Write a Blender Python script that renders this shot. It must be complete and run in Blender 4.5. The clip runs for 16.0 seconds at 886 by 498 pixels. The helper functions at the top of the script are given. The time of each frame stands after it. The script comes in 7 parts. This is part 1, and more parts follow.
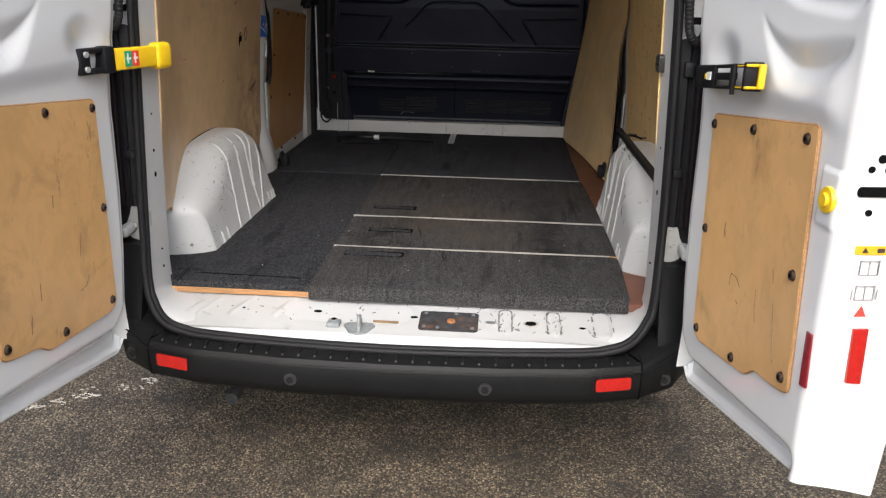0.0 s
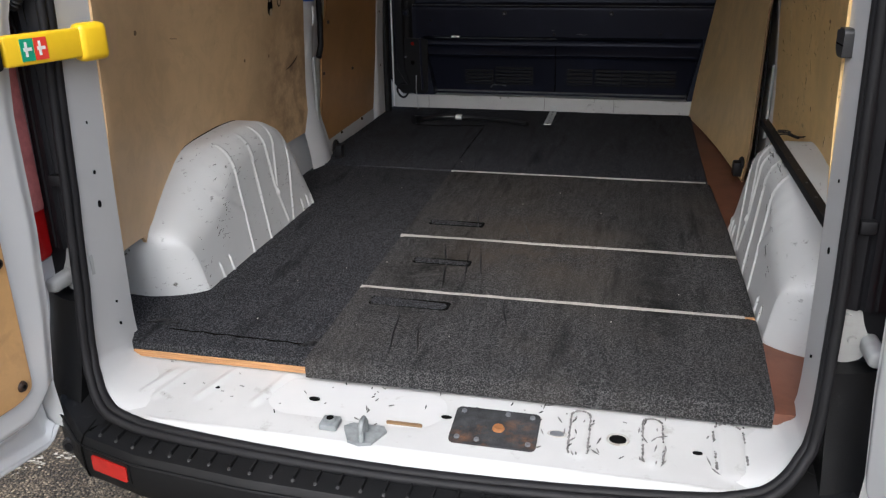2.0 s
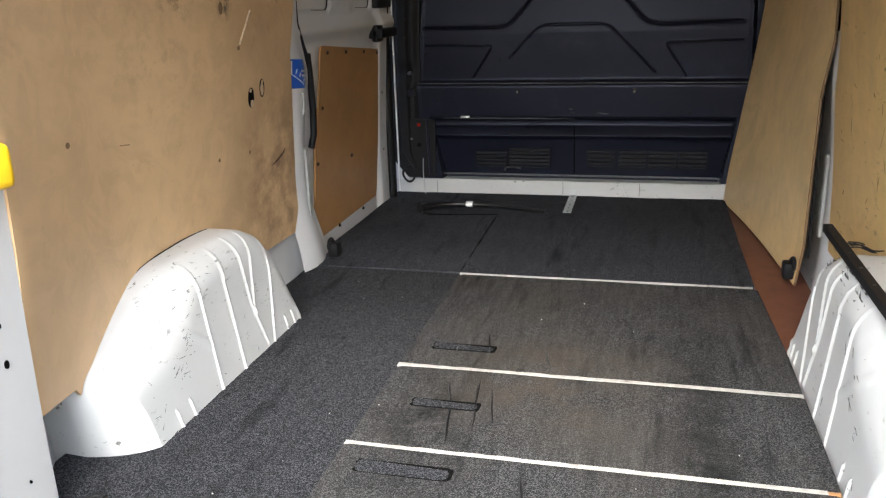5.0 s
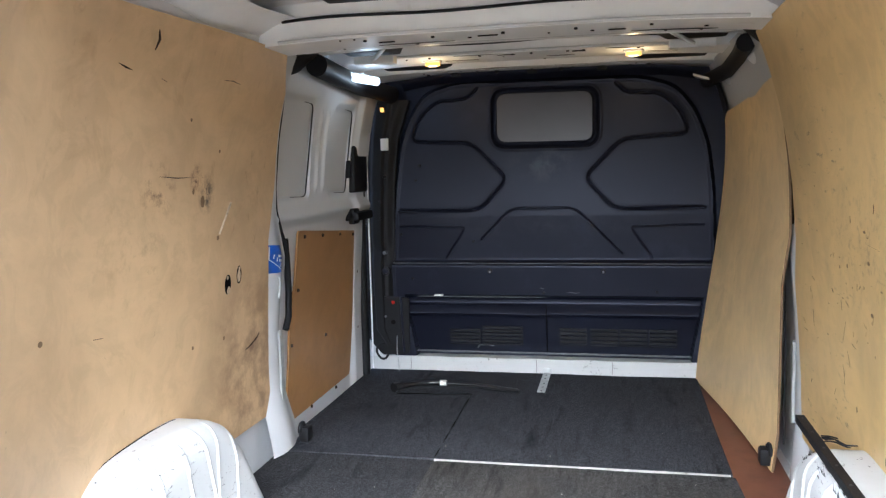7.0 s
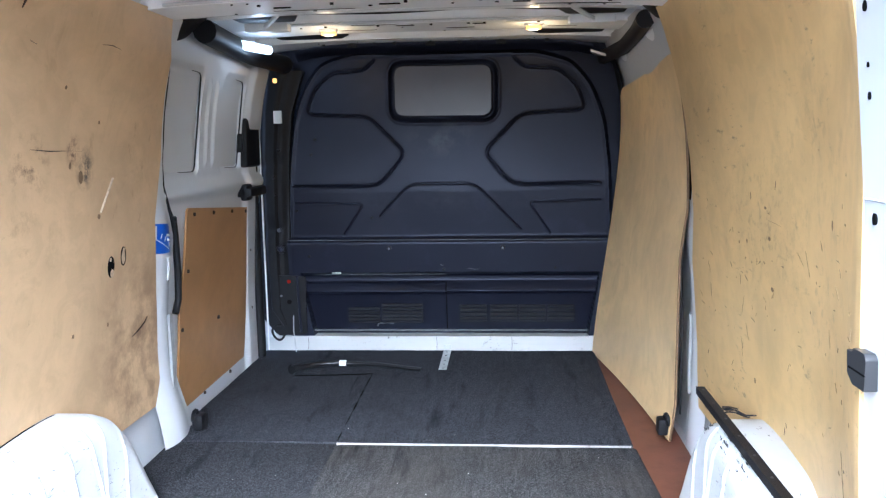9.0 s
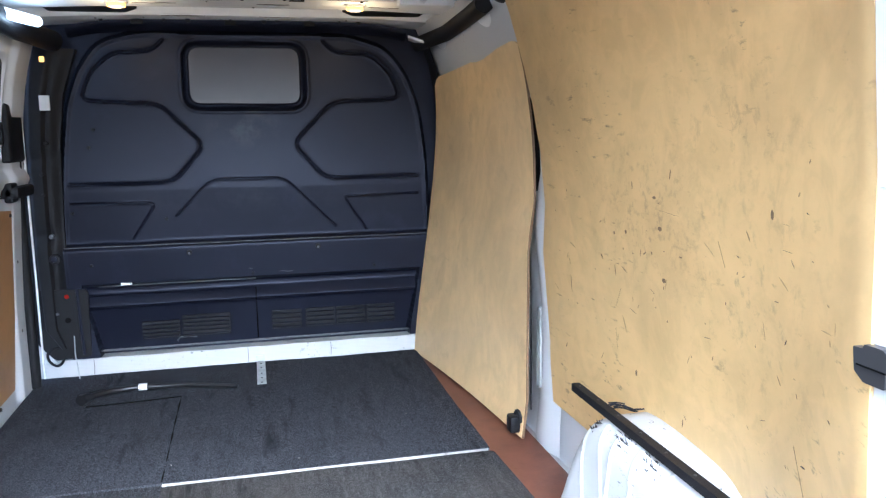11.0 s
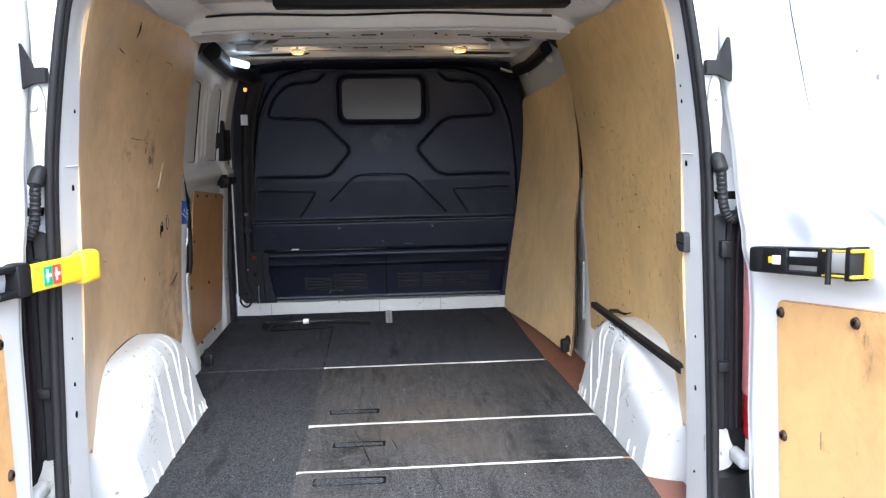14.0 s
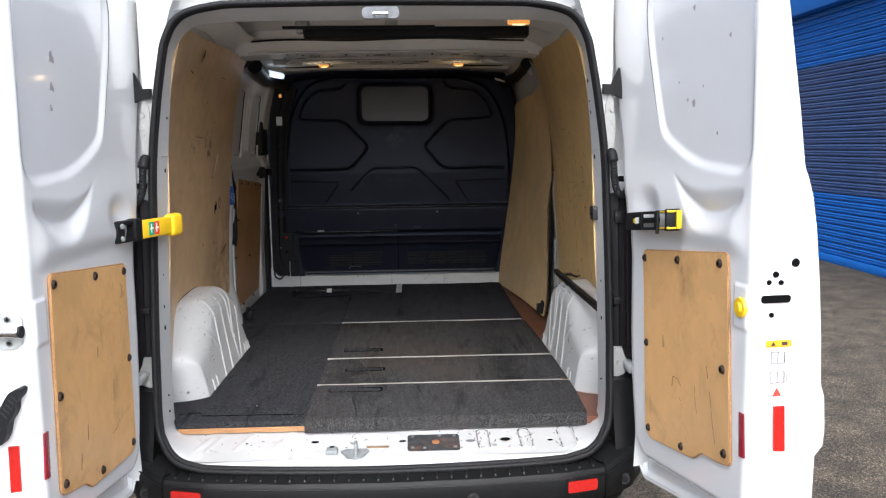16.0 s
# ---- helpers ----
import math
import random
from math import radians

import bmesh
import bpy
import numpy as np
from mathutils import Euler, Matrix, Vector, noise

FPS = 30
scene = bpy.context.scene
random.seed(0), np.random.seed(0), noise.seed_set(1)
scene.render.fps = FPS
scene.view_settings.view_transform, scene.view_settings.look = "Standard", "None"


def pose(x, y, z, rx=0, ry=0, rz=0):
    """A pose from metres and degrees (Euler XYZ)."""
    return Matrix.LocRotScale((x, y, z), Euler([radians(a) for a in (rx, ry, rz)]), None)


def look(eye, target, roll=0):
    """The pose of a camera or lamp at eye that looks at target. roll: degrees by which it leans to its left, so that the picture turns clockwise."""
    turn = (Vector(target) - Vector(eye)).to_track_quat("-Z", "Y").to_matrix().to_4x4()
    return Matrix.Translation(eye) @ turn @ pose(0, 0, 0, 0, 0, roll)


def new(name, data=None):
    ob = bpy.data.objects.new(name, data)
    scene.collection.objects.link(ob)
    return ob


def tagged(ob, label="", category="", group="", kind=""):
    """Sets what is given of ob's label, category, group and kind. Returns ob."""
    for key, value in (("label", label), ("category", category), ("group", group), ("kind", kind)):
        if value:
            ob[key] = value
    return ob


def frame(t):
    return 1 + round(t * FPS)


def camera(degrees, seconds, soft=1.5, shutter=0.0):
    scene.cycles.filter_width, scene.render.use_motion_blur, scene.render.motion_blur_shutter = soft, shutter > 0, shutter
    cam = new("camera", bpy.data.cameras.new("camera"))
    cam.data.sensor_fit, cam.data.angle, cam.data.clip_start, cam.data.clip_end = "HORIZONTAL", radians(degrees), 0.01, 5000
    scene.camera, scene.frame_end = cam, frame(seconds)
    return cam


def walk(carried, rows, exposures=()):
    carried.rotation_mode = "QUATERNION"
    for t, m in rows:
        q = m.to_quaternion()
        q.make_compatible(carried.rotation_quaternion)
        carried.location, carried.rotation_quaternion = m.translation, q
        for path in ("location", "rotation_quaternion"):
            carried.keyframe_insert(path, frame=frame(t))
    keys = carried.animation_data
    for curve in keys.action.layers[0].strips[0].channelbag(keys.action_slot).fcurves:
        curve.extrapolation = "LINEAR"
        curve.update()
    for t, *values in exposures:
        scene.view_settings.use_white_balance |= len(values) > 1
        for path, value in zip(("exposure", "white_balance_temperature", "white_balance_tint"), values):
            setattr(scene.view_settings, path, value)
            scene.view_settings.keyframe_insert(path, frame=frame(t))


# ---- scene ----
cam = camera(58.1, 16.0, 1.3)
PATH = [
    (0, (0.274, -2.239, 1.461), (0.148, -0.345, 0.831), 1.2),
    (0.5, (0.296, -2.039, 1.463), (0.056, -0.183, 0.757), 0.6),
    (1, (0.396, -1.828, 1.463), (-0.021, -0.003, 0.76), -0.9),
    (1.5, (0.448, -1.636, 1.459), (0.008, 0.181, 0.749), -0.8),
    (2, (0.364, -1.429, 1.446), (-0.06, 0.381, 0.708), -0.9),
    (2.5, (0.305, -1.293, 1.435), (-0.081, 0.472, 0.577), -1.2),
    (3, (0.329, -1.157, 1.445), (-0.079, 0.595, 0.57), -1.7),
    (3.5, (0.355, -1.069, 1.433), (-0.071, 0.687, 0.576), -1.6),
    (4, (0.325, -1.044, 1.441), (-0.113, 0.723, 0.614), -2.0),
    (4.5, (0.311, -1.028, 1.445), (-0.142, 0.73, 0.606), -2.2),
    (5, (0.311, -1.023, 1.486), (-0.166, 0.825, 0.887), -1.9),
    (5.2, (0.313, -1.021, 1.498), (-0.172, 0.854, 0.998), -1.9),
    (7.3, (0.312, -1.027, 1.567), (-0.105, 0.918, 1.364), -1.4),
    (7.5, (0.322, -1.031, 1.571), (-0.094, 0.915, 1.367), -1.5),
    (8, (0.325, -1.019, 1.573), (0.046, 0.948, 1.346), -1.3),
    (10.3, (0.11, -0.785, 1.54), (0.123, 1.192, 1.235), -1.3),
    (10.5, (0.088, -0.75, 1.542), (0.215, 1.222, 1.233), -1.3),
    (11, (0.003, -0.723, 1.552), (0.46, 1.201, 1.254), -0.9),
    (11.5, (-0.057, -0.757, 1.555), (0.481, 1.151, 1.29), -1.1),
    (12, (-0.076, -0.824, 1.543), (0.471, 1.08, 1.268), -1.1),
    (12.5, (-0.059, -1.022, 1.524), (0.38, 0.91, 1.246), -1.0),
    (13, (-0.039, -1.276, 1.526), (0.102, 0.701, 1.26), -2.1),
    (13.5, (-0.077, -1.554, 1.51), (0.081, 0.425, 1.267), -1.5),
    (14, (-0.016, -1.831, 1.505), (0.132, 0.147, 1.252), -1.1),
    (14.5, (0.053, -2.125, 1.502), (0.165, -0.144, 1.249), -1.2),
    (15, (0.028, -2.39, 1.487), (0.117, -0.408, 1.229), -1.1),
    (15.5, (0.059, -2.542, 1.499), (0.143, -0.56, 1.243), -0.8),
    (16, (0.097, -2.63, 1.496), (0.172, -0.648, 1.241), -0.8),
]
EXPOSURES = [(0.0, 1.0, 5950, 6), (1.0, 0.98, 5950, 6), (1.5, 0.98, 5850, 6), (2.0, 0.90, 5650, 6), (2.5, 1.45, 5650, 6), (3.0, 1.8, 5650, 5), (3.5, 1.3, 5600, 5), (4.0, 1.38, 5700, 4), (4.5, 1.65, 5700, 4), (5.2, 2.4, 5750, 3), (7.3, 2.9, 5050, 3), (8.2, 2.95, 4850, 4),
             (10.3, 3.68, 4600, 4), (10.5, 3.68, 4600, 4), (11.0, 3.42, 4700, 4), (11.5, 3.2, 4850, 4), (12.0, 3.2, 4900, 4), (13.0, 3.38, 4930, 4), (14.0, 2.45, 5250, 5), (14.5, 1.7, 5550, 6), (15.0, 1.15, 5700, 6), (15.5, 1.3, 5650, 6), (16.0, 1.26, 5600, 6)]
walk(cam, [(t, look(eye, target, roll)) for t, eye, target, roll in PATH], EXPOSURES)

# ---- light ----
world = bpy.data.worlds.new("sky_world")
scene.world = world
world.use_nodes = True
wn = world.node_tree.nodes
sky = wn.new("ShaderNodeTexSky")
sky.sky_type = "NISHITA"
sky.sun_disc = False
sky.sun_elevation = radians(44)
sky.sun_rotation = radians(178)
sky.air_density, sky.dust_density, sky.ozone_density = 0.6, 8.0, 0.6
world.node_tree.links.new(sky.outputs[0], wn["Background"].inputs[0])
wn["Background"].inputs[1].default_value = 0.15
sun_data = bpy.data.lights.new("sun", "SUN")
sun_data.energy, sun_data.angle, sun_data.color = 0.75, radians(90), (1.0, 0.985, 0.97)
sun = new("sun", sun_data)
sun.matrix_world = look((0.2, -6.4, 6.8), (0, 0, 0.5))

# ---- materials ----


def mat(name, base, rough=0.5, metal=0.0, scale=20.0, var=0.15, bump=0.05, bump_scale=60.0, stain=None, stain_scale=3.0,
        stain_at=(0.55, 0.75), coat=0.0, detail=6.0, stretch=(1, 1, 1), spec=0.5):
    m = bpy.data.materials.new(name)
    m.use_nodes = True
    nt = m.node_tree
    b = nt.nodes["Principled BSDF"]
    b.inputs["Roughness"].default_value = rough
    b.inputs["Metallic"].default_value = metal
    b.inputs["Coat Weight"].default_value = coat
    b.inputs["Coat Roughness"].default_value = 0.08
    b.inputs["Specular IOR Level"].default_value = spec
    co = nt.nodes.new("ShaderNodeTexCoord")
    mp = nt.nodes.new("ShaderNodeMapping")
    mp.inputs["Scale"].default_value = stretch
    nt.links.new(co.outputs["Object"], mp.inputs[0])

    def noise_tex(s, d=detail, r=0.6):
        n = nt.nodes.new("ShaderNodeTexNoise")
        n.inputs["Scale"].default_value, n.inputs["Detail"].default_value, n.inputs["Roughness"].default_value = s, d, r
        nt.links.new(mp.outputs[0], n.inputs["Vector"])
        return n

    n1 = noise_tex(scale)
    ramp = nt.nodes.new("ShaderNodeValToRGB")
    lo = [max(0, c * (1 - var)) for c in base]
    hi = [min(1, c * (1 + var)) for c in base]
    ramp.color_ramp.elements[0].color, ramp.color_ramp.elements[0].position = (*lo, 1), 0.3
    ramp.color_ramp.elements[1].color, ramp.color_ramp.elements[1].position = (*hi, 1), 0.7
    nt.links.new(n1.outputs["Fac"], ramp.inputs[0])
    out = ramp.outputs[0]
    if stain:
        n2 = noise_tex(stain_scale, 8.0, 0.65)
        r2 = nt.nodes.new("ShaderNodeValToRGB")
        r2.color_ramp.elements[0].position, r2.color_ramp.elements[1].position = stain_at
        r2.color_ramp.elements[0].color, r2.color_ramp.elements[1].color = (0, 0, 0, 1), (1, 1, 1, 1)
        nt.links.new(n2.outputs["Fac"], r2.inputs[0])
        mx = nt.nodes.new("ShaderNodeMixRGB")
        nt.links.new(r2.outputs[0], mx.inputs[0])
        nt.links.new(out, mx.inputs[1])
        mx.inputs[2].default_value = (*stain, 1)
        out = mx.outputs[0]
    nt.links.new(out, b.inputs["Base Color"])
    if bump:
        nb = noise_tex(bump_scale, 4.0)
        bp = nt.nodes.new("ShaderNodeBump")
        bp.inputs["Strength"].default_value, bp.inputs["Distance"].default_value = bump, 0.01
        nt.links.new(nb.outputs["Fac"], bp.inputs["Height"])
        nt.links.new(bp.outputs[0], b.inputs["Normal"])
    return m


def glow(name, colour, strength):
    m = bpy.data.materials.new(name)
    m.use_nodes = True
    b = m.node_tree.nodes["Principled BSDF"]
    b.inputs["Base Color"].default_value = (*colour, 1)
    b.inputs["Emission Color"].default_value = (*colour, 1)
    b.inputs["Emission Strength"].default_value = strength
    return m


def plywood(name, base, dark, stretch, stain=0.5, blotch=(0.60, 0.80), grain=9.0):
    """Ply or hardboard face: long grain, blotches, and dark scuffs."""
    m = mat(name, base, 0.42, 0, grain, 0.07, 0.03, 30.0, stretch=stretch, spec=0.4)
    nt = m.node_tree
    b = nt.nodes["Principled BSDF"]
    old = b.inputs["Base Color"].links[0].from_socket
    co = nt.nodes.new("ShaderNodeTexCoord")
    prev = old
    for s, lo, hi, col, k in ((3.2, 0.43, 0.57, [c * 0.89 for c in base], 0.7), (7.5, 0.44, 0.56, [min(1, c * 1.08) for c in base], 0.6), (1.7, 0.42, 0.72, [c * 0.70 for c in base], 0.8), (6.0, blotch[0], blotch[1], dark, stain), (22.0, 0.68, 0.76, [c * 0.4 for c in dark], stain * 0.9)):
        n = nt.nodes.new("ShaderNodeTexNoise")
        n.inputs["Scale"].default_value, n.inputs["Detail"].default_value, n.inputs["Roughness"].default_value = s, 7.0, 0.62
        n.inputs["Distortion"].default_value = 1.6 if hi - lo < 0.25 and s > 3 and k > 0.55 else 0.6
        nt.links.new(co.outputs["Object"], n.inputs["Vector"])
        r = nt.nodes.new("ShaderNodeMapRange")
        r.inputs["From Min"].default_value, r.inputs["From Max"].default_value, r.inputs["To Max"].default_value = lo, hi, k
        nt.links.new(n.outputs["Fac"], r.inputs["Value"])
        mx = nt.nodes.new("ShaderNodeMixRGB")
        nt.links.new(r.outputs[0], mx.inputs[0])
        nt.links.new(prev, mx.inputs[1])
        mx.inputs[2].default_value = (*col, 1)
        prev = mx.outputs[0]
    nt.links.new(prev, b.inputs["Base Color"])
    return m


def patch(m, centre, size, colour, strength, scale=9.0, lo=0.42, hi=0.62):
    """A stain with a place of its own: noise inside a soft ball."""
    nt = m.node_tree
    b = nt.nodes["Principled BSDF"]
    old = b.inputs["Base Color"].links[0].from_socket
    co = nt.nodes.new("ShaderNodeTexCoord")
    mp = nt.nodes.new("ShaderNodeMapping")
    mp.vector_type = "TEXTURE"
    mp.inputs["Location"].default_value, mp.inputs["Scale"].default_value = centre, size
    nt.links.new(co.outputs["Object"], mp.inputs[0])
    g = nt.nodes.new("ShaderNodeTexGradient")
    g.gradient_type = "SPHERICAL"
    nt.links.new(mp.outputs[0], g.inputs[0])
    n = nt.nodes.new("ShaderNodeTexNoise")
    n.inputs["Scale"].default_value, n.inputs["Detail"].default_value, n.inputs["Roughness"].default_value = scale, 8.0, 0.7
    nt.links.new(co.outputs["Object"], n.inputs["Vector"])
    r = nt.nodes.new("ShaderNodeMapRange")
    r.inputs["From Min"].default_value, r.inputs["From Max"].default_value, r.inputs["To Max"].default_value = lo, hi, strength
    nt.links.new(n.outputs["Fac"], r.inputs["Value"])
    k = nt.nodes.new("ShaderNodeMath")
    k.operation, k.use_clamp = "MULTIPLY", True
    nt.links.new(g.outputs["Fac"], k.inputs[0])
    nt.links.new(r.outputs[0], k.inputs[1])
    mx = nt.nodes.new("ShaderNodeMixRGB")
    nt.links.new(k.outputs[0], mx.inputs[0])
    nt.links.new(old, mx.inputs[1])
    mx.inputs[2].default_value = (*colour, 1)
    nt.links.new(mx.outputs[0], b.inputs["Base Color"])


def carpet_mat(name, dark, light, wear, wear_at, streaks=0.12):
    m = bpy.data.materials.new(name)
    m.use_nodes = True
    nt = m.node_tree
    b = nt.nodes["Principled BSDF"]
    b.inputs["Roughness"].default_value = 0.95
    b.inputs["Specular IOR Level"].default_value = 0.03
    co = nt.nodes.new("ShaderNodeTexCoord")

    def n(s, d, r=0.6):
        t = nt.nodes.new("ShaderNodeTexNoise")
        t.inputs["Scale"].default_value, t.inputs["Detail"].default_value, t.inputs["Roughness"].default_value = s, d, r
        nt.links.new(co.outputs["Object"], t.inputs["Vector"])
        return t

    fine = nt.nodes.new("ShaderNodeTexVoronoi")
    fine.inputs["Scale"].default_value = 540
    nt.links.new(co.outputs["Object"], fine.inputs["Vector"])
    sep = nt.nodes.new("ShaderNodeSeparateColor")
    nt.links.new(fine.outputs["Color"], sep.inputs[0])
    clump = n(150, 4)
    add = nt.nodes.new("ShaderNodeMath")
    add.operation = "MULTIPLY_ADD"
    nt.links.new(clump.outputs["Fac"], add.inputs[0])
    add.inputs[1].default_value = 0.6
    nt.links.new(sep.outputs[0], add.inputs[2])
    ramp = nt.nodes.new("ShaderNodeValToRGB")
    ramp.color_ramp.elements[0].color, ramp.color_ramp.elements[0].position = (*dark, 1), 0.62
    ramp.color_ramp.elements[1].color, ramp.color_ramp.elements[1].position = (*light, 1), 0.98
    e = ramp.color_ramp.elements.new(0.80)
    e.color = (*[lerp_c * 0.5 + d_c * 0.5 for lerp_c, d_c in zip(light, dark)], 1)
    half_add = nt.nodes.new("ShaderNodeMath")
    half_add.operation = "MULTIPLY"
    half_add.inputs[1].default_value = 0.80
    nt.links.new(add.outputs[0], half_add.inputs[0])
    nt.links.new(half_add.outputs[0], ramp.inputs[0])
    big = n(2.6, 8)
    r2 = nt.nodes.new("ShaderNodeMapRange")
    r2.inputs["From Min"].default_value, r2.inputs["From Max"].default_value, r2.inputs["To Max"].default_value = wear_at[0], wear_at[1], 0.55
    nt.links.new(big.outputs["Fac"], r2.inputs["Value"])
    mx = nt.nodes.new("ShaderNodeMixRGB")
    nt.links.new(r2.outputs[0], mx.inputs[0])
    nt.links.new(ramp.outputs[0], mx.inputs[1])
    mx.inputs[2].default_value = (*wear, 1)
    mps = nt.nodes.new("ShaderNodeMapping")
    mps.inputs["Scale"].default_value = (5.0, 0.7, 1)
    nt.links.new(co.outputs["Object"], mps.inputs[0])
    spot = n(3.6, 7)
    nt.links.new(mps.outputs[0], spot.inputs["Vector"])
    r3 = nt.nodes.new("ShaderNodeMapRange")
    r3.inputs["From Min"].default_value, r3.inputs["From Max"].default_value, r3.inputs["To Max"].default_value = 0.56, 0.72, 0.75
    nt.links.new(spot.outputs["Fac"], r3.inputs["Value"])
    mx2 = nt.nodes.new("ShaderNodeMixRGB")
    nt.links.new(r3.outputs[0], mx2.inputs[0])
    nt.links.new(mx.outputs[0], mx2.inputs[1])
    mx2.inputs[2].default_value = (dark[0] * 0.5, dark[1] * 0.5, dark[2] * 0.5, 1)
    mpt = nt.nodes.new("ShaderNodeMapping")
    mpt.inputs["Scale"].default_value = (7.0, 0.9, 1)
    nt.links.new(co.outputs["Object"], mpt.inputs[0])
    streak = n(9.0, 10, 0.75)
    nt.links.new(mpt.outputs[0], streak.inputs["Vector"])
    r4 = nt.nodes.new("ShaderNodeMapRange")
    r4.inputs["From Min"].default_value, r4.inputs["From Max"].default_value = 0.32, 0.68
    r4.inputs["To Min"].default_value, r4.inputs["To Max"].default_value = 1 - streaks, 1 + streaks
    nt.links.new(streak.outputs["Fac"], r4.inputs["Value"])
    mx3 = nt.nodes.new("ShaderNodeMixRGB")
    mx3.blend_type = "MULTIPLY"
    mx3.inputs[0].default_value = 1.0
    nt.links.new(mx2.outputs[0], mx3.inputs[1])
    nt.links.new(r4.outputs[0], mx3.inputs[2])
    nt.links.new(mx3.outputs[0], b.inputs["Base Color"])
    bp = nt.nodes.new("ShaderNodeBump")
    bp.inputs["Strength"].default_value, bp.inputs["Distance"].default_value = 0.5, 0.006
    nt.links.new(fine.outputs["Distance"], bp.inputs["Height"])
    nt.links.new(bp.outputs[0], b.inputs["Normal"])
    return m


def asphalt_mat():
    m = bpy.data.materials.new("asphalt")
    m.use_nodes = True
    nt = m.node_tree
    b = nt.nodes["Principled BSDF"]
    b.inputs["Roughness"].default_value = 0.85
    co = nt.nodes.new("ShaderNodeTexCoord")
    vor = nt.nodes.new("ShaderNodeTexVoronoi")
    vor.inputs["Scale"].default_value = 150
    nt.links.new(co.outputs["Object"], vor.inputs["Vector"])
    ramp = nt.nodes.new("ShaderNodeValToRGB")
    e = ramp.color_ramp.elements
    e[0].color, e[0].position = (0.048, 0.037, 0.025, 1), 0.0
    e[1].color, e[1].position = (0.38, 0.308, 0.205, 1), 1.0
    e.new(0.45).color = (0.118, 0.093, 0.061, 1)
    e.new(0.8).color = (0.190, 0.151, 0.100, 1)
    sep = nt.nodes.new("ShaderNodeSeparateColor")
    nt.links.new(vor.outputs["Color"], sep.inputs[0])
    nt.links.new(sep.outputs[0], ramp.inputs[0])
    big = nt.nodes.new("ShaderNodeTexNoise")
    big.inputs["Scale"].default_value, big.inputs["Detail"].default_value = 5.0, 12
    nt.links.new(co.outputs["Object"], big.inputs["Vector"])
    r = nt.nodes.new("ShaderNodeMapRange")
    r.inputs["From Min"].default_value, r.inputs["From Max"].default_value = 0.35, 0.7
    r.inputs["To Min"].default_value, r.inputs["To Max"].default_value = 0.50, 1.18
    nt.links.new(big.outputs["Fac"], r.inputs["Value"])
    mx = nt.nodes.new("ShaderNodeMixRGB")
    mx.blend_type = "MULTIPLY"
    mx.inputs[0].default_value = 1
    nt.links.new(ramp.outputs[0], mx.inputs[1])
    nt.links.new(r.outputs[0], mx.inputs[2])
    # dark binder between the stones
    pit = nt.nodes.new("ShaderNodeMapRange")
    pit.inputs["From Min"].default_value, pit.inputs["From Max"].default_value = 0.38, 0.66
    pit.inputs["To Min"].default_value, pit.inputs["To Max"].default_value = 1.0, 0.30
    nt.links.new(vor.outputs["Distance"], pit.inputs["Value"])
    mp = nt.nodes.new("ShaderNodeMixRGB")
    mp.blend_type = "MULTIPLY"
    mp.inputs[0].default_value = 1
    nt.links.new(mx.outputs[0], mp.inputs[1])
    nt.links.new(pit.outputs[0], mp.inputs[2])
    nt.links.new(mp.outputs[0], b.inputs["Base Color"])
    bp = nt.nodes.new("ShaderNodeBump")
    bp.inputs["Strength"].default_value, bp.inputs["Distance"].default_value = 0.7, 0.008
    inv = nt.nodes.new("ShaderNodeMath")
    inv.operation = "SUBTRACT"
    inv.inputs[0].default_value = 1.0
    nt.links.new(vor.outputs["Distance"], inv.inputs[1])
    nt.links.new(inv.outputs[0], bp.inputs["Height"])
    nt.links.new(bp.outputs[0], b.inputs["Normal"])
    return m


WHITE = mat("white_paint", (0.63, 0.64, 0.65), 0.32, 0, 3.0, 0.02, 0.01, 8.0, stain=(0.45, 0.43, 0.40), stain_scale=14.0, stain_at=(0.70, 0.78), coat=0.5)
DOORWHITE = mat("door_white_paint", (0.75, 0.755, 0.745), 0.26, 0, 3.0, 0.02, 0.0, 8.0, stain=(0.55, 0.54, 0.52), stain_scale=9.0, stain_at=(0.74, 0.80), coat=0.6)
SCUFFED = mat("scuffed_white_paint", (0.50, 0.508, 0.505), 0.50, 0, 4.0, 0.04, 0.02, 20.0, stain=(0.12, 0.11, 0.10), stain_scale=17.0, stain_at=(0.665, 0.71), coat=0.2)
# grime stains over a base darkened against the strong light from above
SILLP = mat("grimy_dimmed_sill_paint", (0.42, 0.424, 0.42), 0.42, 0, 5.0, 0.06, 0.03, 30.0, stain=(0.24, 0.23, 0.21), stain_scale=24.0, stain_at=(0.60, 0.80), coat=0.15)
# the body white, darkened so that the strongly lit aperture does not clip
FRAMEW = mat("darkened_aperture_white", (0.47, 0.475, 0.473), 0.35, 0, 3.0, 0.04, 0.01, 10.0, stain=(0.34, 0.33, 0.31), stain_scale=11.0, stain_at=(0.66, 0.76), coat=0.3)
SKINGREY = mat("primer_white_roof", (0.83, 0.84, 0.84), 0.40, 0, 6.0, 0.05, 0.02, 20.0, stain=(0.45, 0.44, 0.42), stain_scale=5.0, stain_at=(0.62, 0.8))
HINGEW = mat("dull_hinge_paint", (0.32, 0.325, 0.315), 0.6, 0, 9.0, 0.12, 0.05, 40.0, stain=(0.28, 0.26, 0.24), stain_scale=12.0, stain_at=(0.55, 0.75))
PLY = plywood("honey_plywood", (0.60, 0.418, 0.230), (0.20, 0.12, 0.05), (1, 0.35, 2.2), 0.40)
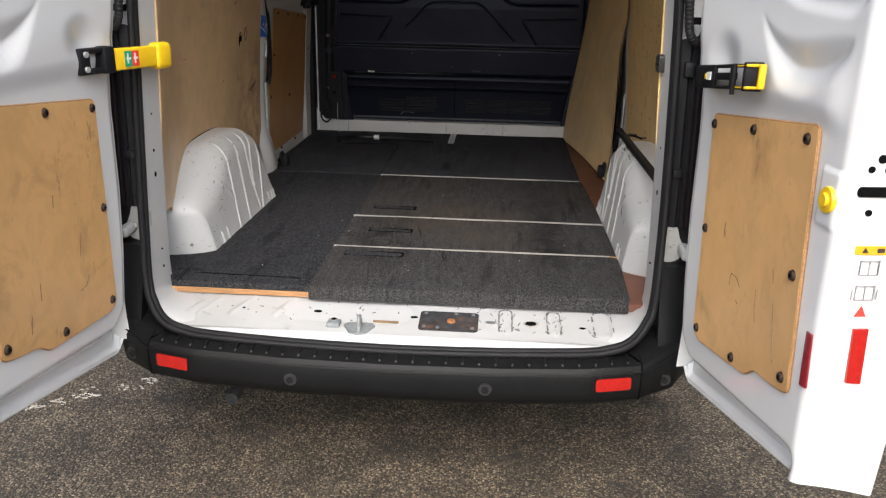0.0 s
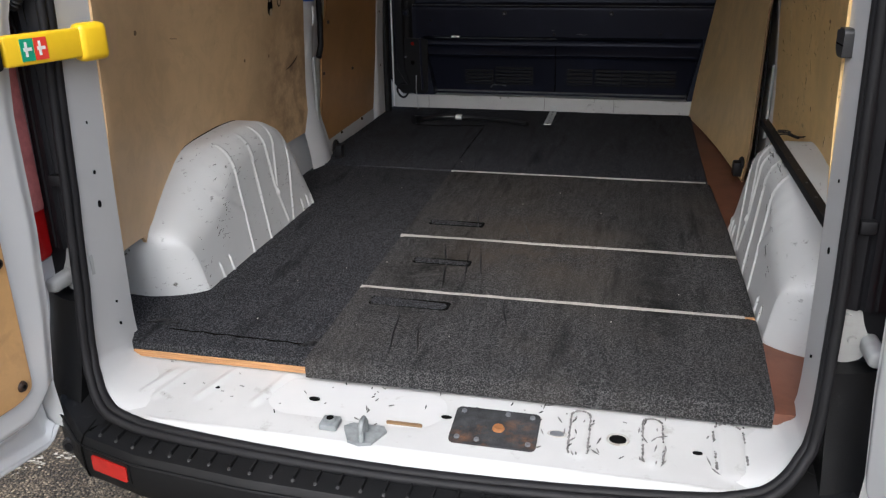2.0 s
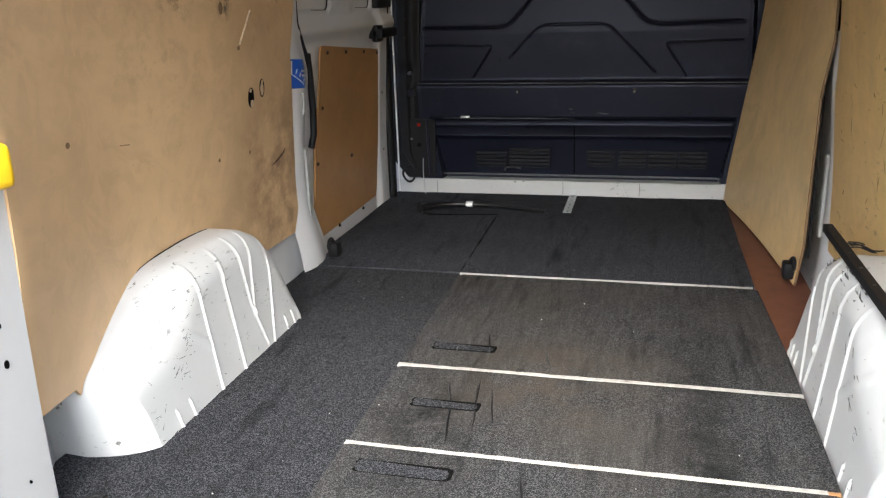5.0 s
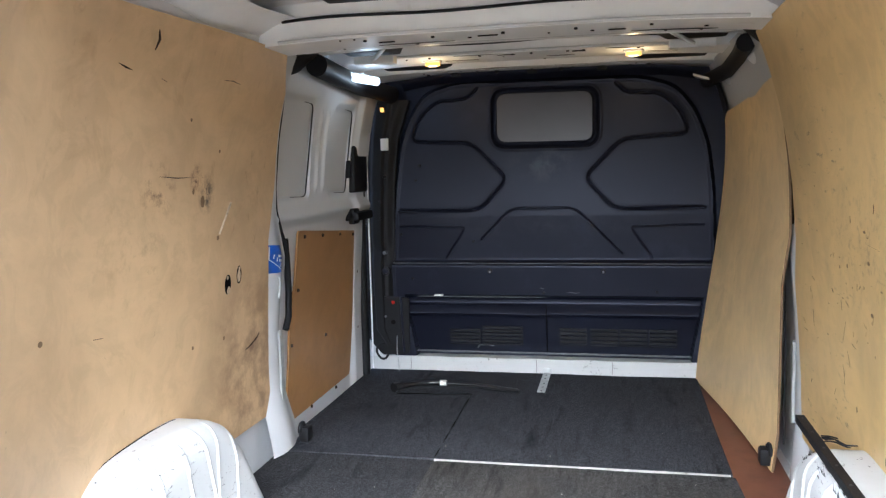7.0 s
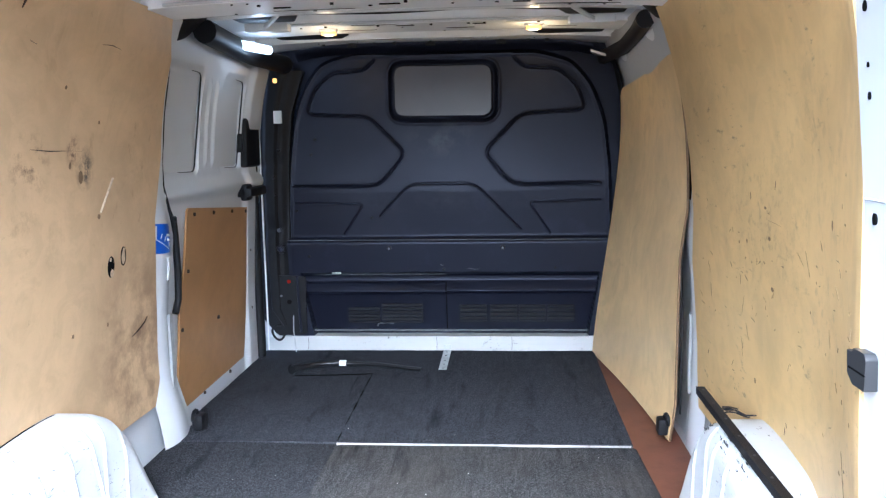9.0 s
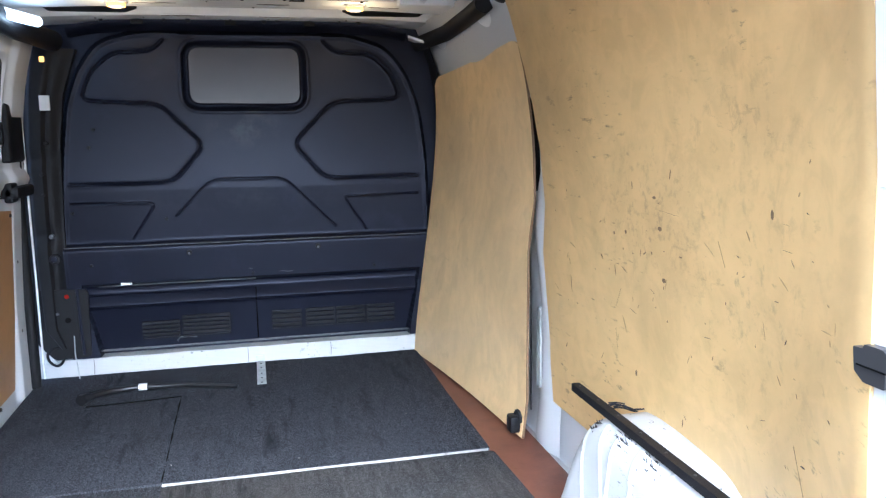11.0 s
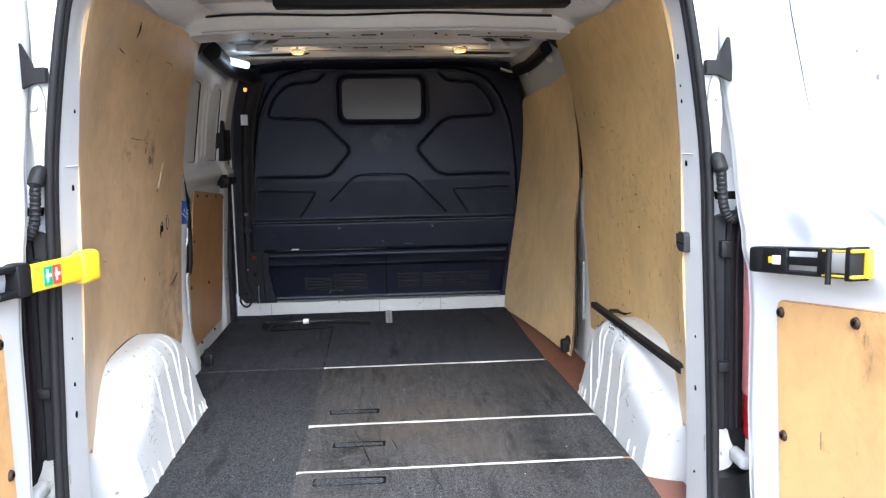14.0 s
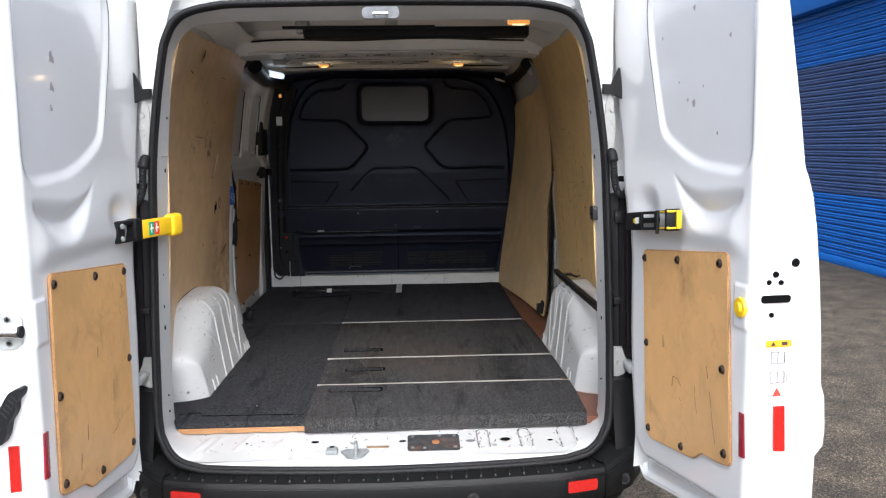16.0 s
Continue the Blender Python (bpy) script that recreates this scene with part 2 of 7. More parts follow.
PLYR = plywood("pale_plywood", (0.675, 0.468, 0.200), (0.30, 0.20, 0.09), (1, 0.35, 2.2), 0.5)
PLYLEAN = plywood("pale_bowed_plywood", (0.80, 0.585, 0.290), (0.22, 0.15, 0.07), (1, 2.2, 0.4), 0.35)
HARDB = plywood("brown_hardboard", (0.40, 0.22, 0.085), (0.22, 0.11, 0.04), (3, 1, 1), 0.3, grain=3.0)
DOORPLY = plywood("door_plywood", (0.66, 0.395, 0.160), (0.20, 0.11, 0.045), (3, 1.5, 1), 0.55, blotch=(0.56, 0.78), grain=4.0)
PLYEDGE = mat("ply_edge", (0.37, 0.195, 0.08), 0.6, 0, 60.0, 0.4, 0.1, 80.0, stretch=(0.2, 1, 8))
DARKEDGE = mat("dark_ply_edge", (0.16, 0.095, 0.045), 0.7, 0, 60.0, 0.4, 0.1, 80.0, stretch=(1, 1, 4))
REDPLY = mat("red_brown_ply_floor", (0.135, 0.052, 0.030), 0.5, 0, 12.0, 0.25, 0.05, 60.0, stain=(0.08, 0.04, 0.03), stain_scale=6.0)
LEFTCARPET = carpet_mat("charcoal_side_carpet", (0.0168, 0.0170, 0.0188), (0.0819, 0.0832, 0.0922), (0.020, 0.0195, 0.020), (0.52, 0.74))
CARPET = carpet_mat("charcoal_carpet", (0.0225, 0.0230, 0.0270), (0.096, 0.100, 0.114), (0.026, 0.027, 0.030), (0.50, 0.72))
MATCARPET = carpet_mat("worn_charcoal_mat", (0.0230, 0.0228, 0.0236), (0.098, 0.0965, 0.099), (0.056, 0.050, 0.044), (0.42, 0.66), 0.28)
BULK = mat("dark_bulkhead_paint", (0.0059, 0.0069, 0.0148), 0.42, 0, 5.0, 0.12, 0.02, 40.0, stain=(0.012, 0.0145, 0.030), stain_scale=5.0, stain_at=(0.58, 0.75), spec=0.38)
BULK.node_tree.nodes["Principled BSDF"].inputs["Specular Tint"].default_value = (0.75, 0.80, 1.0, 1)
PANE = mat("grey_pane", (0.054, 0.050, 0.058), 0.30, 0, 4.0, 0.1, 0.0)
BLACKP = mat("black_plastic", (0.007, 0.007, 0.0085), 0.55, 0, 30.0, 0.15, 0.08, 300.0, spec=0.25)
BUMPERP = mat("grained_bumper_plastic", (0.0058, 0.0060, 0.0064), 0.5, 0, 8.0, 0.2, 0.12, 400.0, stain=(0.010, 0.010, 0.0105), stain_scale=7.0, stain_at=(0.55, 0.8), spec=0.20)
RUBBER = mat("black_rubber", (0.008, 0.008, 0.009), 0.6, 0, 20.0, 0.2, 0.05, 60.0, spec=0.25)
STEEL = mat("galvanised_steel", (0.46, 0.48, 0.48), 0.42, 0.45, 25.0, 0.2, 0.04, 60.0)
CHROME = mat("bright_steel", (0.65, 0.65, 0.66), 0.2, 1.0, 20.0, 0.1, 0.0)
RUST = mat("rusty_plate", (0.030, 0.031, 0.033), 0.75, 0.0, 30.0, 0.5, 0.25, 80.0, stain=(0.080, 0.043, 0.025), stain_scale=16.0, stain_at=(0.60, 0.70), spec=0.25)
STRIKER = mat("dull_zinc", (0.20, 0.215, 0.22), 0.5, 0.2, 40.0, 0.3, 0.05, 60.0, spec=0.3)
RUSTBOLT = mat("rust_orange", (0.24, 0.10, 0.03), 0.8, 0.0, 60.0, 0.3, 0.2, 90.0)
SCREW = mat("dark_screw_cap", (0.035, 0.022, 0.016), 0.45, 0.0, 40.0, 0.2, 0.0, spec=0.15)
YELLOW = mat("yellow_plastic", (0.80, 0.52, 0.01), 0.35, 0, 12.0, 0.06, 0.02, 80.0)
REDMIRROR = mat("dull_red_reflection", (0.20, 0.012, 0.020), 0.25, 0, 90.0, 0.15, 0.1, 220.0, coat=0.4)
RED = mat("red_reflector", (0.34, 0.010, 0.007), 0.15, 0, 90.0, 0.15, 0.1, 220.0, coat=0.6)
REDL = mat("red_lamp_lens", (0.45, 0.01, 0.01), 0.12, 0, 20.0, 0.1, 0.0, coat=0.6)
PINK = mat("pale_lamp_lens", (0.58, 0.20, 0.19), 0.12, 0, 40.0, 0.2, 0.05, 120.0, coat=0.6)
BLUEST = mat("blue_sticker", (0.02, 0.10, 0.50), 0.35, 0, 10.0, 0.05, 0.0)
GREEN = mat("green_print", (0.02, 0.30, 0.16), 0.4, 0, 10.0, 0.05, 0.0)
REDPRINT = mat("red_print", (0.70, 0.05, 0.03), 0.4, 0, 10.0, 0.05, 0.0)
ORANGEP = mat("orange_label", (0.85, 0.35, 0.01), 0.4, 0, 10.0, 0.05, 0.0)
LABELW = mat("white_label", (0.80, 0.80, 0.78), 0.4, 0, 10.0, 0.03, 0.0)
INK = mat("black_print", (0.03, 0.03, 0.03), 0.5, 0, 10.0, 0.05, 0.0)
GREYINK = mat("grey_print", (0.30, 0.28, 0.28), 0.5, 0, 10.0, 0.05, 0.0)
HOLE = mat("dark_hole", (0.005, 0.005, 0.005), 0.9, 0, 10.0, 0.05, 0.0, spec=0.02)
ASPHALT = asphalt_mat()
PAINTLINE = mat("worn_road_paint", (0.58, 0.54, 0.46), 0.8, 0, 40.0, 0.2, 0.2, 90.0)
JOINT = mat("dirty_white_plastic", (0.35, 0.34, 0.315), 0.6, 0, 60.0, 0.25, 0.05, 60.0, stain=(0.16, 0.14, 0.12), stain_scale=30.0, stain_at=(0.55, 0.7))
FAINT = mat("brown_scuff", (0.17, 0.105, 0.05), 0.6, 0, 40.0, 0.3, 0.0)
LIGHTSCUFF = mat("light_brown_scuff", (0.34, 0.225, 0.10), 0.6, 0, 40.0, 0.3, 0.0)
DIRT = mat("grey_scuff", (0.16, 0.155, 0.15), 0.7, 0, 60.0, 0.5, 0.0)
DARKSCUFF = mat("dark_scuff", (0.045, 0.042, 0.04), 0.7, 0, 60.0, 0.5, 0.0)
DULLEDGE = mat("dull_grey", (0.11, 0.115, 0.125), 0.5, 0, 40.0, 0.3, 0.0)
PALEWOOD = mat("torn_pale_wood", (0.50, 0.40, 0.27), 0.8, 0, 80.0, 0.35, 0.1, 90.0)
SENSOR = mat("sensor_ring_plastic", (0.022, 0.022, 0.023), 0.4, 0, 20.0, 0.1, 0.0)
GLOSSBLK = mat("gloss_black_steel", (0.008, 0.008, 0.009), 0.28, 0, 20.0, 0.2, 0.03, 60.0)
STUD = mat("worn_stud", (0.040, 0.040, 0.041), 0.5, 0, 20.0, 0.2, 0.0)
SHUTFADE = mat("faded_shutter_paint", (0.050, 0.085, 0.20), 0.5, 0, 3.0, 0.15, 0.02, 20.0, stain=(0.09, 0.11, 0.19), stain_scale=2.0, stain_at=(0.45, 0.8))
SHUTTER = mat("blue_shutter_paint", (0.016, 0.13, 0.46), 0.45, 0, 3.0, 0.12, 0.02, 20.0)
BRICKW = mat("grey_render_wall", (0.40, 0.39, 0.37), 0.9, 0, 4.0, 0.15, 0.2, 40.0)
GLOW_AMBER = glow("amber_lamp", (1.0, 0.42, 0.08), 0.26)
GLOW_BULB = glow("warm_bulb", (1.0, 0.72, 0.36), 0.60)
GLOW_WHITE = glow("white_strip_lamp", (0.9, 0.95, 1.0), 0.32)



def clustered_scuffs(m, colour, big, fine_scale, at, stretch):
    """Dark scuffs in clusters over what the material has."""
    nt = m.node_tree
    b = nt.nodes["Principled BSDF"]
    prev = b.inputs["Base Color"].links[0].from_socket
    co = nt.nodes.new("ShaderNodeTexCoord")
    mp = nt.nodes.new("ShaderNodeMapping")
    mp.inputs["Scale"].default_value = stretch
    nt.links.new(co.outputs["Object"], mp.inputs[0])
    facs = []
    for s, lo, hi, src in ((big, at[0], at[1], co.outputs["Object"]), (fine_scale, at[2], at[3], mp.outputs[0])):
        n = nt.nodes.new("ShaderNodeTexNoise")
        n.inputs["Scale"].default_value, n.inputs["Detail"].default_value, n.inputs["Roughness"].default_value = s, 5.0, 0.7
        nt.links.new(src, n.inputs["Vector"])
        r = nt.nodes.new("ShaderNodeMapRange")
        r.inputs["From Min"].default_value, r.inputs["From Max"].default_value = lo, hi
        nt.links.new(n.outputs["Fac"], r.inputs["Value"])
        facs.append(r.outputs[0])
    mu = nt.nodes.new("ShaderNodeMath")
    mu.operation = "MULTIPLY"
    nt.links.new(facs[0], mu.inputs[0])
    nt.links.new(facs[1], mu.inputs[1])
    mx = nt.nodes.new("ShaderNodeMixRGB")
    nt.links.new(mu.outputs[0], mx.inputs[0])
    nt.links.new(prev, mx.inputs[1])
    mx.inputs[2].default_value = (*colour, 1)
    nt.links.new(mx.outputs[0], b.inputs["Base Color"])


clustered_scuffs(SCUFFED, (0.07, 0.065, 0.06), 3.2, 55.0, (0.48, 0.62, 0.60, 0.66), (1, 0.5, 1.6))
clustered_scuffs(WHITE, (0.22, 0.21, 0.20), 2.5, 60.0, (0.58, 0.72, 0.62, 0.68), (1, 1, 1))
clustered_scuffs(PLYR, (0.20, 0.13, 0.06), 2.2, 34.0, (0.42, 0.62, 0.60, 0.70), (1, 0.35, 1.3))
clustered_scuffs(PLY, (0.22, 0.14, 0.06), 1.6, 22.0, (0.50, 0.70, 0.60, 0.72), (1, 1, 0.5))
clustered_scuffs(DOORPLY, (0.16, 0.09, 0.04), 2.6, 26.0, (0.48, 0.66, 0.60, 0.72), (1, 1.2, 0.45))
clustered_scuffs(BUMPERP, (0.06, 0.06, 0.06), 3.0, 60.0, (0.50, 0.68, 0.58, 0.68), (1, 1, 1))

# ---- mesh helpers ----


def link_mesh(name, bm, material, smooth=True):
    me = bpy.data.meshes.new(name)
    bmesh.ops.recalc_face_normals(bm, faces=bm.faces)
    bm.to_mesh(me)
    bm.free()
    for mt in (material if isinstance(material, (list, tuple)) else [material]):
        me.materials.append(mt)
    if smooth:
        for p in me.polygons:
            p.use_smooth = True
        try:
            me.set_sharp_from_angle(angle=radians(38))
        except AttributeError:
            pass
    return me


def part(name, bm, material, parent, label="", smooth=True):
    ob = new(name, link_mesh(name, bm, material, smooth))
    ob.parent = parent
    if label:
        ob["label"] = label
    return ob


def solo(name, bm, material, label, category, kind="", group="", smooth=True):
    return tagged(new(name, link_mesh(name, bm, material, smooth)), label, category, group, kind)


def box(bm, lo, hi, bevel=0.0, seg=2, m=None):
    c = [(a + b) / 2 for a, b in zip(lo, hi)]
    s = [abs(b - a) for a, b in zip(lo, hi)]
    mt = Matrix.Translation(c) @ Matrix.Diagonal((*s, 1))
    r = bmesh.ops.create_cube(bm, size=1, matrix=mt)
    vs = r["verts"]
    if bevel > 0:
        es = list({e for v in vs for e in v.link_edges})
        rb = bmesh.ops.bevel(bm, geom=es, offset=min(bevel, min(s) * 0.45), segments=seg, affect="EDGES", profile=0.5)
        vs = list({v for f in rb["faces"] for v in f.verts} | {v for v in vs if v.is_valid})
    if m is not None:
        bmesh.ops.transform(bm, matrix=m, verts=vs)
    return vs


def cyl(bm, a, b, r, r2=None, seg=20, bevel=0.0):
    a, b = Vector(a), Vector(b)
    d = b - a
    m = Matrix.Translation((a + b) / 2) @ d.to_track_quat("Z", "Y").to_matrix().to_4x4()
    res = bmesh.ops.create_cone(bm, cap_ends=True, segments=seg, radius1=r, radius2=r if r2 is None else r2, depth=d.length, matrix=m)
    if bevel > 0:
        es = [e for e in {e for v in res["verts"] for e in v.link_edges} if len(e.link_faces) == 2 and any(len(f.verts) > 4 for f in e.link_faces)]
        bmesh.ops.bevel(bm, geom=es, offset=bevel, segments=2, affect="EDGES", profile=0.5)


def tube(bm, pts, r, seg=10, closed=False):
    """A round bar along a line of points."""
    pts = [Vector(p) for p in pts]
    n = len(pts)
    rings, ways, sides = [], [], []
    for i in range(n):
        d = (pts[(i + 1) % n] - pts[i - 1]) if closed else (pts[min(i + 1, n - 1)] - pts[max(i - 1, 0)])
        ways.append(d.normalized())
    s = ways[0].cross(Vector((0, 0, 1)))
    if s.length < 0.3:
        s = ways[0].cross(Vector((1, 0, 0)))
    for d in ways + ([ways[0]] if closed else []):
        s = s - d * s.dot(d)
        s = (s if s.length > 1e-6 else d.orthogonal()).normalized()
        sides.append(s)
    twist = math.atan2(sides[-1].cross(sides[0]).dot(ways[0]), sides[-1].dot(sides[0])) if closed else 0.0
    for i, p in enumerate(pts):
        s, w = sides[i], sides[i].cross(ways[i])
        rr = r(i / max(n - 1, 1)) if callable(r) else r
        off = -twist * i / n
        rings.append([bm.verts.new(p + s * math.cos(2 * math.pi * k / seg + off) * rr + w * math.sin(2 * math.pi * k / seg + off) * rr) for k in range(seg)])
    for i in range(n if closed else n - 1):
        a, b = rings[i], rings[(i + 1) % n]
        for k in range(seg):
            bm.faces.new((a[k], a[(k + 1) % seg], b[(k + 1) % seg], b[k]))
    if not closed:
        bm.faces.new(rings[0])
        bm.faces.new(rings[-1][::-1])


def prism(bm, outline, to3, depth):
    """A plate: outline of (a, b) in a plane, to3(a, b, d) gives the place, d from 0 to depth."""
    lo = [bm.verts.new(to3(a, b, 0)) for a, b in outline]
    hi = [bm.verts.new(to3(a, b, depth)) for a, b in outline]
    bm.faces.new(lo)
    bm.faces.new(hi[::-1])
    n = len(outline)
    for i in range(n):
        bm.faces.new((lo[i], lo[(i + 1) % n], hi[(i + 1) % n], hi[i]))


def sheet(bm, fn, nu, nv, thick=None):
    """A grid fn(u, v) with u, v in 0..1; thick: fn for the back face, which closes it."""
    def grid(f):
        return [[bm.verts.new(f(i / nu, j / nv)) for j in range(nv + 1)] for i in range(nu + 1)]
    g = grid(fn)
    for i in range(nu):
        for j in range(nv):
            bm.faces.new((g[i][j], g[i + 1][j], g[i + 1][j + 1], g[i][j + 1]))
    if thick:
        h = grid(thick)
        for i in range(nu):
            for j in range(nv):
                bm.faces.new((h[i][j], h[i][j + 1], h[i + 1][j + 1], h[i + 1][j]))
        for i in range(nu):
            bm.faces.new((g[i][0], h[i][0], h[i + 1][0], g[i + 1][0]))
            bm.faces.new((g[i][nv], g[i + 1][nv], h[i + 1][nv], h[i][nv]))
        for j in range(nv):
            bm.faces.new((g[0][j], g[0][j + 1], h[0][j + 1], h[0][j]))
            bm.faces.new((g[nu][j], h[nu][j], h[nu][j + 1], g[nu][j + 1]))


def lerp(a, b, t):
    return a + (b - a) * t


def table(x, xs, ys):
    return float(np.interp(x, xs, ys))


def smooth01(x):
    x = max(0.0, min(1.0, x))
    return x * x * (3 - 2 * x)


def rounded(w, h, r, seg=5):
    """Outline of a rounded rectangle about 0, 0."""
    out = []
    for cx, cy, a0 in ((w / 2 - r, h / 2 - r, 0), (-w / 2 + r, h / 2 - r, 90), (-w / 2 + r, -h / 2 + r, 180), (w / 2 - r, -h / 2 + r, 270)):
        for k in range(seg + 1):
            a = radians(a0 + 90 * k / seg)
            out.append((cx + r * math.cos(a), cy + r * math.sin(a)))
    return out


def seg_dist(px, pz, line):
    """Distance on a grid of points to a line of points (numpy)."""
    best = np.full(np.shape(px), 9.0)
    for (x0, z0), (x1, z1) in zip(line, line[1:]):
        dx, dz = x1 - x0, z1 - z0
        t = np.clip(((px - x0) * dx + (pz - z0) * dz) / (dx * dx + dz * dz + 1e-12), 0, 1)
        best = np.minimum(best, np.hypot(px - x0 - t * dx, pz - z0 - t * dz))
    return best


def soften(line, r=0.03, closed=False, seg=4):
    """Round the corners of a line of points."""
    n = len(line)
    out = []
    for i in range(n):
        p = Vector(line[i]).to_3d() if len(line[i]) == 2 else Vector(line[i])
        if not closed and i in (0, n - 1):
            out.append((p.x, p.y))
            continue
        a, b = Vector((*line[i - 1], 0)), Vector((*line[(i + 1) % n], 0))
        da, db = (a - p), (b - p)
        ra = min(r, da.length * 0.48)
        rb = min(r, db.length * 0.48)
        s, e = p + da.normalized() * ra, p + db.normalized() * rb
        for k in range(seg + 1):
            t = k / seg
            q = s * (1 - t) ** 2 + p * 2 * t * (1 - t) + e * t * t
            out.append((q.x, q.y))
    if closed:
        out.append(out[0])
    return out


def inside(px, pz, poly):
    ok = np.zeros(np.shape(px), bool)
    n = len(poly)
    for i in range(n):
        (x0, z0), (x1, z1) = poly[i], poly[(i + 1) % n]
        c = ((z0 > pz) != (z1 > pz)) & (px < (x1 - x0) * (pz - z0) / (z1 - z0 + 1e-12) + x0)
        ok ^= c
    return ok


def grid_mesh(bm, pts, keep=None):
    """pts: array nu x nv x 3. keep: nu-1 x nv-1 cells that stay."""
    nu, nv = pts.shape[:2]
    vs = {}

    def v(i, j):
        if (i, j) not in vs:
            vs[i, j] = bm.verts.new(pts[i, j])
        return vs[i, j]
    for i in range(nu - 1):
        for j in range(nv - 1):
            if keep is None or keep[i, j]:
                bm.faces.new((v(i, j), v(i + 1, j), v(i + 1, j + 1), v(i, j + 1)))
patch(PLY, (-0.84, 1.36, 0.92), (0.5, 0.34, 0.42), (0.20, 0.12, 0.065), 1.1, 8.0)
patch(PLY, (-0.80, 1.04, 1.50), (0.3, 0.05, 0.065), (0.06, 0.05, 0.04), 1.5, 40.0)
patch(PLY, (-0.80, 0.98, 1.545), (0.3, 0.035, 0.05), (0.16, 0.09, 0.05), 1.6, 60.0)
patch(PLY, (-0.80, 0.80, 1.52), (0.3, 0.10, 0.09), (0.22, 0.14, 0.08), 1.2, 30.0, 0.5, 0.65)
patch(PLY, (-0.80, 0.75, 1.35), (0.3, 0.30, 0.20), (0.30, 0.20, 0.11), 0.55, 16.0, 0.52, 0.66)
patch(PLYR, (0.82, 0.85, 1.36), (0.3, 0.34, 0.22), (0.20, 0.13, 0.07), 0.7, 34.0, 0.52, 0.68)
patch(PLYR, (0.82, 0.45, 1.25), (0.3, 0.40, 0.30), (0.28, 0.20, 0.10), 0.7, 26.0, 0.54, 0.68)
patch(PLYR, (0.82, 0.50, 1.55), (0.3, 0.30, 0.16), (0.27, 0.18, 0.09), 0.7, 20.0, 0.52, 0.68)
patch(BULK, (0.0, 2.71, 1.57), (0.20, 0.3, 0.10), (0.034, 0.040, 0.046), 1.6, 11.0, 0.44, 0.66)
patch(BULK, (0.0, 2.70, 1.28), (0.75, 0.3, 0.07), (0.018, 0.021, 0.030), 0.9, 12.0)
patch(MATCARPET, (-0.12, 0.50, 0.588), (0.16, 0.40, 0.3), (0.010, 0.010, 0.010), 1.2, 14.0, 0.42, 0.64)
patch(MATCARPET, (0.47, 0.42, 0.588), (0.10, 0.36, 0.3), (0.012, 0.012, 0.012), 1.1, 14.0, 0.36, 0.62)
patch(MATCARPET, (0.46, 0.80, 0.588), (0.12, 0.60, 0.3), (0.012, 0.012, 0.012), 0.9, 9.0, 0.34, 0.62)
patch(MATCARPET, (0.15, 0.75, 0.588), (0.34, 0.34, 0.3), (0.072, 0.058, 0.045), 1.0, 7.0, 0.36, 0.66)
# oil spots on the yard, enlarged to paint in shade by the bumper
for ox, oy, osz in ((0.70, -0.10, 0.06), (-0.90, 0.28, 0.06), (-0.50, 0.07, 0.09), (-0.02, 0.05, 0.12), (0.92, 0.13, 0.07), (0.36, 0.02, 0.10)):
    patch(ASPHALT, (ox, oy, 0.0), (osz * 1.3, osz, 0.3), (0.028, 0.024, 0.019), 1.4, 18.0, 0.38, 0.60)
# rust worn along the striker plate's lower corners
for rx_, ry_, rs in ((0.085, -0.135, 0.030), (0.22, -0.130, 0.034), (0.20, -0.085, 0.028)):
    patch(RUST, (rx_, ry_, 0.52), (rs * 1.4, rs * 0.7, 0.3), (0.12, 0.062, 0.034), 1.2, 40.0, 0.42, 0.60)

# ---- ground and surroundings ----
bm = bmesh.new()
sheet(bm, lambda u, v: (lerp(-150, 150, u), lerp(-150, 150, v), 0), 6, 6)
solo("ground", bm, ASPHALT, "worn grey-brown asphalt yard with loose grit", "ground", "structure")

bm = bmesh.new()
rnd = random.Random(5)
clumps = [(rnd.random(), rnd.gauss(0, 0.022), rnd.randint(4, 26)) for k in range(22)]
for t, shift, count in clumps:
    for k in range(count):
        cx, cy = lerp(-1.75, -0.98, t) + rnd.gauss(0, 0.022), lerp(-0.12, 0.42, t) + shift + rnd.gauss(0, 0.010)
        r = rnd.uniform(0.002, 0.008) * (1.6 if rnd.random() < 0.12 else 1)
        vs = [bm.verts.new((cx + r * rnd.uniform(0.4, 1.7) * math.cos(a), cy + r * rnd.uniform(0.3, 0.9) * math.sin(a), 0.004)) for a in [i * 2 * math.pi / 8 for i in range(8)]]
        bm.faces.new(vs)
solo("road_marking", bm, PAINTLINE, "flaked white paint line on the asphalt", "road marking", "structure")

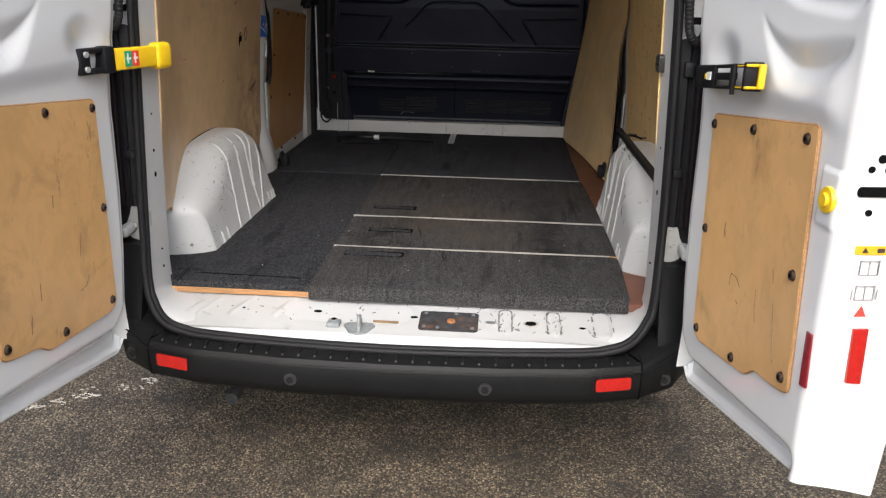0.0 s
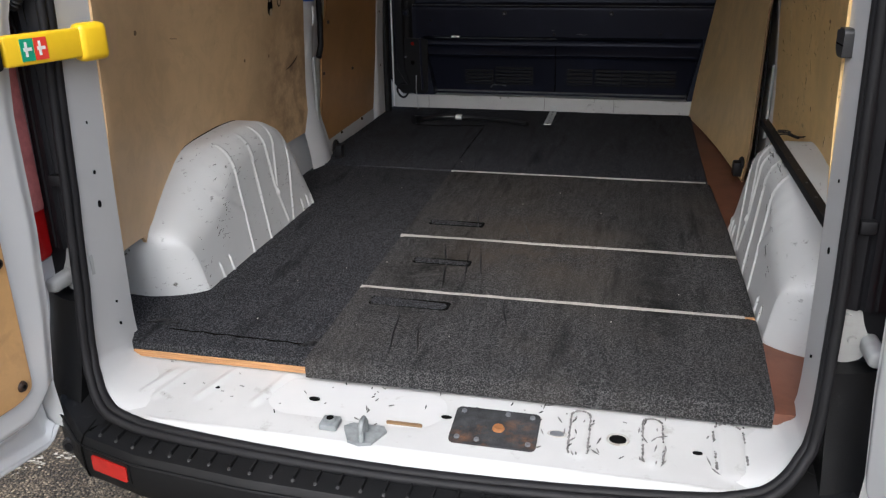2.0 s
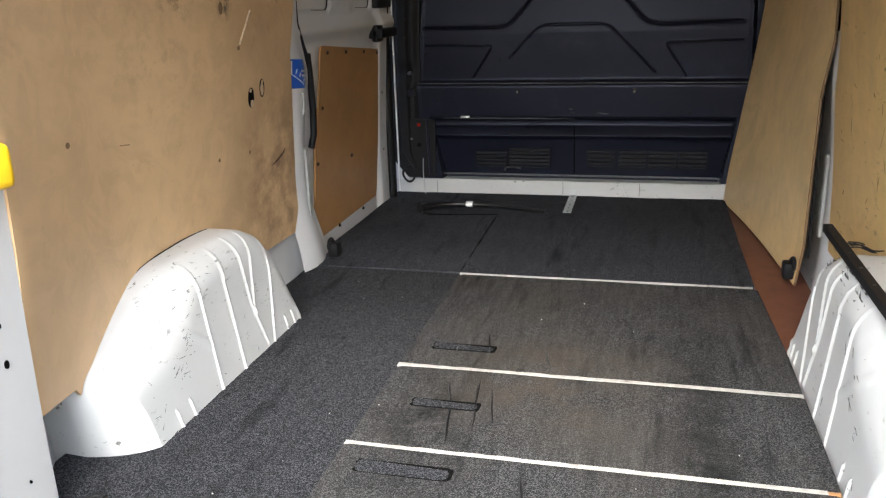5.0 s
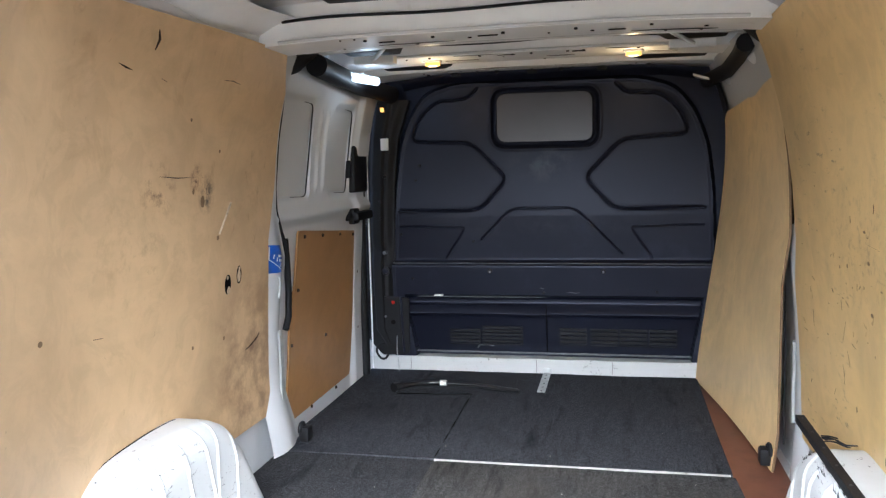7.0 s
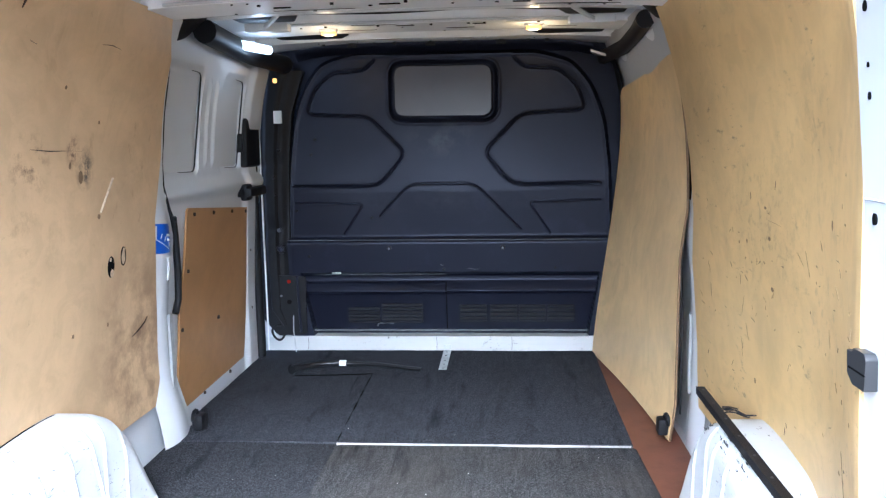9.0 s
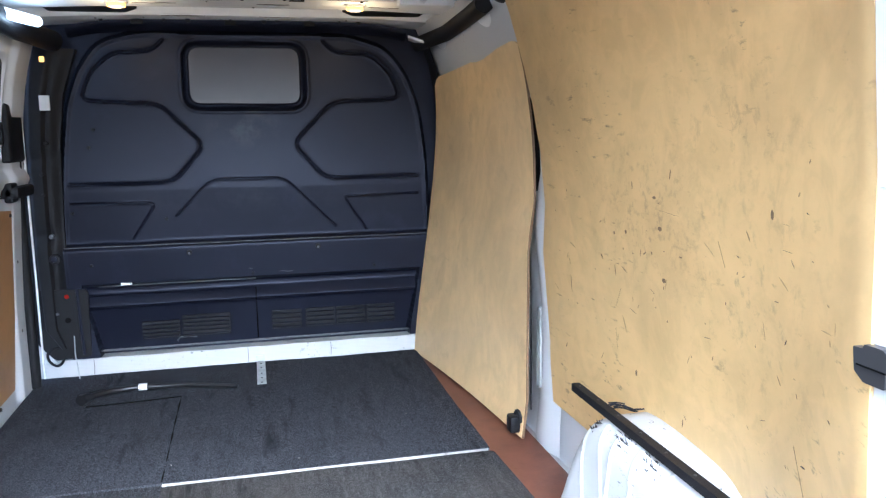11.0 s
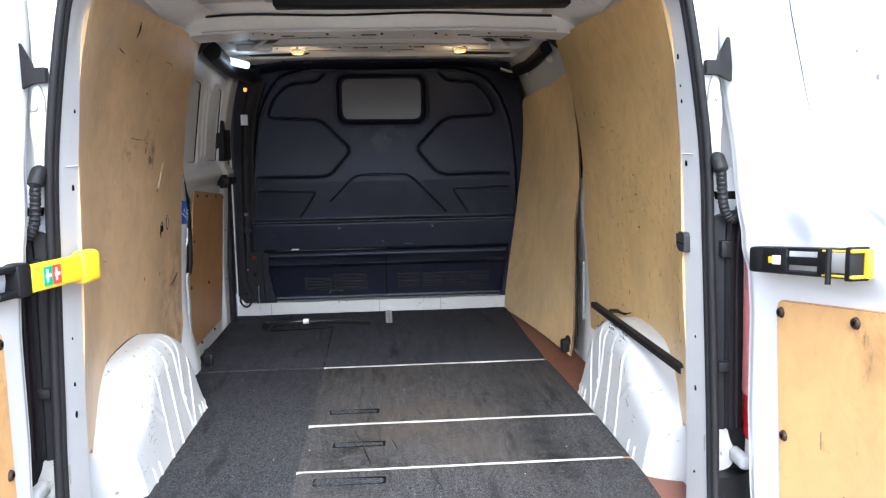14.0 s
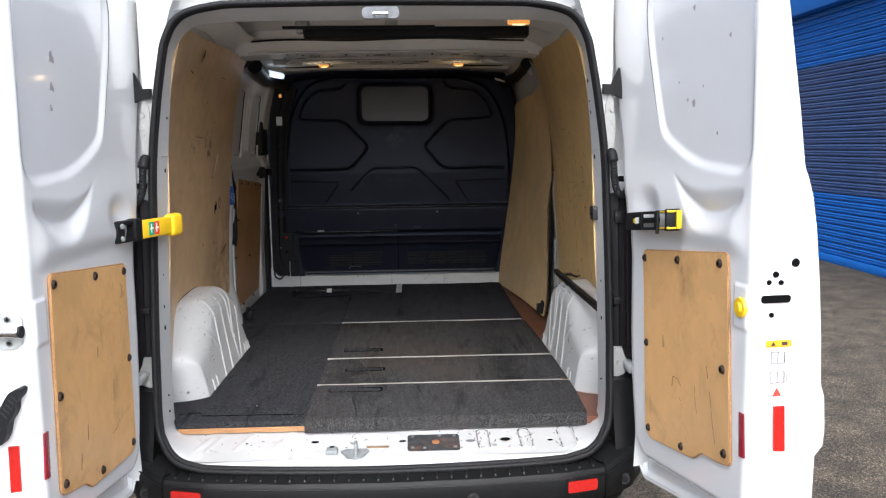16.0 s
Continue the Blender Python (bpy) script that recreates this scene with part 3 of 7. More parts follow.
shutter_building = tagged(new("shutter_building"), "blue industrial building with closed ribbed roller shutters", "building")
bm = bmesh.new()
box(bm, (5.32, 2.0, 0.0), (9.5, 24.0, 4.6), 0.02)
part("wall", bm, BRICKW, shutter_building)
bm = bmesh.new()
box(bm, (5.12, 2.0, 3.12), (5.318, 24.0, 3.75), 0.015)
part("fascia", bm, SHUTTER, shutter_building, "bright blue shutter box fascia")
bm = bmesh.new()
box(bm, (5.255, 2.2, 0.0), (5.318, 23.8, 0.10), 0.008)
part("bottom_rail", bm, SHUTTER, shutter_building)
slat_kinds = []
for finish in (SHUTTER, SHUTFADE):
    bm = bmesh.new()
    prof = [(0.0, 0.0), (0.026, 0.008), (0.034, 0.026), (0.022, 0.040), (0.034, 0.052), (0.026, 0.068), (0.0, 0.074)]
    rows = [[bm.verts.new((5.30 - a, y, b)) for a, b in prof] for y in (2.2, 23.8)]
    for i in range(len(prof) - 1):
        bm.faces.new((rows[0][i], rows[0][i + 1], rows[1][i + 1], rows[1][i]))
    bm.faces.new(rows[0])
    bm.faces.new(rows[1][::-1])
    slat_kinds.append(link_mesh("slat", bm, finish))
for k in range(40):
    s = new("slat", slat_kinds[1 if 10 <= k < 31 else 0])
    s.location = (0, 0, 0.10 + 0.0755 * k)
    s.parent = shutter_building
    s["label"] = "faded grey-blue shutter slat" if 10 <= k < 31 else "bright blue shutter slat"

# ---- the van: shell ----
van = tagged(new("van"), "white panel van with open rear doors and empty load bay", "van")
FLOOR = 0.565


def tumble(z):
    return table(z, [0.9, 1.1, 1.23, 1.5, 1.62, 1.72, 1.80, 1.88, 2.0], [0.0, 0.012, 0.022, 0.040, 0.054, 0.072, 0.094, 0.122, 0.175])


def half(side, y):
    w = 0.10 * smooth01((y - 0.07) / 0.16)
    x = sum(table(y + w * k / 4, [-0.05, 0.05, 0.08, 0.15, 0.3, 0.5, 0.8, 1.6, 2.8], [0.718, 0.725, 0.730, 0.755, 0.805, 0.848, 0.855, 0.855, 0.858]) for k in range(-4, 5)) / 9
    return x + (0.008 * smooth01((y - 0.08) / 0.3) if side > 0 else 0.0)


def skin(side, y, z, off=0.0):
    flare = 0.016 * smooth01((1.15 - z) / 0.45) * (1 - smooth01((y - 0.06) / 0.25))
    return Vector((side * (half(side, y) + flare - tumble(z) * lerp(0.45, 1.0, max(smooth01((y - 0.07) / 0.4), 0.4 * smooth01((z - 1.5) / 0.35))) + off), y, z))


def low_pocket(y, z):
    return smooth01((0.76 - z) / 0.06) * table(y, [0.05, 0.07, 0.11, 0.20, 0.3, 0.5, 1.2, 1.4], [0.0, 0.05, 0.11, 0.12, 0.08, 0.04, 0.03, 0.0])


for side, nm in ((-1, "side_skin"), (1, "side_skin")):
    y1 = 1.54 if side < 0 else 2.78
    bm = bmesh.new()
    sheet(bm, lambda u, v: skin(side, lerp(0.05, y1, u), lerp(0.52, 1.985, v), 0.022 + low_pocket(lerp(0.05, y1, u), lerp(0.52, 1.985, v))), 90, 60,
          lambda u, v: (side * (0.985 - 0.05 * max(0, v - 0.6)), lerp(0.05, y1, u), lerp(0.30, 2.02, v)))
    part(nm, bm, WHITE, van, "white painted inner and outer body side")

# sliding side door on the kerb side
slide = bmesh.new()


def door_in(y, z):
    d = 0.0
    for a, b in ((1.44, 1.925), (2.13, 2.395)):
        cy, cz, hy, hz, r = (a + b) / 2, 1.637, (b - a) / 2, 0.187, 0.035
        qy, qz = abs(y - cy) - hy + r, abs(z - cz) - hz + r
        e = r - math.hypot(max(qy, 0), max(qz, 0)) - min(max(qy, qz), 0)
        d += 0.017 * smooth01(e / 0.010)
    for a in (1.985, 2.06):
        d -= 0.010 * max(0.0, 1 - ((y - a) / 0.016) ** 2) * smooth01((z - 1.47) / 0.03) * smooth01((1.80 - z) / 0.03)
    d -= 0.020 * smooth01((z - 1.34) / 0.05) * smooth01((1.44 - z) / 0.05)
    d -= 0.020 * smooth01((y - 2.40) / 0.05)
    return d


sheet(slide, lambda u, v: (-(0.885 - 0.8 * tumble(lerp(0.52, 1.95, v)) + door_in(lerp(1.55, 2.60, u), lerp(0.52, 1.95, v))), lerp(1.55, 2.60, u), lerp(0.52, 1.95, v)), 160, 130,
      lambda u, v: (-0.99 + 0.04 * max(0, v - 0.6), lerp(1.55, 2.60, u), lerp(0.30, 1.99, v)))
sliding_door = part("sliding_door", slide, WHITE, van, "closed white sliding side door with a blanked window")

bm = bmesh.new()
pl = soften([(1.665, 0.588), (2.515, 0.585), (2.490, 1.10), (2.448, 1.282), (1.775, 1.336), (1.745, 1.12), (1.700, 1.02), (1.695, 0.90)], 0.02, True)[:-1]
prism(bm, pl, lambda a, b, d: (-(0.885 - 0.8 * tumble(b)) + 0.016 - 0.02 * smooth01((0.75 - b) / 0.2) + d, a, b), -0.008)
part("lining_panel", bm, HARDB, sliding_door, "brown hardboard lining screwed to the door")
for a, b in ((1.835, 1.308), (2.03, 1.297), (2.24, 1.284), (2.415, 1.268), (1.775, 1.11), (1.715, 0.91), (2.075, 0.876), (2.480, 1.089), (2.490, 0.826), (2.490, 0.617), (2.215, 0.612), (1.925, 0.614)):
    bm = bmesh.new()
    xs_ = -(0.885 - 0.8 * tumble(b)) + 0.016 - 0.02 * smooth01((0.75 - b) / 0.2)
    cyl(bm, (xs_ - 0.002, a, b), (xs_ + 0.005, a, b), 0.0085, 0.006, 12)
    part("screw", bm, SCREW, sliding_door)
bm = bmesh.new()
box(bm, (-0.90, 2.40, 1.455), (-0.822, 2.585, 1.665), 0.012, 3)
box(bm, (-0.88, 2.47, 1.665), (-0.83, 2.57, 1.69), 0.008)
box(bm, (-0.885, 2.385, 1.52), (-0.84, 2.41, 1.60), 0.006)
part("latch_cover", bm, BLACKP, sliding_door, "black plastic latch cover")
bm = bmesh.new()
box(bm, (-0.89, 2.36, 1.33), (-0.80, 2.58, 1.37), 0.008)
box(bm, (-0.85, 2.36, 1.315), (-0.82, 2.44, 1.385), 0.008)
part("roller_arm", bm, BLACKP, sliding_door)
bm = bmesh.new()
tube(bm, [(-0.855, 2.56, z) for z in np.linspace(0.58, 1.86, 12)], 0.022, 10)
part("seal", bm, RUBBER, sliding_door)
bm = bmesh.new()
tube(bm, [(-0.83, 2.60, z) for z in np.linspace(0.60, 1.80, 8)], 0.004, 8)
part("trim_strip", bm, SKINGREY, sliding_door)

for b in (1.918, 2.388):
    bm = bmesh.new()
    o = soften([(b - 0.16, 1.462), (b - 0.004, 1.458), (b - 0.002, 1.812), (b - 0.10, 1.815)], 0.035)
    tube(bm, [(-(0.885 - 0.8 * tumble(z) + 0.012), y, z) for y, z in o], lambda t: 0.0012 + 0.002 * math.sin(math.pi * t), 6)
    part("window_seal", bm, RUBBER, sliding_door)

# roof with pressed crossmembers
bm = bmesh.new()
ys = np.linspace(-0.06, 2.80, 150)
xs = np.linspace(-0.80, 0.80, 41)
P = np.zeros((len(xs), len(ys), 3))


def roof_z(y):
    z = 2.045
    for a, b, low in ((0.06, 0.17, 1.945), (0.36, 0.42, 1.985), (1.24, 1.44, 1.942), (1.70, 1.78, 1.985), (2.06, 2.30, 1.990), (2.52, 2.80, 1.992)):
        z -= (2.045 - low) * smooth01((y - a + 0.022) / 0.022) * smooth01((b + 0.022 - y) / 0.022)
    return z


for i, x in enumerate(xs):
    for j, y in enumerate(ys):
        P[i, j] = (x, y, roof_z(y) - 0.022 * (abs(x) / 0.8) ** 4 + 0.0012 * math.sin(9 * x) * math.sin(7 * y))
grid_mesh(bm, P)
part("roof_lining", bm, SKINGREY, van, "bare white roof skin with pressed crossmembers")
bm = bmesh.new()
sheet(bm, lambda u, v: (lerp(-0.96, 0.96, u), lerp(-0.08, 2.85, v), 2.085 - 0.06 * abs(2 * u - 1) ** 4), 20, 4,
      lambda u, v: (lerp(-0.90, 0.90, u), lerp(-0.08, 2.85, v), 2.052))
part("roof_skin", bm, WHITE, van)
for y, x0, x1, z in ((1.30, -0.62, 0.62, 1.938), (2.10, -0.60, 0.60, 1.986)):
    for k in range(7):
        bm = bmesh.new()
        x = lerp(x0, x1, k / 6)
        cyl(bm, (x, y, z + 0.004), (x, y, z - 0.002), 0.0055, None, 10)
        part("roof_plug", bm, BLACKP, van)
for side in (-1, 1):
    bm = bmesh.new()
    sheet(bm, lambda u, v: (side * lerp(0.60, 0.80, v) + 0, lerp(0.05, 1.55, u), lerp(1.998, 1.905, v ** 1.5) + 0.006 * math.sin(18 * u)), 30, 8)
    part("roof_rail", bm, SKINGREY, van, "white cant rail")

# rear opening ring, sill and weatherstrip
HALF = [(0.0, 0.497), (0.50, 0.500), (0.60, 0.508), (0.665, 0.530), (0.705, 0.570), (0.727, 0.63), (0.735, 0.85), (0.732, 1.1), (0.721, 1.42), (0.698, 1.62), (0.670, 1.785), (0.655, 1.838), (0.628, 1.885), (0.585, 1.915), (0.50, 1.934), (0.40, 1.940), (0.0, 1.945)]
def catmull(p, k):
    out = []
    for i in range(len(p) - 1):
        a, b, c, d = p[max(i - 1, 0)], p[i], p[i + 1], p[min(i + 2, len(p) - 1)]
        for s in range(k):
            t = s / k
            out.append(tuple(0.5 * (2 * b[q] + (c[q] - a[q]) * t + (2 * a[q] - 5 * b[q] + 4 * c[q] - d[q]) * t * t + (3 * b[q] - a[q] - 3 * c[q] + d[q]) * t ** 3) for q in (0, 1)))
    out.append(p[-1])
    return out


half_line = catmull(HALF, 5)
RING = half_line + [(-x, z) for x, z in half_line[-2:0:-1]]


def seal_y(x, z):
    low = -0.225 + 0.055 * (abs(x) / 0.7) ** 2
    return table(z, [0.52, 0.60, 0.75, 0.95, 1.3, 1.95], [low, -0.115, -0.085, -0.062, -0.042, -0.045])


HALF_IN = [(0.0, 0.5345), (0.52, 0.5345), (0.62, 0.5345), (0.675, 0.5355), (0.705, 0.540), (0.734, 0.585), (0.731, 0.85), (0.723, 1.1), (0.711, 1.4), (0.692, 1.62), (0.679, 1.755), (0.664, 1.818), (0.632, 1.866), (0.585, 1.896), (0.50, 1.906), (0.40, 1.908), (0.0, 1.908)]
half_in = catmull(HALF_IN, 5)
RING_IN = half_in + [(-x, z) for x, z in half_in[-2:0:-1]]
bm = bmesh.new()
loops = []
for f in (0.0, 0.04, 0.12, 0.3, 0.55, 0.8, 1.0):
    lp = []
    g = f ** 0.7
    for (x, z), (xi, zi) in zip(RING, RING_IN):
        lp.append(bm.verts.new((lerp(x, xi, g), lerp(seal_y(x, z), 0.056, f), lerp(z + (0.010 * min(1, f / 0.1) if z < 0.6 else 0), zi, g))))
    loops.append(lp)
n = len(RING)
for a, b in zip(loops, loops[1:]):
    for k in range(n):
        bm.faces.new((a[k], a[(k + 1) % n], b[(k + 1) % n], b[k]))
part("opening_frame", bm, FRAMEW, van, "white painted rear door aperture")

# pressed sill plate with embossed ribs
bm = bmesh.new()
nx, ny = 220, 40
X, Y = np.meshgrid(np.linspace(-0.645, 0.655, nx), np.linspace(-0.185, 0.09, ny), indexing="ij")
Z = 0.5065 + (Y + 0.215) / 0.295 * 0.030 + 0.0062
for x0, y0, x1, y1 in ((-0.590, -0.030, -0.625, -0.115), (-0.555, -0.022, -0.585, -0.115), (-0.450, 0.002, -0.492, -0.105), (-0.33, 0.0, -0.36, -0.10)):
    Z += 0.0055 * (1 / (1 + np.exp((seg_dist(X, Y, [(x0, y0), (x1, y1)]) - 0.009) / 0.0022)))
for cx, w in ((0.318, 0.016), (0.458, 0.016), (0.600, 0.025)):
    d = seg_dist(X, Y, [(cx, -0.035), (cx, -0.135)])
    Z += 0.0065 * (1 / (1 + np.exp((d - w) / 0.0018)))
d = seg_dist(X, Y, [(-0.28, -0.05), (-0.02, -0.05)])
Z += -0.004 * (1 / (1 + np.exp((d - 0.07) / 0.006)))
grid_mesh(bm, np.stack([X, Y, Z], -1))
sill = part("sill_plate", bm, SILLP, van, "scuffed white pressed steel sill")


def sill_z(y):
    return 0.5065 + (y + 0.215) / 0.295 * 0.030 + 0.0062


# weatherstrip round the opening: two rubber beads
for name, r, ddy, out in (("weatherstrip", 0.0110, -0.004, 0.003), ("weatherstrip", 0.0095, -0.022, 0.005)):
    bm = bmesh.new()
    pts = []
    for x, z in RING:
        k = math.hypot(x / 0.735, (z - 1.2) / 0.75)
        pts.append((x * (1 + out / 0.735), seal_y(x, z) + ddy, z + (out if z > 1.5 else -out * 0.9 if z < 0.6 else 0) * 1.0))
    tube(bm, pts, r, 12, True)
    part(name, bm, RUBBER, van, "black rubber door seal")

# rear quarters outside the seal, with a recess for the raked hinge edge


def quarter_y(x, z):
    return -0.050 + 0.01 * (x - 0.72) / 0.24 + 0.105 * smooth01((z - 1.31) / 0.16) * smooth01((x - 0.742) / 0.036) * (1 - smooth01((x - 0.87) / 0.03))


for side in (-1, 1):
    bm = bmesh.new()
    sheet(bm, lambda u, v: (side * lerp(table(lerp(0.50, 2.0, v), [0.5, 0.6, 0.85, 1.4, 1.8, 2.0], [0.72, 0.745, 0.752, 0.735, 0.685, 0.62]), 0.965 - 0.05 * max(0, v - 0.6), u), quarter_y(table(lerp(0.50, 2.0, v), [0.5, 0.6, 0.85, 1.4, 1.8, 2.0], [0.72, 0.745, 0.752, 0.735, 0.685, 0.62]) * (1 - u) + u * (0.965 - 0.05 * max(0, v - 0.6)), lerp(0.50, 2.0, v)), lerp(0.50, 2.0, v)), 90, 60,
          lambda u, v: (side * lerp(0.752 - 0.16 * max(0, v - 0.7), 0.965 - 0.05 * max(0, v - 0.6), u), 0.075, lerp(0.50, 2.02, v)))
    part("rear_quarter", bm, WHITE, van, "white rear corner post")
    bm = bmesh.new()

    def channel(u, v, back=0.0):
        z = lerp(0.83, 1.335, v)
        x0, x1 = lerp(0.749, 0.737, v), lerp(0.824, 0.812, v) + 0.010 * smooth01((z - 1.24) / 0.08)
        groove_ = 0.012 * math.sin(math.pi * u) - 0.007 * max(0.0, 1 - ((u - 0.42) / 0.07) ** 2) - 0.005 * max(0.0, 1 - ((u - 0.72) / 0.06) ** 2)
        return (side * lerp(x0, x1, u), -0.058 - groove_ * (1 - back) + back * 0.012, z + 0.02 * u * v)
    sheet(bm, channel, 24, 20, lambda u, v: channel(u, v, 1.0))
    trim = part("corner_trim", bm, BLACKP, van, "black plastic hinge channel")
    for zc, hh in ((1.262, 0.020), (0.985, 0.012)):
        bm = bmesh.new()
        box(bm, (min(side * 0.752, side * 0.778), -0.082, zc - hh), (max(side * 0.752, side * 0.778), -0.060, zc + hh), 0.004)
        part("trim_clip", bm, RUBBER, trim)
    bm = bmesh.new()
    box(bm, (min(side * 0.822, side * 0.96), -0.105, 0.80), (max(side * 0.822, side * 0.96), -0.045, 1.35), 0.02, 3)
    lamp = part("tail_lamp", bm, REDL, van, "red rear lamp cluster")
    bm = bmesh.new()
    box(bm, (min(side * 0.814, side * 0.90), -0.1085, 0.915), (max(side * 0.814, side * 0.90), -0.060, 1.285), 0.010, 2)
    part("clear_lens", bm, PINK, lamp, "pale pinkish clear lens")
    bm = bmesh.new()
    prism(bm, [(0.712, 1.656), (0.744, 1.655), (0.746, 1.686), (0.712, 1.687)], lambda a, b, d: (side * a, -0.050 - d, b), 0.022)
    buffer_ = part("upper_buffer", bm, RUBBER, van, "small black rubber door buffer")
    bm = bmesh.new()
    prism(bm, [(0.742, 1.655), (0.774, 1.640), (0.778, 1.646), (0.768, 1.735), (0.764, 1.738), (0.742, 1.692)], lambda a, b, d: (side * a, -0.048 - d, b), 0.012)
    part("buffer_wedge", bm, RUBBER, buffer_, "black wedge-shaped cover")
    bm = bmesh.new()
    prism(bm, soften([(0.722, 1.395), (0.750, 1.395), (0.750, 1.548), (0.742, 1.560), (0.716, 1.60)], 0.008, True)[:-1], lambda a, b, d: (side * a, -0.052 - d, b), 0.012)
    part("hinge_panel", bm, HINGEW, van, "pale painted panel between the hinges")
    bm = bmesh.new()
    prism(bm, [(0.745, 1.375), (0.800, 1.375), (0.797, 1.393), (0.742, 1.393)], lambda a, b, d: (side * a, -0.054 - d, b), 0.014)
    part("hinge_slot", bm, HOLE, van)
    bm = bmesh.new()
    prism(bm, [(0.748, 0.700), (0.835, 0.700), (0.835, 0.840), (0.748, 0.840)], lambda a, b, d: (side * a, -0.0445 - d, b), 0.0065)
    part("hinge_backing", bm, BLACKP, van, "black plastic behind the lower hinge")
    for zc in (1.62, 0.785):
        bm = bmesh.new()
        plate = soften([(0.735, -0.050), (0.770, -0.062), (0.800, -0.050), (0.806, -0.010), (0.792, 0.018), (0.785, 0.048), (0.752, 0.056), (0.732, 0.030)], 0.012, True)[:-1]
        inset = 0.012 if zc > 1 else 0.0
        prism(bm, plate, lambda a, b, d: (side * (a - inset if zc < 1 else 0.722 + (a - 0.732) * 0.45), -0.0505 - d, zc + b * (1 if zc < 1 else 1.25) - (0 if zc < 1 else 0.035)), 0.010)
        hinge = part("hinge", bm, HINGEW, van, "pale painted bolted door hinge")
        bm = bmesh.new()
        xa, xd = (0.792, 0.822) if side > 0 else (0.776, 0.806)
        box(bm, (min(side * xa, side * xd), -0.125, zc - 0.036), (max(side * xa, side * xd), -0.040, zc - 0.004), 0.010, 3)
        part("hinge_arm", bm, HINGEW, hinge)
        for a, b in ((0.764, 0.028), (0.778, -0.014), (0.752, -0.038)):
            bm = bmesh.new()
            xb, zb = (a, zc + b) if zc < 1 else (0.743, zc - 0.041 + b * 0.9)
            cyl(bm, (side * xb, -0.0595, zb), (side * xb, -0.0665, zb), 0.0085, 0.007, 12)
            part("hinge_bolt", bm, HINGEW, hinge)
    bm = bmesh.new()
    pts = catmull([(0.737, 1.474), (0.740, 1.462), (0.742, 1.440), (0.745, 1.40), (0.751, 1.357), (0.767, 1.332), (0.784, 1.345), (0.797, 1.385), (0.807, 1.425)], 12)
    tube(bm, [(side * a, -0.068 - 0.024 * min(1.0, k / 24), b) for k, (a, b) in enumerate(pts)], lambda t: 0.0165 - 0.005 * max(0.0, 1 - t / 0.06) if t < 0.24 else 0.0112 + 0.0011 * math.sin(t * 210), 14)
    part("cable_boot", bm, RUBBER, van, "black corrugated rubber cable boot")

# underbody and wheels
bm = bmesh.new()
box(bm, (-0.76, 0.10, 0.26), (0.76, 2.85, 0.50), 0.04)
part("underbody", bm, BLACKP, van, "dark underside")
for side in (-1, 1):
    bm = bmesh.new()
    cyl(bm, (side * 0.93, 0.63, 0.33), (side * 0.72, 0.63, 0.33), 0.33, None, 40, 0.03)
    part("wheel", bm, RUBBER, van)
bm = bmesh.new()
tube(bm, [(-0.495, -0.150, 0.262), (-0.495, -0.05, 0.275), (-0.47, 0.4, 0.30)], 0.020, 14)
part("exhaust_pipe", bm, RUST, van, "rusty exhaust tail pipe")

# floor pan, ply floor
bm = bmesh.new()
box(bm, (-0.90, 0.06, 0.50), (0.90, 2.78, 0.538))
part("floor_pan", bm, WHITE, van)
ply_floor = bmesh.new()
prism(ply_floor, [(-0.712, 0.012), (0.728, 0.004), (0.735, 0.06), (0.80, 0.11), (0.80, 0.30), (0.845, 0.30), (0.845, 2.70), (-0.845, 2.70), (-0.845, 0.20), (-0.80, 0.12), (-0.735, 0.06)],
      lambda a, b, d: (a, b, 0.540 + d), FLOOR - 0.540)
floor_board = part("ply_floor", ply_floor, REDPLY, van, "red-brown plywood load floor")
bm = bmesh.new()
for k in range(3):
    box(bm, (-0.712, 0.0035 - 0.0015 * k, 0.5405 + 0.006 * k), (-0.2835, 0.0125, 0.5460 + 0.006 * k), 0.0012)
part("ply_edge", bm, PLYEDGE, floor_board, "raw laminated plywood edge")

# ---- wheel arches ----


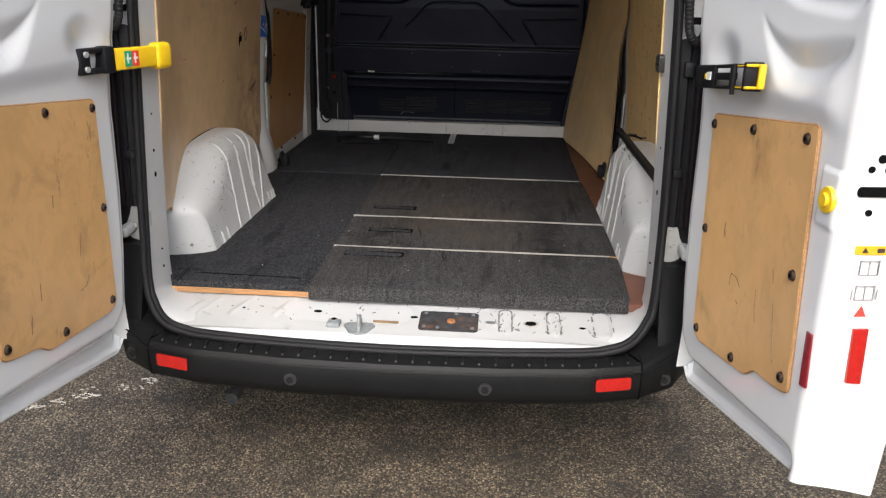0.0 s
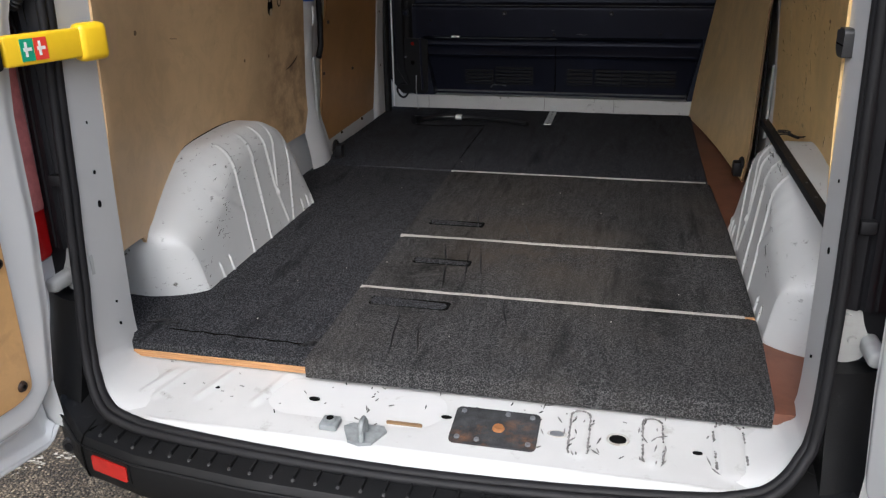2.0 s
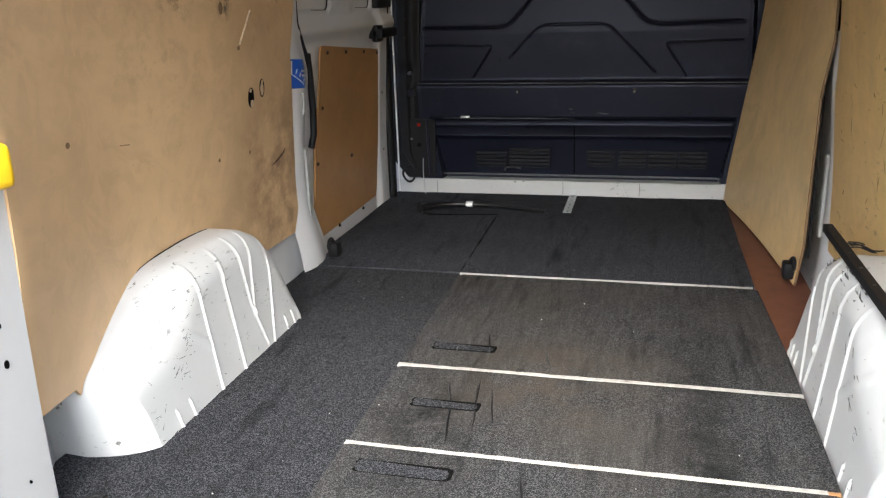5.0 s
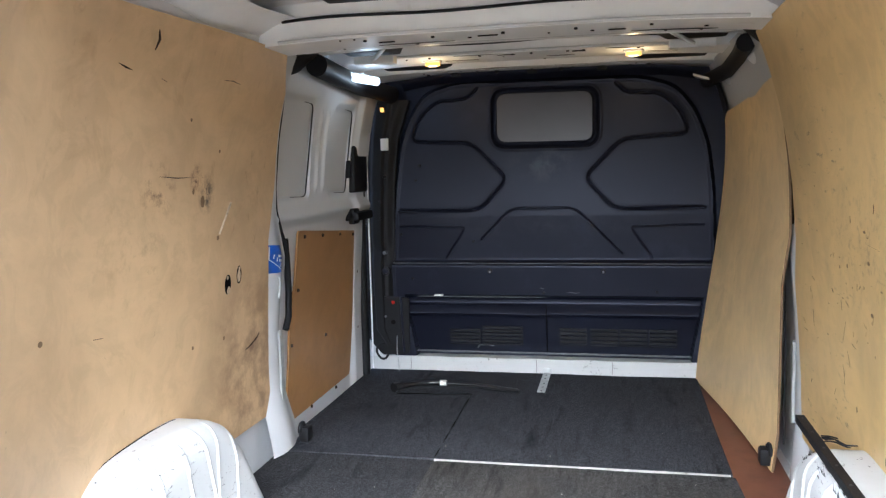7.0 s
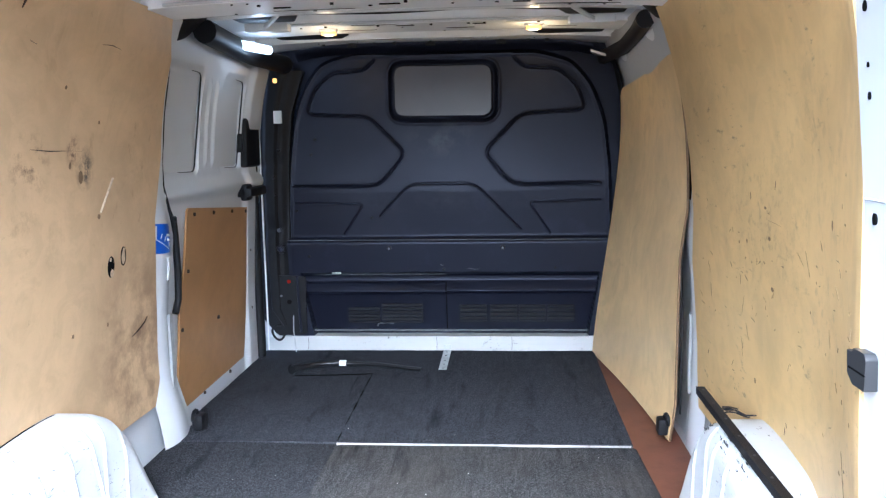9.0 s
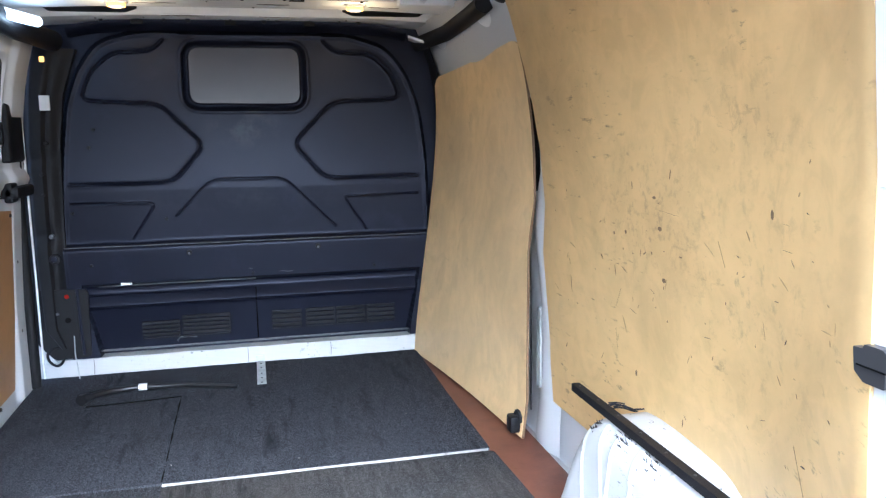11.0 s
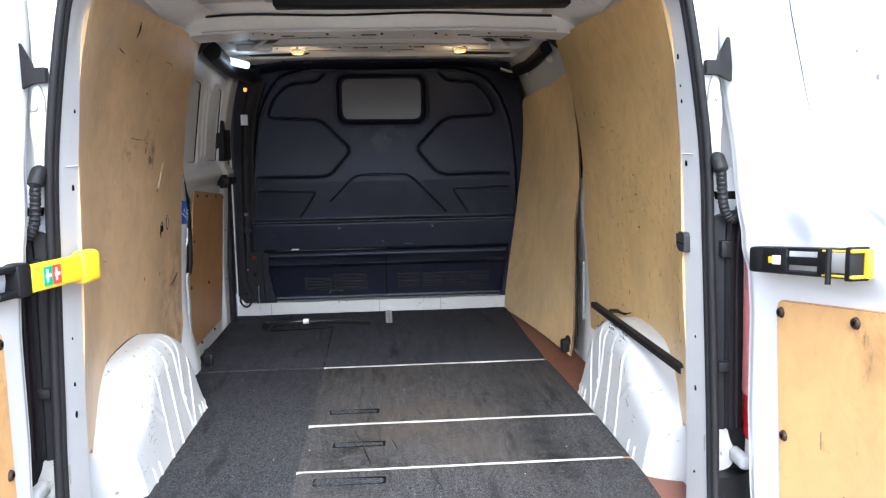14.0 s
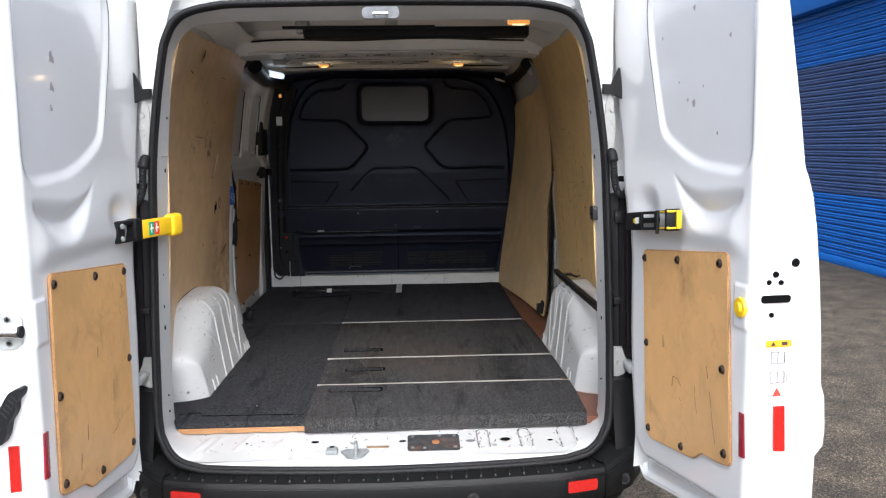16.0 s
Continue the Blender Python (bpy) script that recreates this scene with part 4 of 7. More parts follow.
def wheel_arch(side):
    base_in, top_in, wall = (0.672, 0.728, 0.90) if side < 0 else (0.700, 0.738, 0.905)
    outline = catmull([(0.243, 0.545), (0.238, 0.60), (0.230, 0.655), (0.222, 0.705), (0.222, 0.742), (0.248, 0.770), (0.30, 0.796), (0.36, 0.821), (0.43, 0.850), (0.50, 0.880), (0.55, 0.894), (0.62, 0.900), (0.75, 0.904), (0.86, 0.900), (0.92, 0.885), (0.975, 0.845), (1.02, 0.775), (1.055, 0.68), (1.078, 0.60), (1.085, 0.545)], 7)
    na = len(outline) - 1
    cols = []
    nb_strip, nb_round, nb_face = 6, 9, 44
    for k, (y, z) in enumerate(outline):
        p, q = outline[max(k - 1, 0)], outline[min(k + 1, na)]
        ty, tz = q[0] - p[0], q[1] - p[1]
        l = math.hypot(ty, tz)
        iy, iz = tz / l, -ty / l
        f = k / na
        R = table(f, [0.0, 0.16, 0.24, 0.34, 0.45, 0.6, 0.9, 1.0], [0.080, 0.080, 0.050, 0.085, 0.110, 0.070, 0.055, 0.030])
        yb = table(f, [0.0, 0.16, 0.28, 0.42, 0.52, 0.74, 1.0], [0.318, 0.330, 0.365, 0.45, 0.57, 0.88, 1.06])
        col = []
        h0 = max(0.0, min(1.0, (z - 0.55) / 0.34))
        x_in = lerp(base_in, top_in, h0)
        for j in range(nb_strip):
            col.append((lerp(wall, x_in + R, j / nb_strip), y, z))
        for j in range(nb_round + 1):
            a = radians(90 * j / nb_round)
            yy, zz = y + iy * R * (1 - math.cos(a)), max(0.548, z + iz * R * (1 - math.cos(a)))
            col.append((lerp(base_in, top_in, max(0.0, min(1.0, (zz - 0.55) / 0.34))) + R - R * math.sin(a), yy, zz))
        ys, zs = col[-1][1], col[-1][2]
        for j in range(1, nb_face + 1):
            g = j / nb_face
            yy, zz = lerp(ys, yb, g), lerp(zs, 0.546, g)
            col.append((lerp(base_in, top_in, max(0.0, min(1.0, (zz - 0.55) / 0.34))), yy, zz))
        cols.append(col)
    pts = np.array(cols)
    ease = np.clip((0.46 - np.arange(na + 1) / na) / 0.12, 0, 1)[:, None, None]
    for _ in range(80):
        soft = pts.copy()
        soft[1:-1, 1:-1] = (pts[2:, 1:-1] + pts[:-2, 1:-1]) * 0.35 + (pts[1:-1, 2:] + pts[1:-1, :-2]) * 0.15
        soft[0, 1:-1] = (pts[0, 2:] + pts[0, :-2]) * 0.5
        pts = pts + (soft - pts) * ease
    across = np.arange(pts.shape[1])
    pts[:, :, 1] -= 0.019 * ease[:, :, 0] * np.clip(across / 5, 0, 1) * (1 - 0.6 * across / across[-1])
    # twice as fine along the outline, so that the ribs stay crisp
    mid = (pts[1:] + pts[:-1]) / 2
    fine = np.empty((len(pts) * 2 - 1, *pts.shape[1:]))
    fine[0::2], fine[1::2] = pts, mid
    pts = fine
    mid = (pts[1:] + pts[:-1]) / 2
    fine = np.empty((len(pts) * 2 - 1, *pts.shape[1:]))
    fine[0::2], fine[1::2] = pts, mid
    pts = fine
    ny, nz, nx = pts[:, :, 1], pts[:, :, 2], pts[:, :, 0]
    ribs = [[(0.60, 0.91), (0.585, 0.80), (0.575, 0.56)], [(0.715, 0.92), (0.70, 0.80), (0.695, 0.565)], [(0.80, 0.92), (0.80, 0.72), (0.835, 0.585)], [(0.875, 0.90), (0.805, 0.685)],
            [(0.945, 0.87), (0.935, 0.76), (0.865, 0.565)], [(0.46, 0.79), (0.57, 0.70)]]
    ribs += [[(q, 0.615), (q + 0.01, 0.55)] for q in (0.385, 0.44, 0.955, 1.0, 1.035)]
    for q, r in enumerate(ribs):
        d = seg_dist(ny, nz, r)
        w = 0.0055 if q != 5 else 0.014
        nx = nx - (0.0045 if q != 5 else 0.003) * np.clip(1 - (d / w) ** 2, 0, 1) * (nx < top_in + 0.045)
    pts[:, :, 0] = nx * side
    bm = bmesh.new()
    grid_mesh(bm, pts)
    arch = part("wheel_arch", bm, SCUFFED, van, "scuffed white ribbed steel wheel arch")
    # scuffs gathered on the rounded shoulder, along the foot and, on one arch, under the rail
    rw = random.Random(5 + side)
    spots = [(0.49, 0.745, 0.018, 0.030, 18), (0.44, 0.69, 0.020, 0.03, 16), (0.52, 0.80, 0.03, 0.02, 7), (0.36, 0.65, 0.06, 0.05, 8), (0.33, 0.570, 0.05, 0.012, 14), (0.75, 0.60, 0.16, 0.03, 6), (0.62, 0.86, 0.10, 0.02, 5)]
    if side > 0:
        spots += [(0.78, 0.882, 0.025, 0.010, 46), (0.92, 0.865, 0.015, 0.012, 24), (0.66, 0.878, 0.03, 0.010, 22), (0.60, 0.80, 0.008, 0.05, 14)]
    flat = pts.reshape(-1, 3)
    bm = bmesh.new()
    for cy, cz, sy, sz, count in spots:
        for k in range(count if side < 0 or cz > 0.85 else count // 3):
            y, z = rw.gauss(cy, sy * 0.6), rw.gauss(cz, sz * 0.6)
            near = (flat[:, 1] - y) ** 2 + (flat[:, 2] - z) ** 2
            hit = flat[int(np.argmin(near))]
            if near.min() > 0.0004:
                continue
            L, a, w = rw.choice((0.002, 0.004, 0.008, 0.014)) * rw.uniform(0.6, 1.4) * (1.3 if side > 0 else 1), rw.gauss(0.6, 0.7), rw.uniform(0.0005, 0.0010)
            if cz > 0.85 and side > 0:
                w *= 3.2
            x = hit[0] - side * 0.0006
            ring = [bm.verts.new((x - side * 0.0008 * (q % 2), hit[1] + L * math.cos(a) * c - w * math.sin(a) * s, hit[2] + L * math.sin(a) * c + w * math.cos(a) * s)) for q, (c, s) in enumerate(((-1, 0), (-0.2, -1), (1, -0.3), (0.5, 0.9), (-0.5, 0.8)))]
            bm.faces.new(ring)
    tagged(part("scuffing", bm, DARKSCUFF, arch, "dark scuffs worn through the paint"), kind="stuff")
    return arch


wheel_arch(-1)
wheel_arch(1)

# ---- ply linings ----


def arch_line(y):
    return table(y, [0.0, 0.214, 0.216, 0.225, 0.245, 0.30, 0.36, 0.43, 0.50, 0.55, 0.62, 0.75, 0.86, 0.92, 0.975, 1.02, 1.055, 1.09], [0.0, 0.545, 0.74, 0.762, 0.776, 0.797, 0.821, 0.850, 0.880, 0.894, 0.90, 0.904, 0.90, 0.885, 0.845, 0.775, 0.68, 0.0])


def lining(side):
    y0, y1 = 0.057, 1.50

    def bot(y):
        b = table(y, [0.05, 0.20, 0.24, 0.90, 0.92, 1.5], [0.775, 0.757, 0.705, 0.705, 0.725, 0.725])
        return max(b, arch_line(y) - 0.012)

    def top(y):
        return 1.922 + 0.014 * smooth01((y - 0.1) / 1.0)

    def edge(v):
        # the front edge is cut wavy
        if side > 0:
            return table(v, [0, 0.12, 0.21, 0.30, 0.50, 0.63, 0.67, 0.73, 0.80, 0.86, 0.92, 1.0], [1.472, 1.498, 1.537, 1.531, 1.464, 1.482, 1.496, 1.509, 1.531, 1.540, 1.536, 1.52])
        return table(v, [0, 0.5, 0.65, 0.9, 1.0], [1.485, 1.455, 1.50, 1.50, 1.42])

    def at(u, v, off):
        y = lerp(y0, edge(v), u)
        z = lerp(bot(y), top(y), v)
        p = skin(side, y, z, off)
        p.x += side * 0.004 * math.sin(5 * y + 3 * z)
        return p
    bm = bmesh.new()
    sheet(bm, lambda u, v: at(u, v, 0.0), 90, 40, lambda u, v: at(u, v, 0.009))
    ob = part("side_lining", bm, PLY if side < 0 else PLYR, van, "honey plywood side lining with scuffs" if side < 0 else "pale scratched plywood side lining")
    return ob


lin_l = lining(-1)
lin_r = lining(1)
for side in (-1,):
    bm = bmesh.new()
    tube(bm, [(side * (half(side, y) - 0.004), y, arch_line(y) + 0.001) for y in np.linspace(0.53, 0.93, 20)], lambda t: 0.0008 + 0.0012 * math.sin(math.pi * t), 6)
    part("lining_gap", bm, HOLE, van, "dark gap above the wheel arch")


def on_lining(side, y, z, out=0.002):
    p = skin(side, y, z, -out)
    p.x += side * 0.004 * math.sin(5 * y + 3 * z)
    return p


def disc_on(side, y, z, rx, rz, name, material, parent, out=0.0015):
    bm = bmesh.new()
    prism(bm, [(rx * math.cos(a), rz * math.sin(a)) for a in [2 * math.pi * k / 20 for k in range(20)]],
          lambda a, b, d: on_lining(side, y + a, z + b, d), out)
    return part(name, bm, material, parent)


disc_on(-1, 1.175, 1.222, 0.018, 0.030, "hole", HOLE, lin_l)
disc_on(-1, 1.245, 1.243, 0.015, 0.028, "hole", HOLE, lin_l)
for y, z, rx, rz in ((1.11, 1.37, 0.010, 0.010), (1.02, 1.48, 0.014, 0.024), (0.97, 1.51, 0.007, 0.012), (0.30, 1.235, 0.012, 0.009), (1.10, 1.62, 0.006, 0.007), (0.93, 1.70, 0.006, 0.007), (1.16, 1.06, 0.006, 0.009), (0.98, 1.07, 0.007, 0.008)):
    disc_on(-1, y, z, rx * 0.7, rz * 0.7, "knot", FAINT, lin_l, 0.0008)
bm = bmesh.new()
a, b = on_lining(-1, 1.115, 1.38, 0.003), on_lining(-1, 1.18, 1.47, 0.003)
tube(bm, [a, b], 0.003, 6)
part("splinter", bm, PALEWOOD, lin_l)
for y, z, a, b in ((1.180, 1.203, 0.010, 0.012), (1.171, 1.243, 0.006, 0.006), (1.243, 1.240, 0.010, 0.020), (1.246, 1.262, 0.006, 0.006)):
    disc_on(-1, y, z, a, b, "torn_edge", PALEWOOD, lin_l, 0.0022)
rs = random.Random(11)
for k in range(90):
    y, z = rs.uniform(0.15, 1.42), min(1.8, max(0.93, rs.gauss(1.20, 0.15)))
    L, ang = rs.choice((0.003, 0.004, 0.006, 0.009, 0.014)) * rs.uniform(0.7, 1.5), rs.choice((rs.gauss(0.0, 0.3), rs.gauss(0.8, 0.4), rs.gauss(1.9, 0.3)))
    w = rs.uniform(0.0005, 0.0016)
    bm = bmesh.new()
    ca, sa = math.cos(ang), math.sin(ang)
    prism(bm, [(L * ca * s - w * sa * t, L * sa * s + w * ca * t) for s, t in ((-1, -0.3), (0, -1), (1, -0.2), (0.6, 0.8), (-0.5, 1))], lambda a, b, d: on_lining(1, y + a, z + b, d), 0.0006)
    part("scuff", bm, (SCREW if k % 7 == 0 else FAINT if k % 2 else LIGHTSCUFF), lin_r)



def scratch(side, path, w, material, parent):
    bm = bmesh.new()
    tube(bm, [on_lining(side, y, z, 0.0006) for y, z in path], lambda t: w * (0.25 + 0.75 * math.sin(math.pi * min(0.97, max(0.03, t)))), 5)
    part("scratch", bm, material, parent)


for path, w, m_ in (([(0.58, 1.806), (0.61, 1.800), (0.636, 1.797)], 0.0022, HOLE), ([(0.76, 1.79), (0.785, 1.785)], 0.002, SCREW), ([(1.06, 1.815), (1.11, 1.818), (1.16, 1.813)], 0.0014, SCREW), ([(0.80, 1.553), (0.88, 1.548), (0.95, 1.548)], 0.0016, SCREW),
                   ([(0.95, 1.548), (1.02, 1.546)], 0.001, FAINT), ([(0.70, 1.895), (0.712, 1.875), (0.705, 1.85)], 0.004, SCREW), ([(1.30, 0.99), (1.34, 1.00), (1.38, 1.015), (1.40, 1.03)], 0.003, SCREW), ([(0.52, 1.195), (0.56, 1.190)], 0.003, FAINT)):
    scratch(-1, path, w, m_, lin_l)
for path, w, m_ in (([(1.03, 1.12), (1.00, 1.17)], 0.0016, FAINT), ([(0.33, 1.36), (0.30, 1.36)], 0.0016, SCREW), ([(0.33, 1.40), (0.31, 1.40)], 0.0012, SCREW), ([(0.80, 1.375), (0.72, 1.37)], 0.0014, FAINT), ([(0.29, 1.06), (0.25, 0.99)], 0.002, FAINT), ([(1.04, 1.06), (1.035, 1.01)], 0.0012, SCREW), ([(0.57, 1.34), (0.545, 1.295)], 0.0016, FAINT), ([(0.62, 1.33), (0.585, 1.31)], 0.0014, FAINT)):
    scratch(1, path, w * 0.6, m_, lin_r)
for y, z, rx, rz in ((0.80, 1.335, 0.010, 0.006), (0.82, 1.40, 0.009, 0.004), (0.79, 1.225, 0.010, 0.006), (0.37, 1.41, 0.006, 0.010), (0.96, 1.31, 0.005, 0.006), (1.02, 1.30, 0.004, 0.005), (0.25, 0.965, 0.006, 0.005), (0.94, 0.975, 0.005, 0.009)):
    disc_on(1, y, z, rx * 0.8, rz * 0.8, "knot", FAINT, lin_r, 0.0006)

# white pillar behind the kerb side door, and its mate on the far side
for side in (-1, 1):
    bm = bmesh.new()
    zs = np.linspace(0.555, 1.90, 40)

    def pil(u, v):
        z = lerp(0.555, 1.90, v)
        wv = table(z, [0.56, 0.75, 1.0, 1.25, 1.42, 1.9], [0.17, 0.135, 0.115, 0.145, 0.06, 0.03])
        y = 1.44 + u * (wv + 0.06)
        bulge = 0.022 * math.sin(math.pi * min(1, u * 1.1)) * smooth01((1.5 - z) / 0.3) + (0.040 if side < 0 else 0.008) * smooth01((0.85 - z) / 0.3)
        return (side * (half(side, 1.55) + 0.016 - tumble(z) - bulge), y, z)
    sheet(bm, pil, 14, 40)
    pillar = part("pillar", bm, WHITE, van, "white pressed steel body pillar")
    bm = bmesh.new()
    x = side * (half(side, 1.55) - 0.018)
    prism(bm, rounded(0.026, 0.26, 0.010), lambda a, b, d: (x + side * (0.012 - d), 1.568 + a, 0.87 + b), 0.008)
    part("slot", bm, STEEL if side < 0 else HINGEW, pillar)
    bm = bmesh.new()
    box(bm, (min(side * 0.765, side * 0.80), 1.59, 0.585), (max(side * 0.765, side * 0.80), 1.64, 0.64), 0.008)
    tube(bm, [(side * 0.79 + side * 0.002 * k, 1.605 + 0.016 * math.cos(k), 0.632 + 0.022 * math.sin(k)) for k in np.linspace(-1.2, 3.6, 12)], 0.007, 8)
    part("catch", bm, BLACKP, pillar, "black door catch")


def on_pillar(y, z, out):
    wv = table(z, [0.56, 0.75, 1.0, 1.25, 1.42, 1.9], [0.17, 0.135, 0.115, 0.145, 0.06, 0.03])
    u = (y - 1.44) / (wv + 0.06)
    bulge = 0.022 * math.sin(math.pi * min(1, u * 1.1)) * smooth01((1.5 - z) / 0.3) + 0.040 * smooth01((0.85 - z) / 0.3)
    return (-(half(-1, 1.55) + 0.016 - tumble(z) - bulge) + out, y, z)


def on_sheet(name, outline, material, parent, lift, label=""):
    bm = bmesh.new()
    (a0, b0), (a1, b1), (a2, b2), (a3, b3) = outline
    sheet(bm, lambda u, v: on_pillar(lerp(lerp(a0, a1, u), lerp(a3, a2, u), v), lerp(lerp(b0, b1, u), lerp(b3, b2, u), v), lift + 0.001), 8, 6,
          lambda u, v: on_pillar(lerp(lerp(a0, a1, u), lerp(a3, a2, u), v), lerp(lerp(b0, b1, u), lerp(b3, b2, u), v), lift))
    return part(name, bm, material, parent, label)


st = on_sheet("sticker", ((1.467, 1.215), (1.570, 1.208), (1.578, 1.302), (1.467, 1.312)), BLUEST, van, 0.0012, "blue sticker with white lines on the pillar")
for a, b, c, d in ((1.537, 1.268, 1.570, 1.264), (1.542, 1.252, 1.567, 1.249)):
    on_sheet("print_line", ((a, b - 0.004), (c, d - 0.004), (c, d + 0.004), (a, b + 0.004)), LABELW, st, 0.0026)
for a, b, c, d in ((1.472, 1.262, 1.552, 1.220), (1.497, 1.262, 1.504, 1.276), (1.519, 1.250, 1.526, 1.264), (1.552, 1.228, 1.559, 1.242), (1.472, 1.262, 1.475, 1.305)):
    on_sheet("print_line", ((a, b), (a + 0.005, b), (c + 0.005, d), (c, d)), LABELW, st, 0.0026)
bm = bmesh.new()
tube(bm, [on_pillar(1.545 + 0.012 * math.cos(a), 1.155 + 0.034 * math.sin(a), 0.002) for a in np.linspace(-1.6, 1.6, 14)], 0.0035, 6)
part("pressing", bm, WHITE, van, "pressed oblong in the pillar")
bm = bmesh.new()
tube(bm, [(-0.800, 1.575, 1.80), (-0.825, 1.572, 1.66), (-0.842, 1.570, 1.50), (-0.846, 1.580, 1.42), (-0.842, 1.612, 1.34), (-0.838, 1.640, 1.29)], 0.0065, 8)
part("seal", bm, RUBBER, van, "black rubber edge seal")
bm = bmesh.new()
tube(bm, [(-0.852, 1.660, 1.315), (-0.854, 1.674, 1.24), (-0.855, 1.680, 1.12), (-0.855, 1.670, 1.03), (-0.858, 1.645, 0.985)], 0.012, 12)
part("seal", bm, RUBBER, van, "thick black rubber edge seal")

# added black sheet that paints the darkness of the void behind the ply
bm = bmesh.new()
sheet(bm, lambda u, v: skin(1, lerp(1.535, 1.61, u), lerp(1.36, 1.64, v), 0.014), 8, 12, lambda u, v: skin(1, lerp(1.535, 1.61, u), lerp(1.36, 1.64, v), 0.020))
part("dark_void_sheet", bm, HOLE, van, "black sheet standing in for the dark void behind the ply")
bm = bmesh.new()
tube(bm, [(0.834 - tumble(z) * 0.3, 1.592, z) for z in np.linspace(0.66, 1.22, 10)], 0.0028, 8)
part("seal", bm, RUBBER, van, "black rubber edge seal")

# ---- bulkhead ----
BY = 2.700
nx, nz = 400, 330
X, Z = np.meshgrid(np.linspace(-0.88, 0.88, nx), np.linspace(0.640, 1.990, nz), indexing="ij")
D = np.zeros_like(X)


def step(v, at, w=0.004):
    """0 below, 1 above, with a short ramp."""
    return 1 / (1 + np.exp(-(v - at) / w))


# raised pressing with a rounded head; the frame round it lies behind
edge = soften([(-0.742, 0.60), (-0.742, 1.12), (-0.715, 1.45), (-0.690, 1.66), (-0.640, 1.80), (-0.565, 1.905), (-0.42, 1.946), (0.42, 1.940), (0.575, 1.895), (0.660, 1.79), (0.715, 1.64), (0.738, 1.45), (0.752, 1.12), (0.752, 0.60)], 0.05)
face = inside(X, Z, edge)
rim = seg_dist(X, Z, edge)
D += np.where(face, 0.0, 0.030 * np.clip(rim / 0.016, 0, 1))
D += np.where(face, -0.006 * np.clip(1 - (rim / 0.016) ** 2, 0, 1), 0)
# ledge band, then the recess with the vents under it
band = face * 1.0
D += -0.034 * (1 - step(Z, 1.104)) * band
D += 0.016 * np.clip((1.10 - Z) / 0.16, 0, 1) * band
well = (np.abs(X - 0.01) < 0.692 - 0.05 * np.clip((0.93 - Z) / 0.27, 0, 1)) * (Z < 0.95)
D += 0.052 * (1 - step(Z, 0.940)) * well
D += -0.034 * np.clip((0.905 - Z) / 0.050, 0, 1) * well
D += 0.022 * (1 - step(Z, 0.850, 0.003)) * well
D += 0.034 * np.clip((0.84 - Z) / 0.18, 0, 1) * well
D += -0.010 * (X < -0.004) * (Z < 0.898) * well


def groove(line, w=0.011, depth=0.012):
    global D
    d = seg_dist(X, Z, line)
    D = D + depth * np.clip(1 - (d / w) ** 2, 0, 1)
    D = D - depth * 0.22 * np.clip(1 - ((d - w * 1.5) / (w * 0.6)) ** 2, 0, 1)


def pressed(line, depth):
    global D
    ins = inside(X, Z, line[:-1] if line[0] == line[-1] else line)
    d = seg_dist(X, Z, line)
    D = D + depth * np.where(ins, np.clip(d / 0.012, 0, 1), 0)


win = soften([(-0.240, 1.655), (0.232, 1.650), (0.232, 1.902), (-0.240, 1.905)], 0.062, True, 6)
groove(win, 0.013, 0.015)
pressed(win, 0.012)
for s in (-1, 1):
    groove(soften([(s * 0.318, 1.922), (s * 0.365, 1.874), (s * 0.510, 1.872), (s * 0.598, 1.795), (s * 0.640, 1.684), (s * 0.345, 1.670), (s * 0.178, 1.500), (s * 0.305, 1.356), (s * 0.705, 1.352)], 0.045), 0.0062, 0.008)
    groove(soften([(s * 0.705, 1.277), (s * 0.40, 1.274), (s * 0.388, 1.262), (s * 0.48, 1.125)], 0.022), 0.0045, 0.0045)
groove(soften([(-0.305, 1.215), (-0.165, 1.360), (0.135, 1.360), (0.345, 1.145)], 0.045), 0.0045, 0.0045)
D += 0.085 * np.clip(1.322 - Z, 0, 0.215) * (Z > 1.104) + 0.035 * np.clip(Z - 1.33, 0, 0.7)
D += 0.0016 * np.sin(X * 5.1 + 1.0) * np.sin(Z * 7.3) + 0.0008 * np.sin(X * 13 + Z * 9)
bm = bmesh.new()
grid_mesh(bm, np.stack([X, BY + D, Z], -1))
bulk = part("bulkhead", bm, BULK, van, "dark navy pressed steel bulkhead with a blanked window")
bm = bmesh.new()
sheet(bm, lambda u, v: (lerp(-0.92, 0.92, u), BY + 0.07, lerp(0.55, 2.02, v)), 2, 2, lambda u, v: (lerp(-0.92, 0.92, u), BY + 0.10, lerp(0.55, 2.02, v)))
part("back_panel", bm, BLACKP, bulk)
bm = bmesh.new()
prism(bm, soften([(-0.222, 1.670), (0.214, 1.666), (0.214, 1.888), (-0.222, 1.890)], 0.045, True, 6)[:-1], lambda a, b, d: (a, BY + 0.004 - d, b), 0.006)
part("window_blank", bm, PANE, bulk, "grey blanked window pane")
# thin dull grey line along the front of the ledge
bm = bmesh.new()
tube(bm, [(x, BY - 0.0345, 1.1055 - 0.003 * (x + 0.7) / 1.4) for x in np.linspace(-0.735, 0.745, 30)], 0.0024, 6)
part("ledge_edge", bm, DULLEDGE, bulk, "dull grey line along the ledge edge")
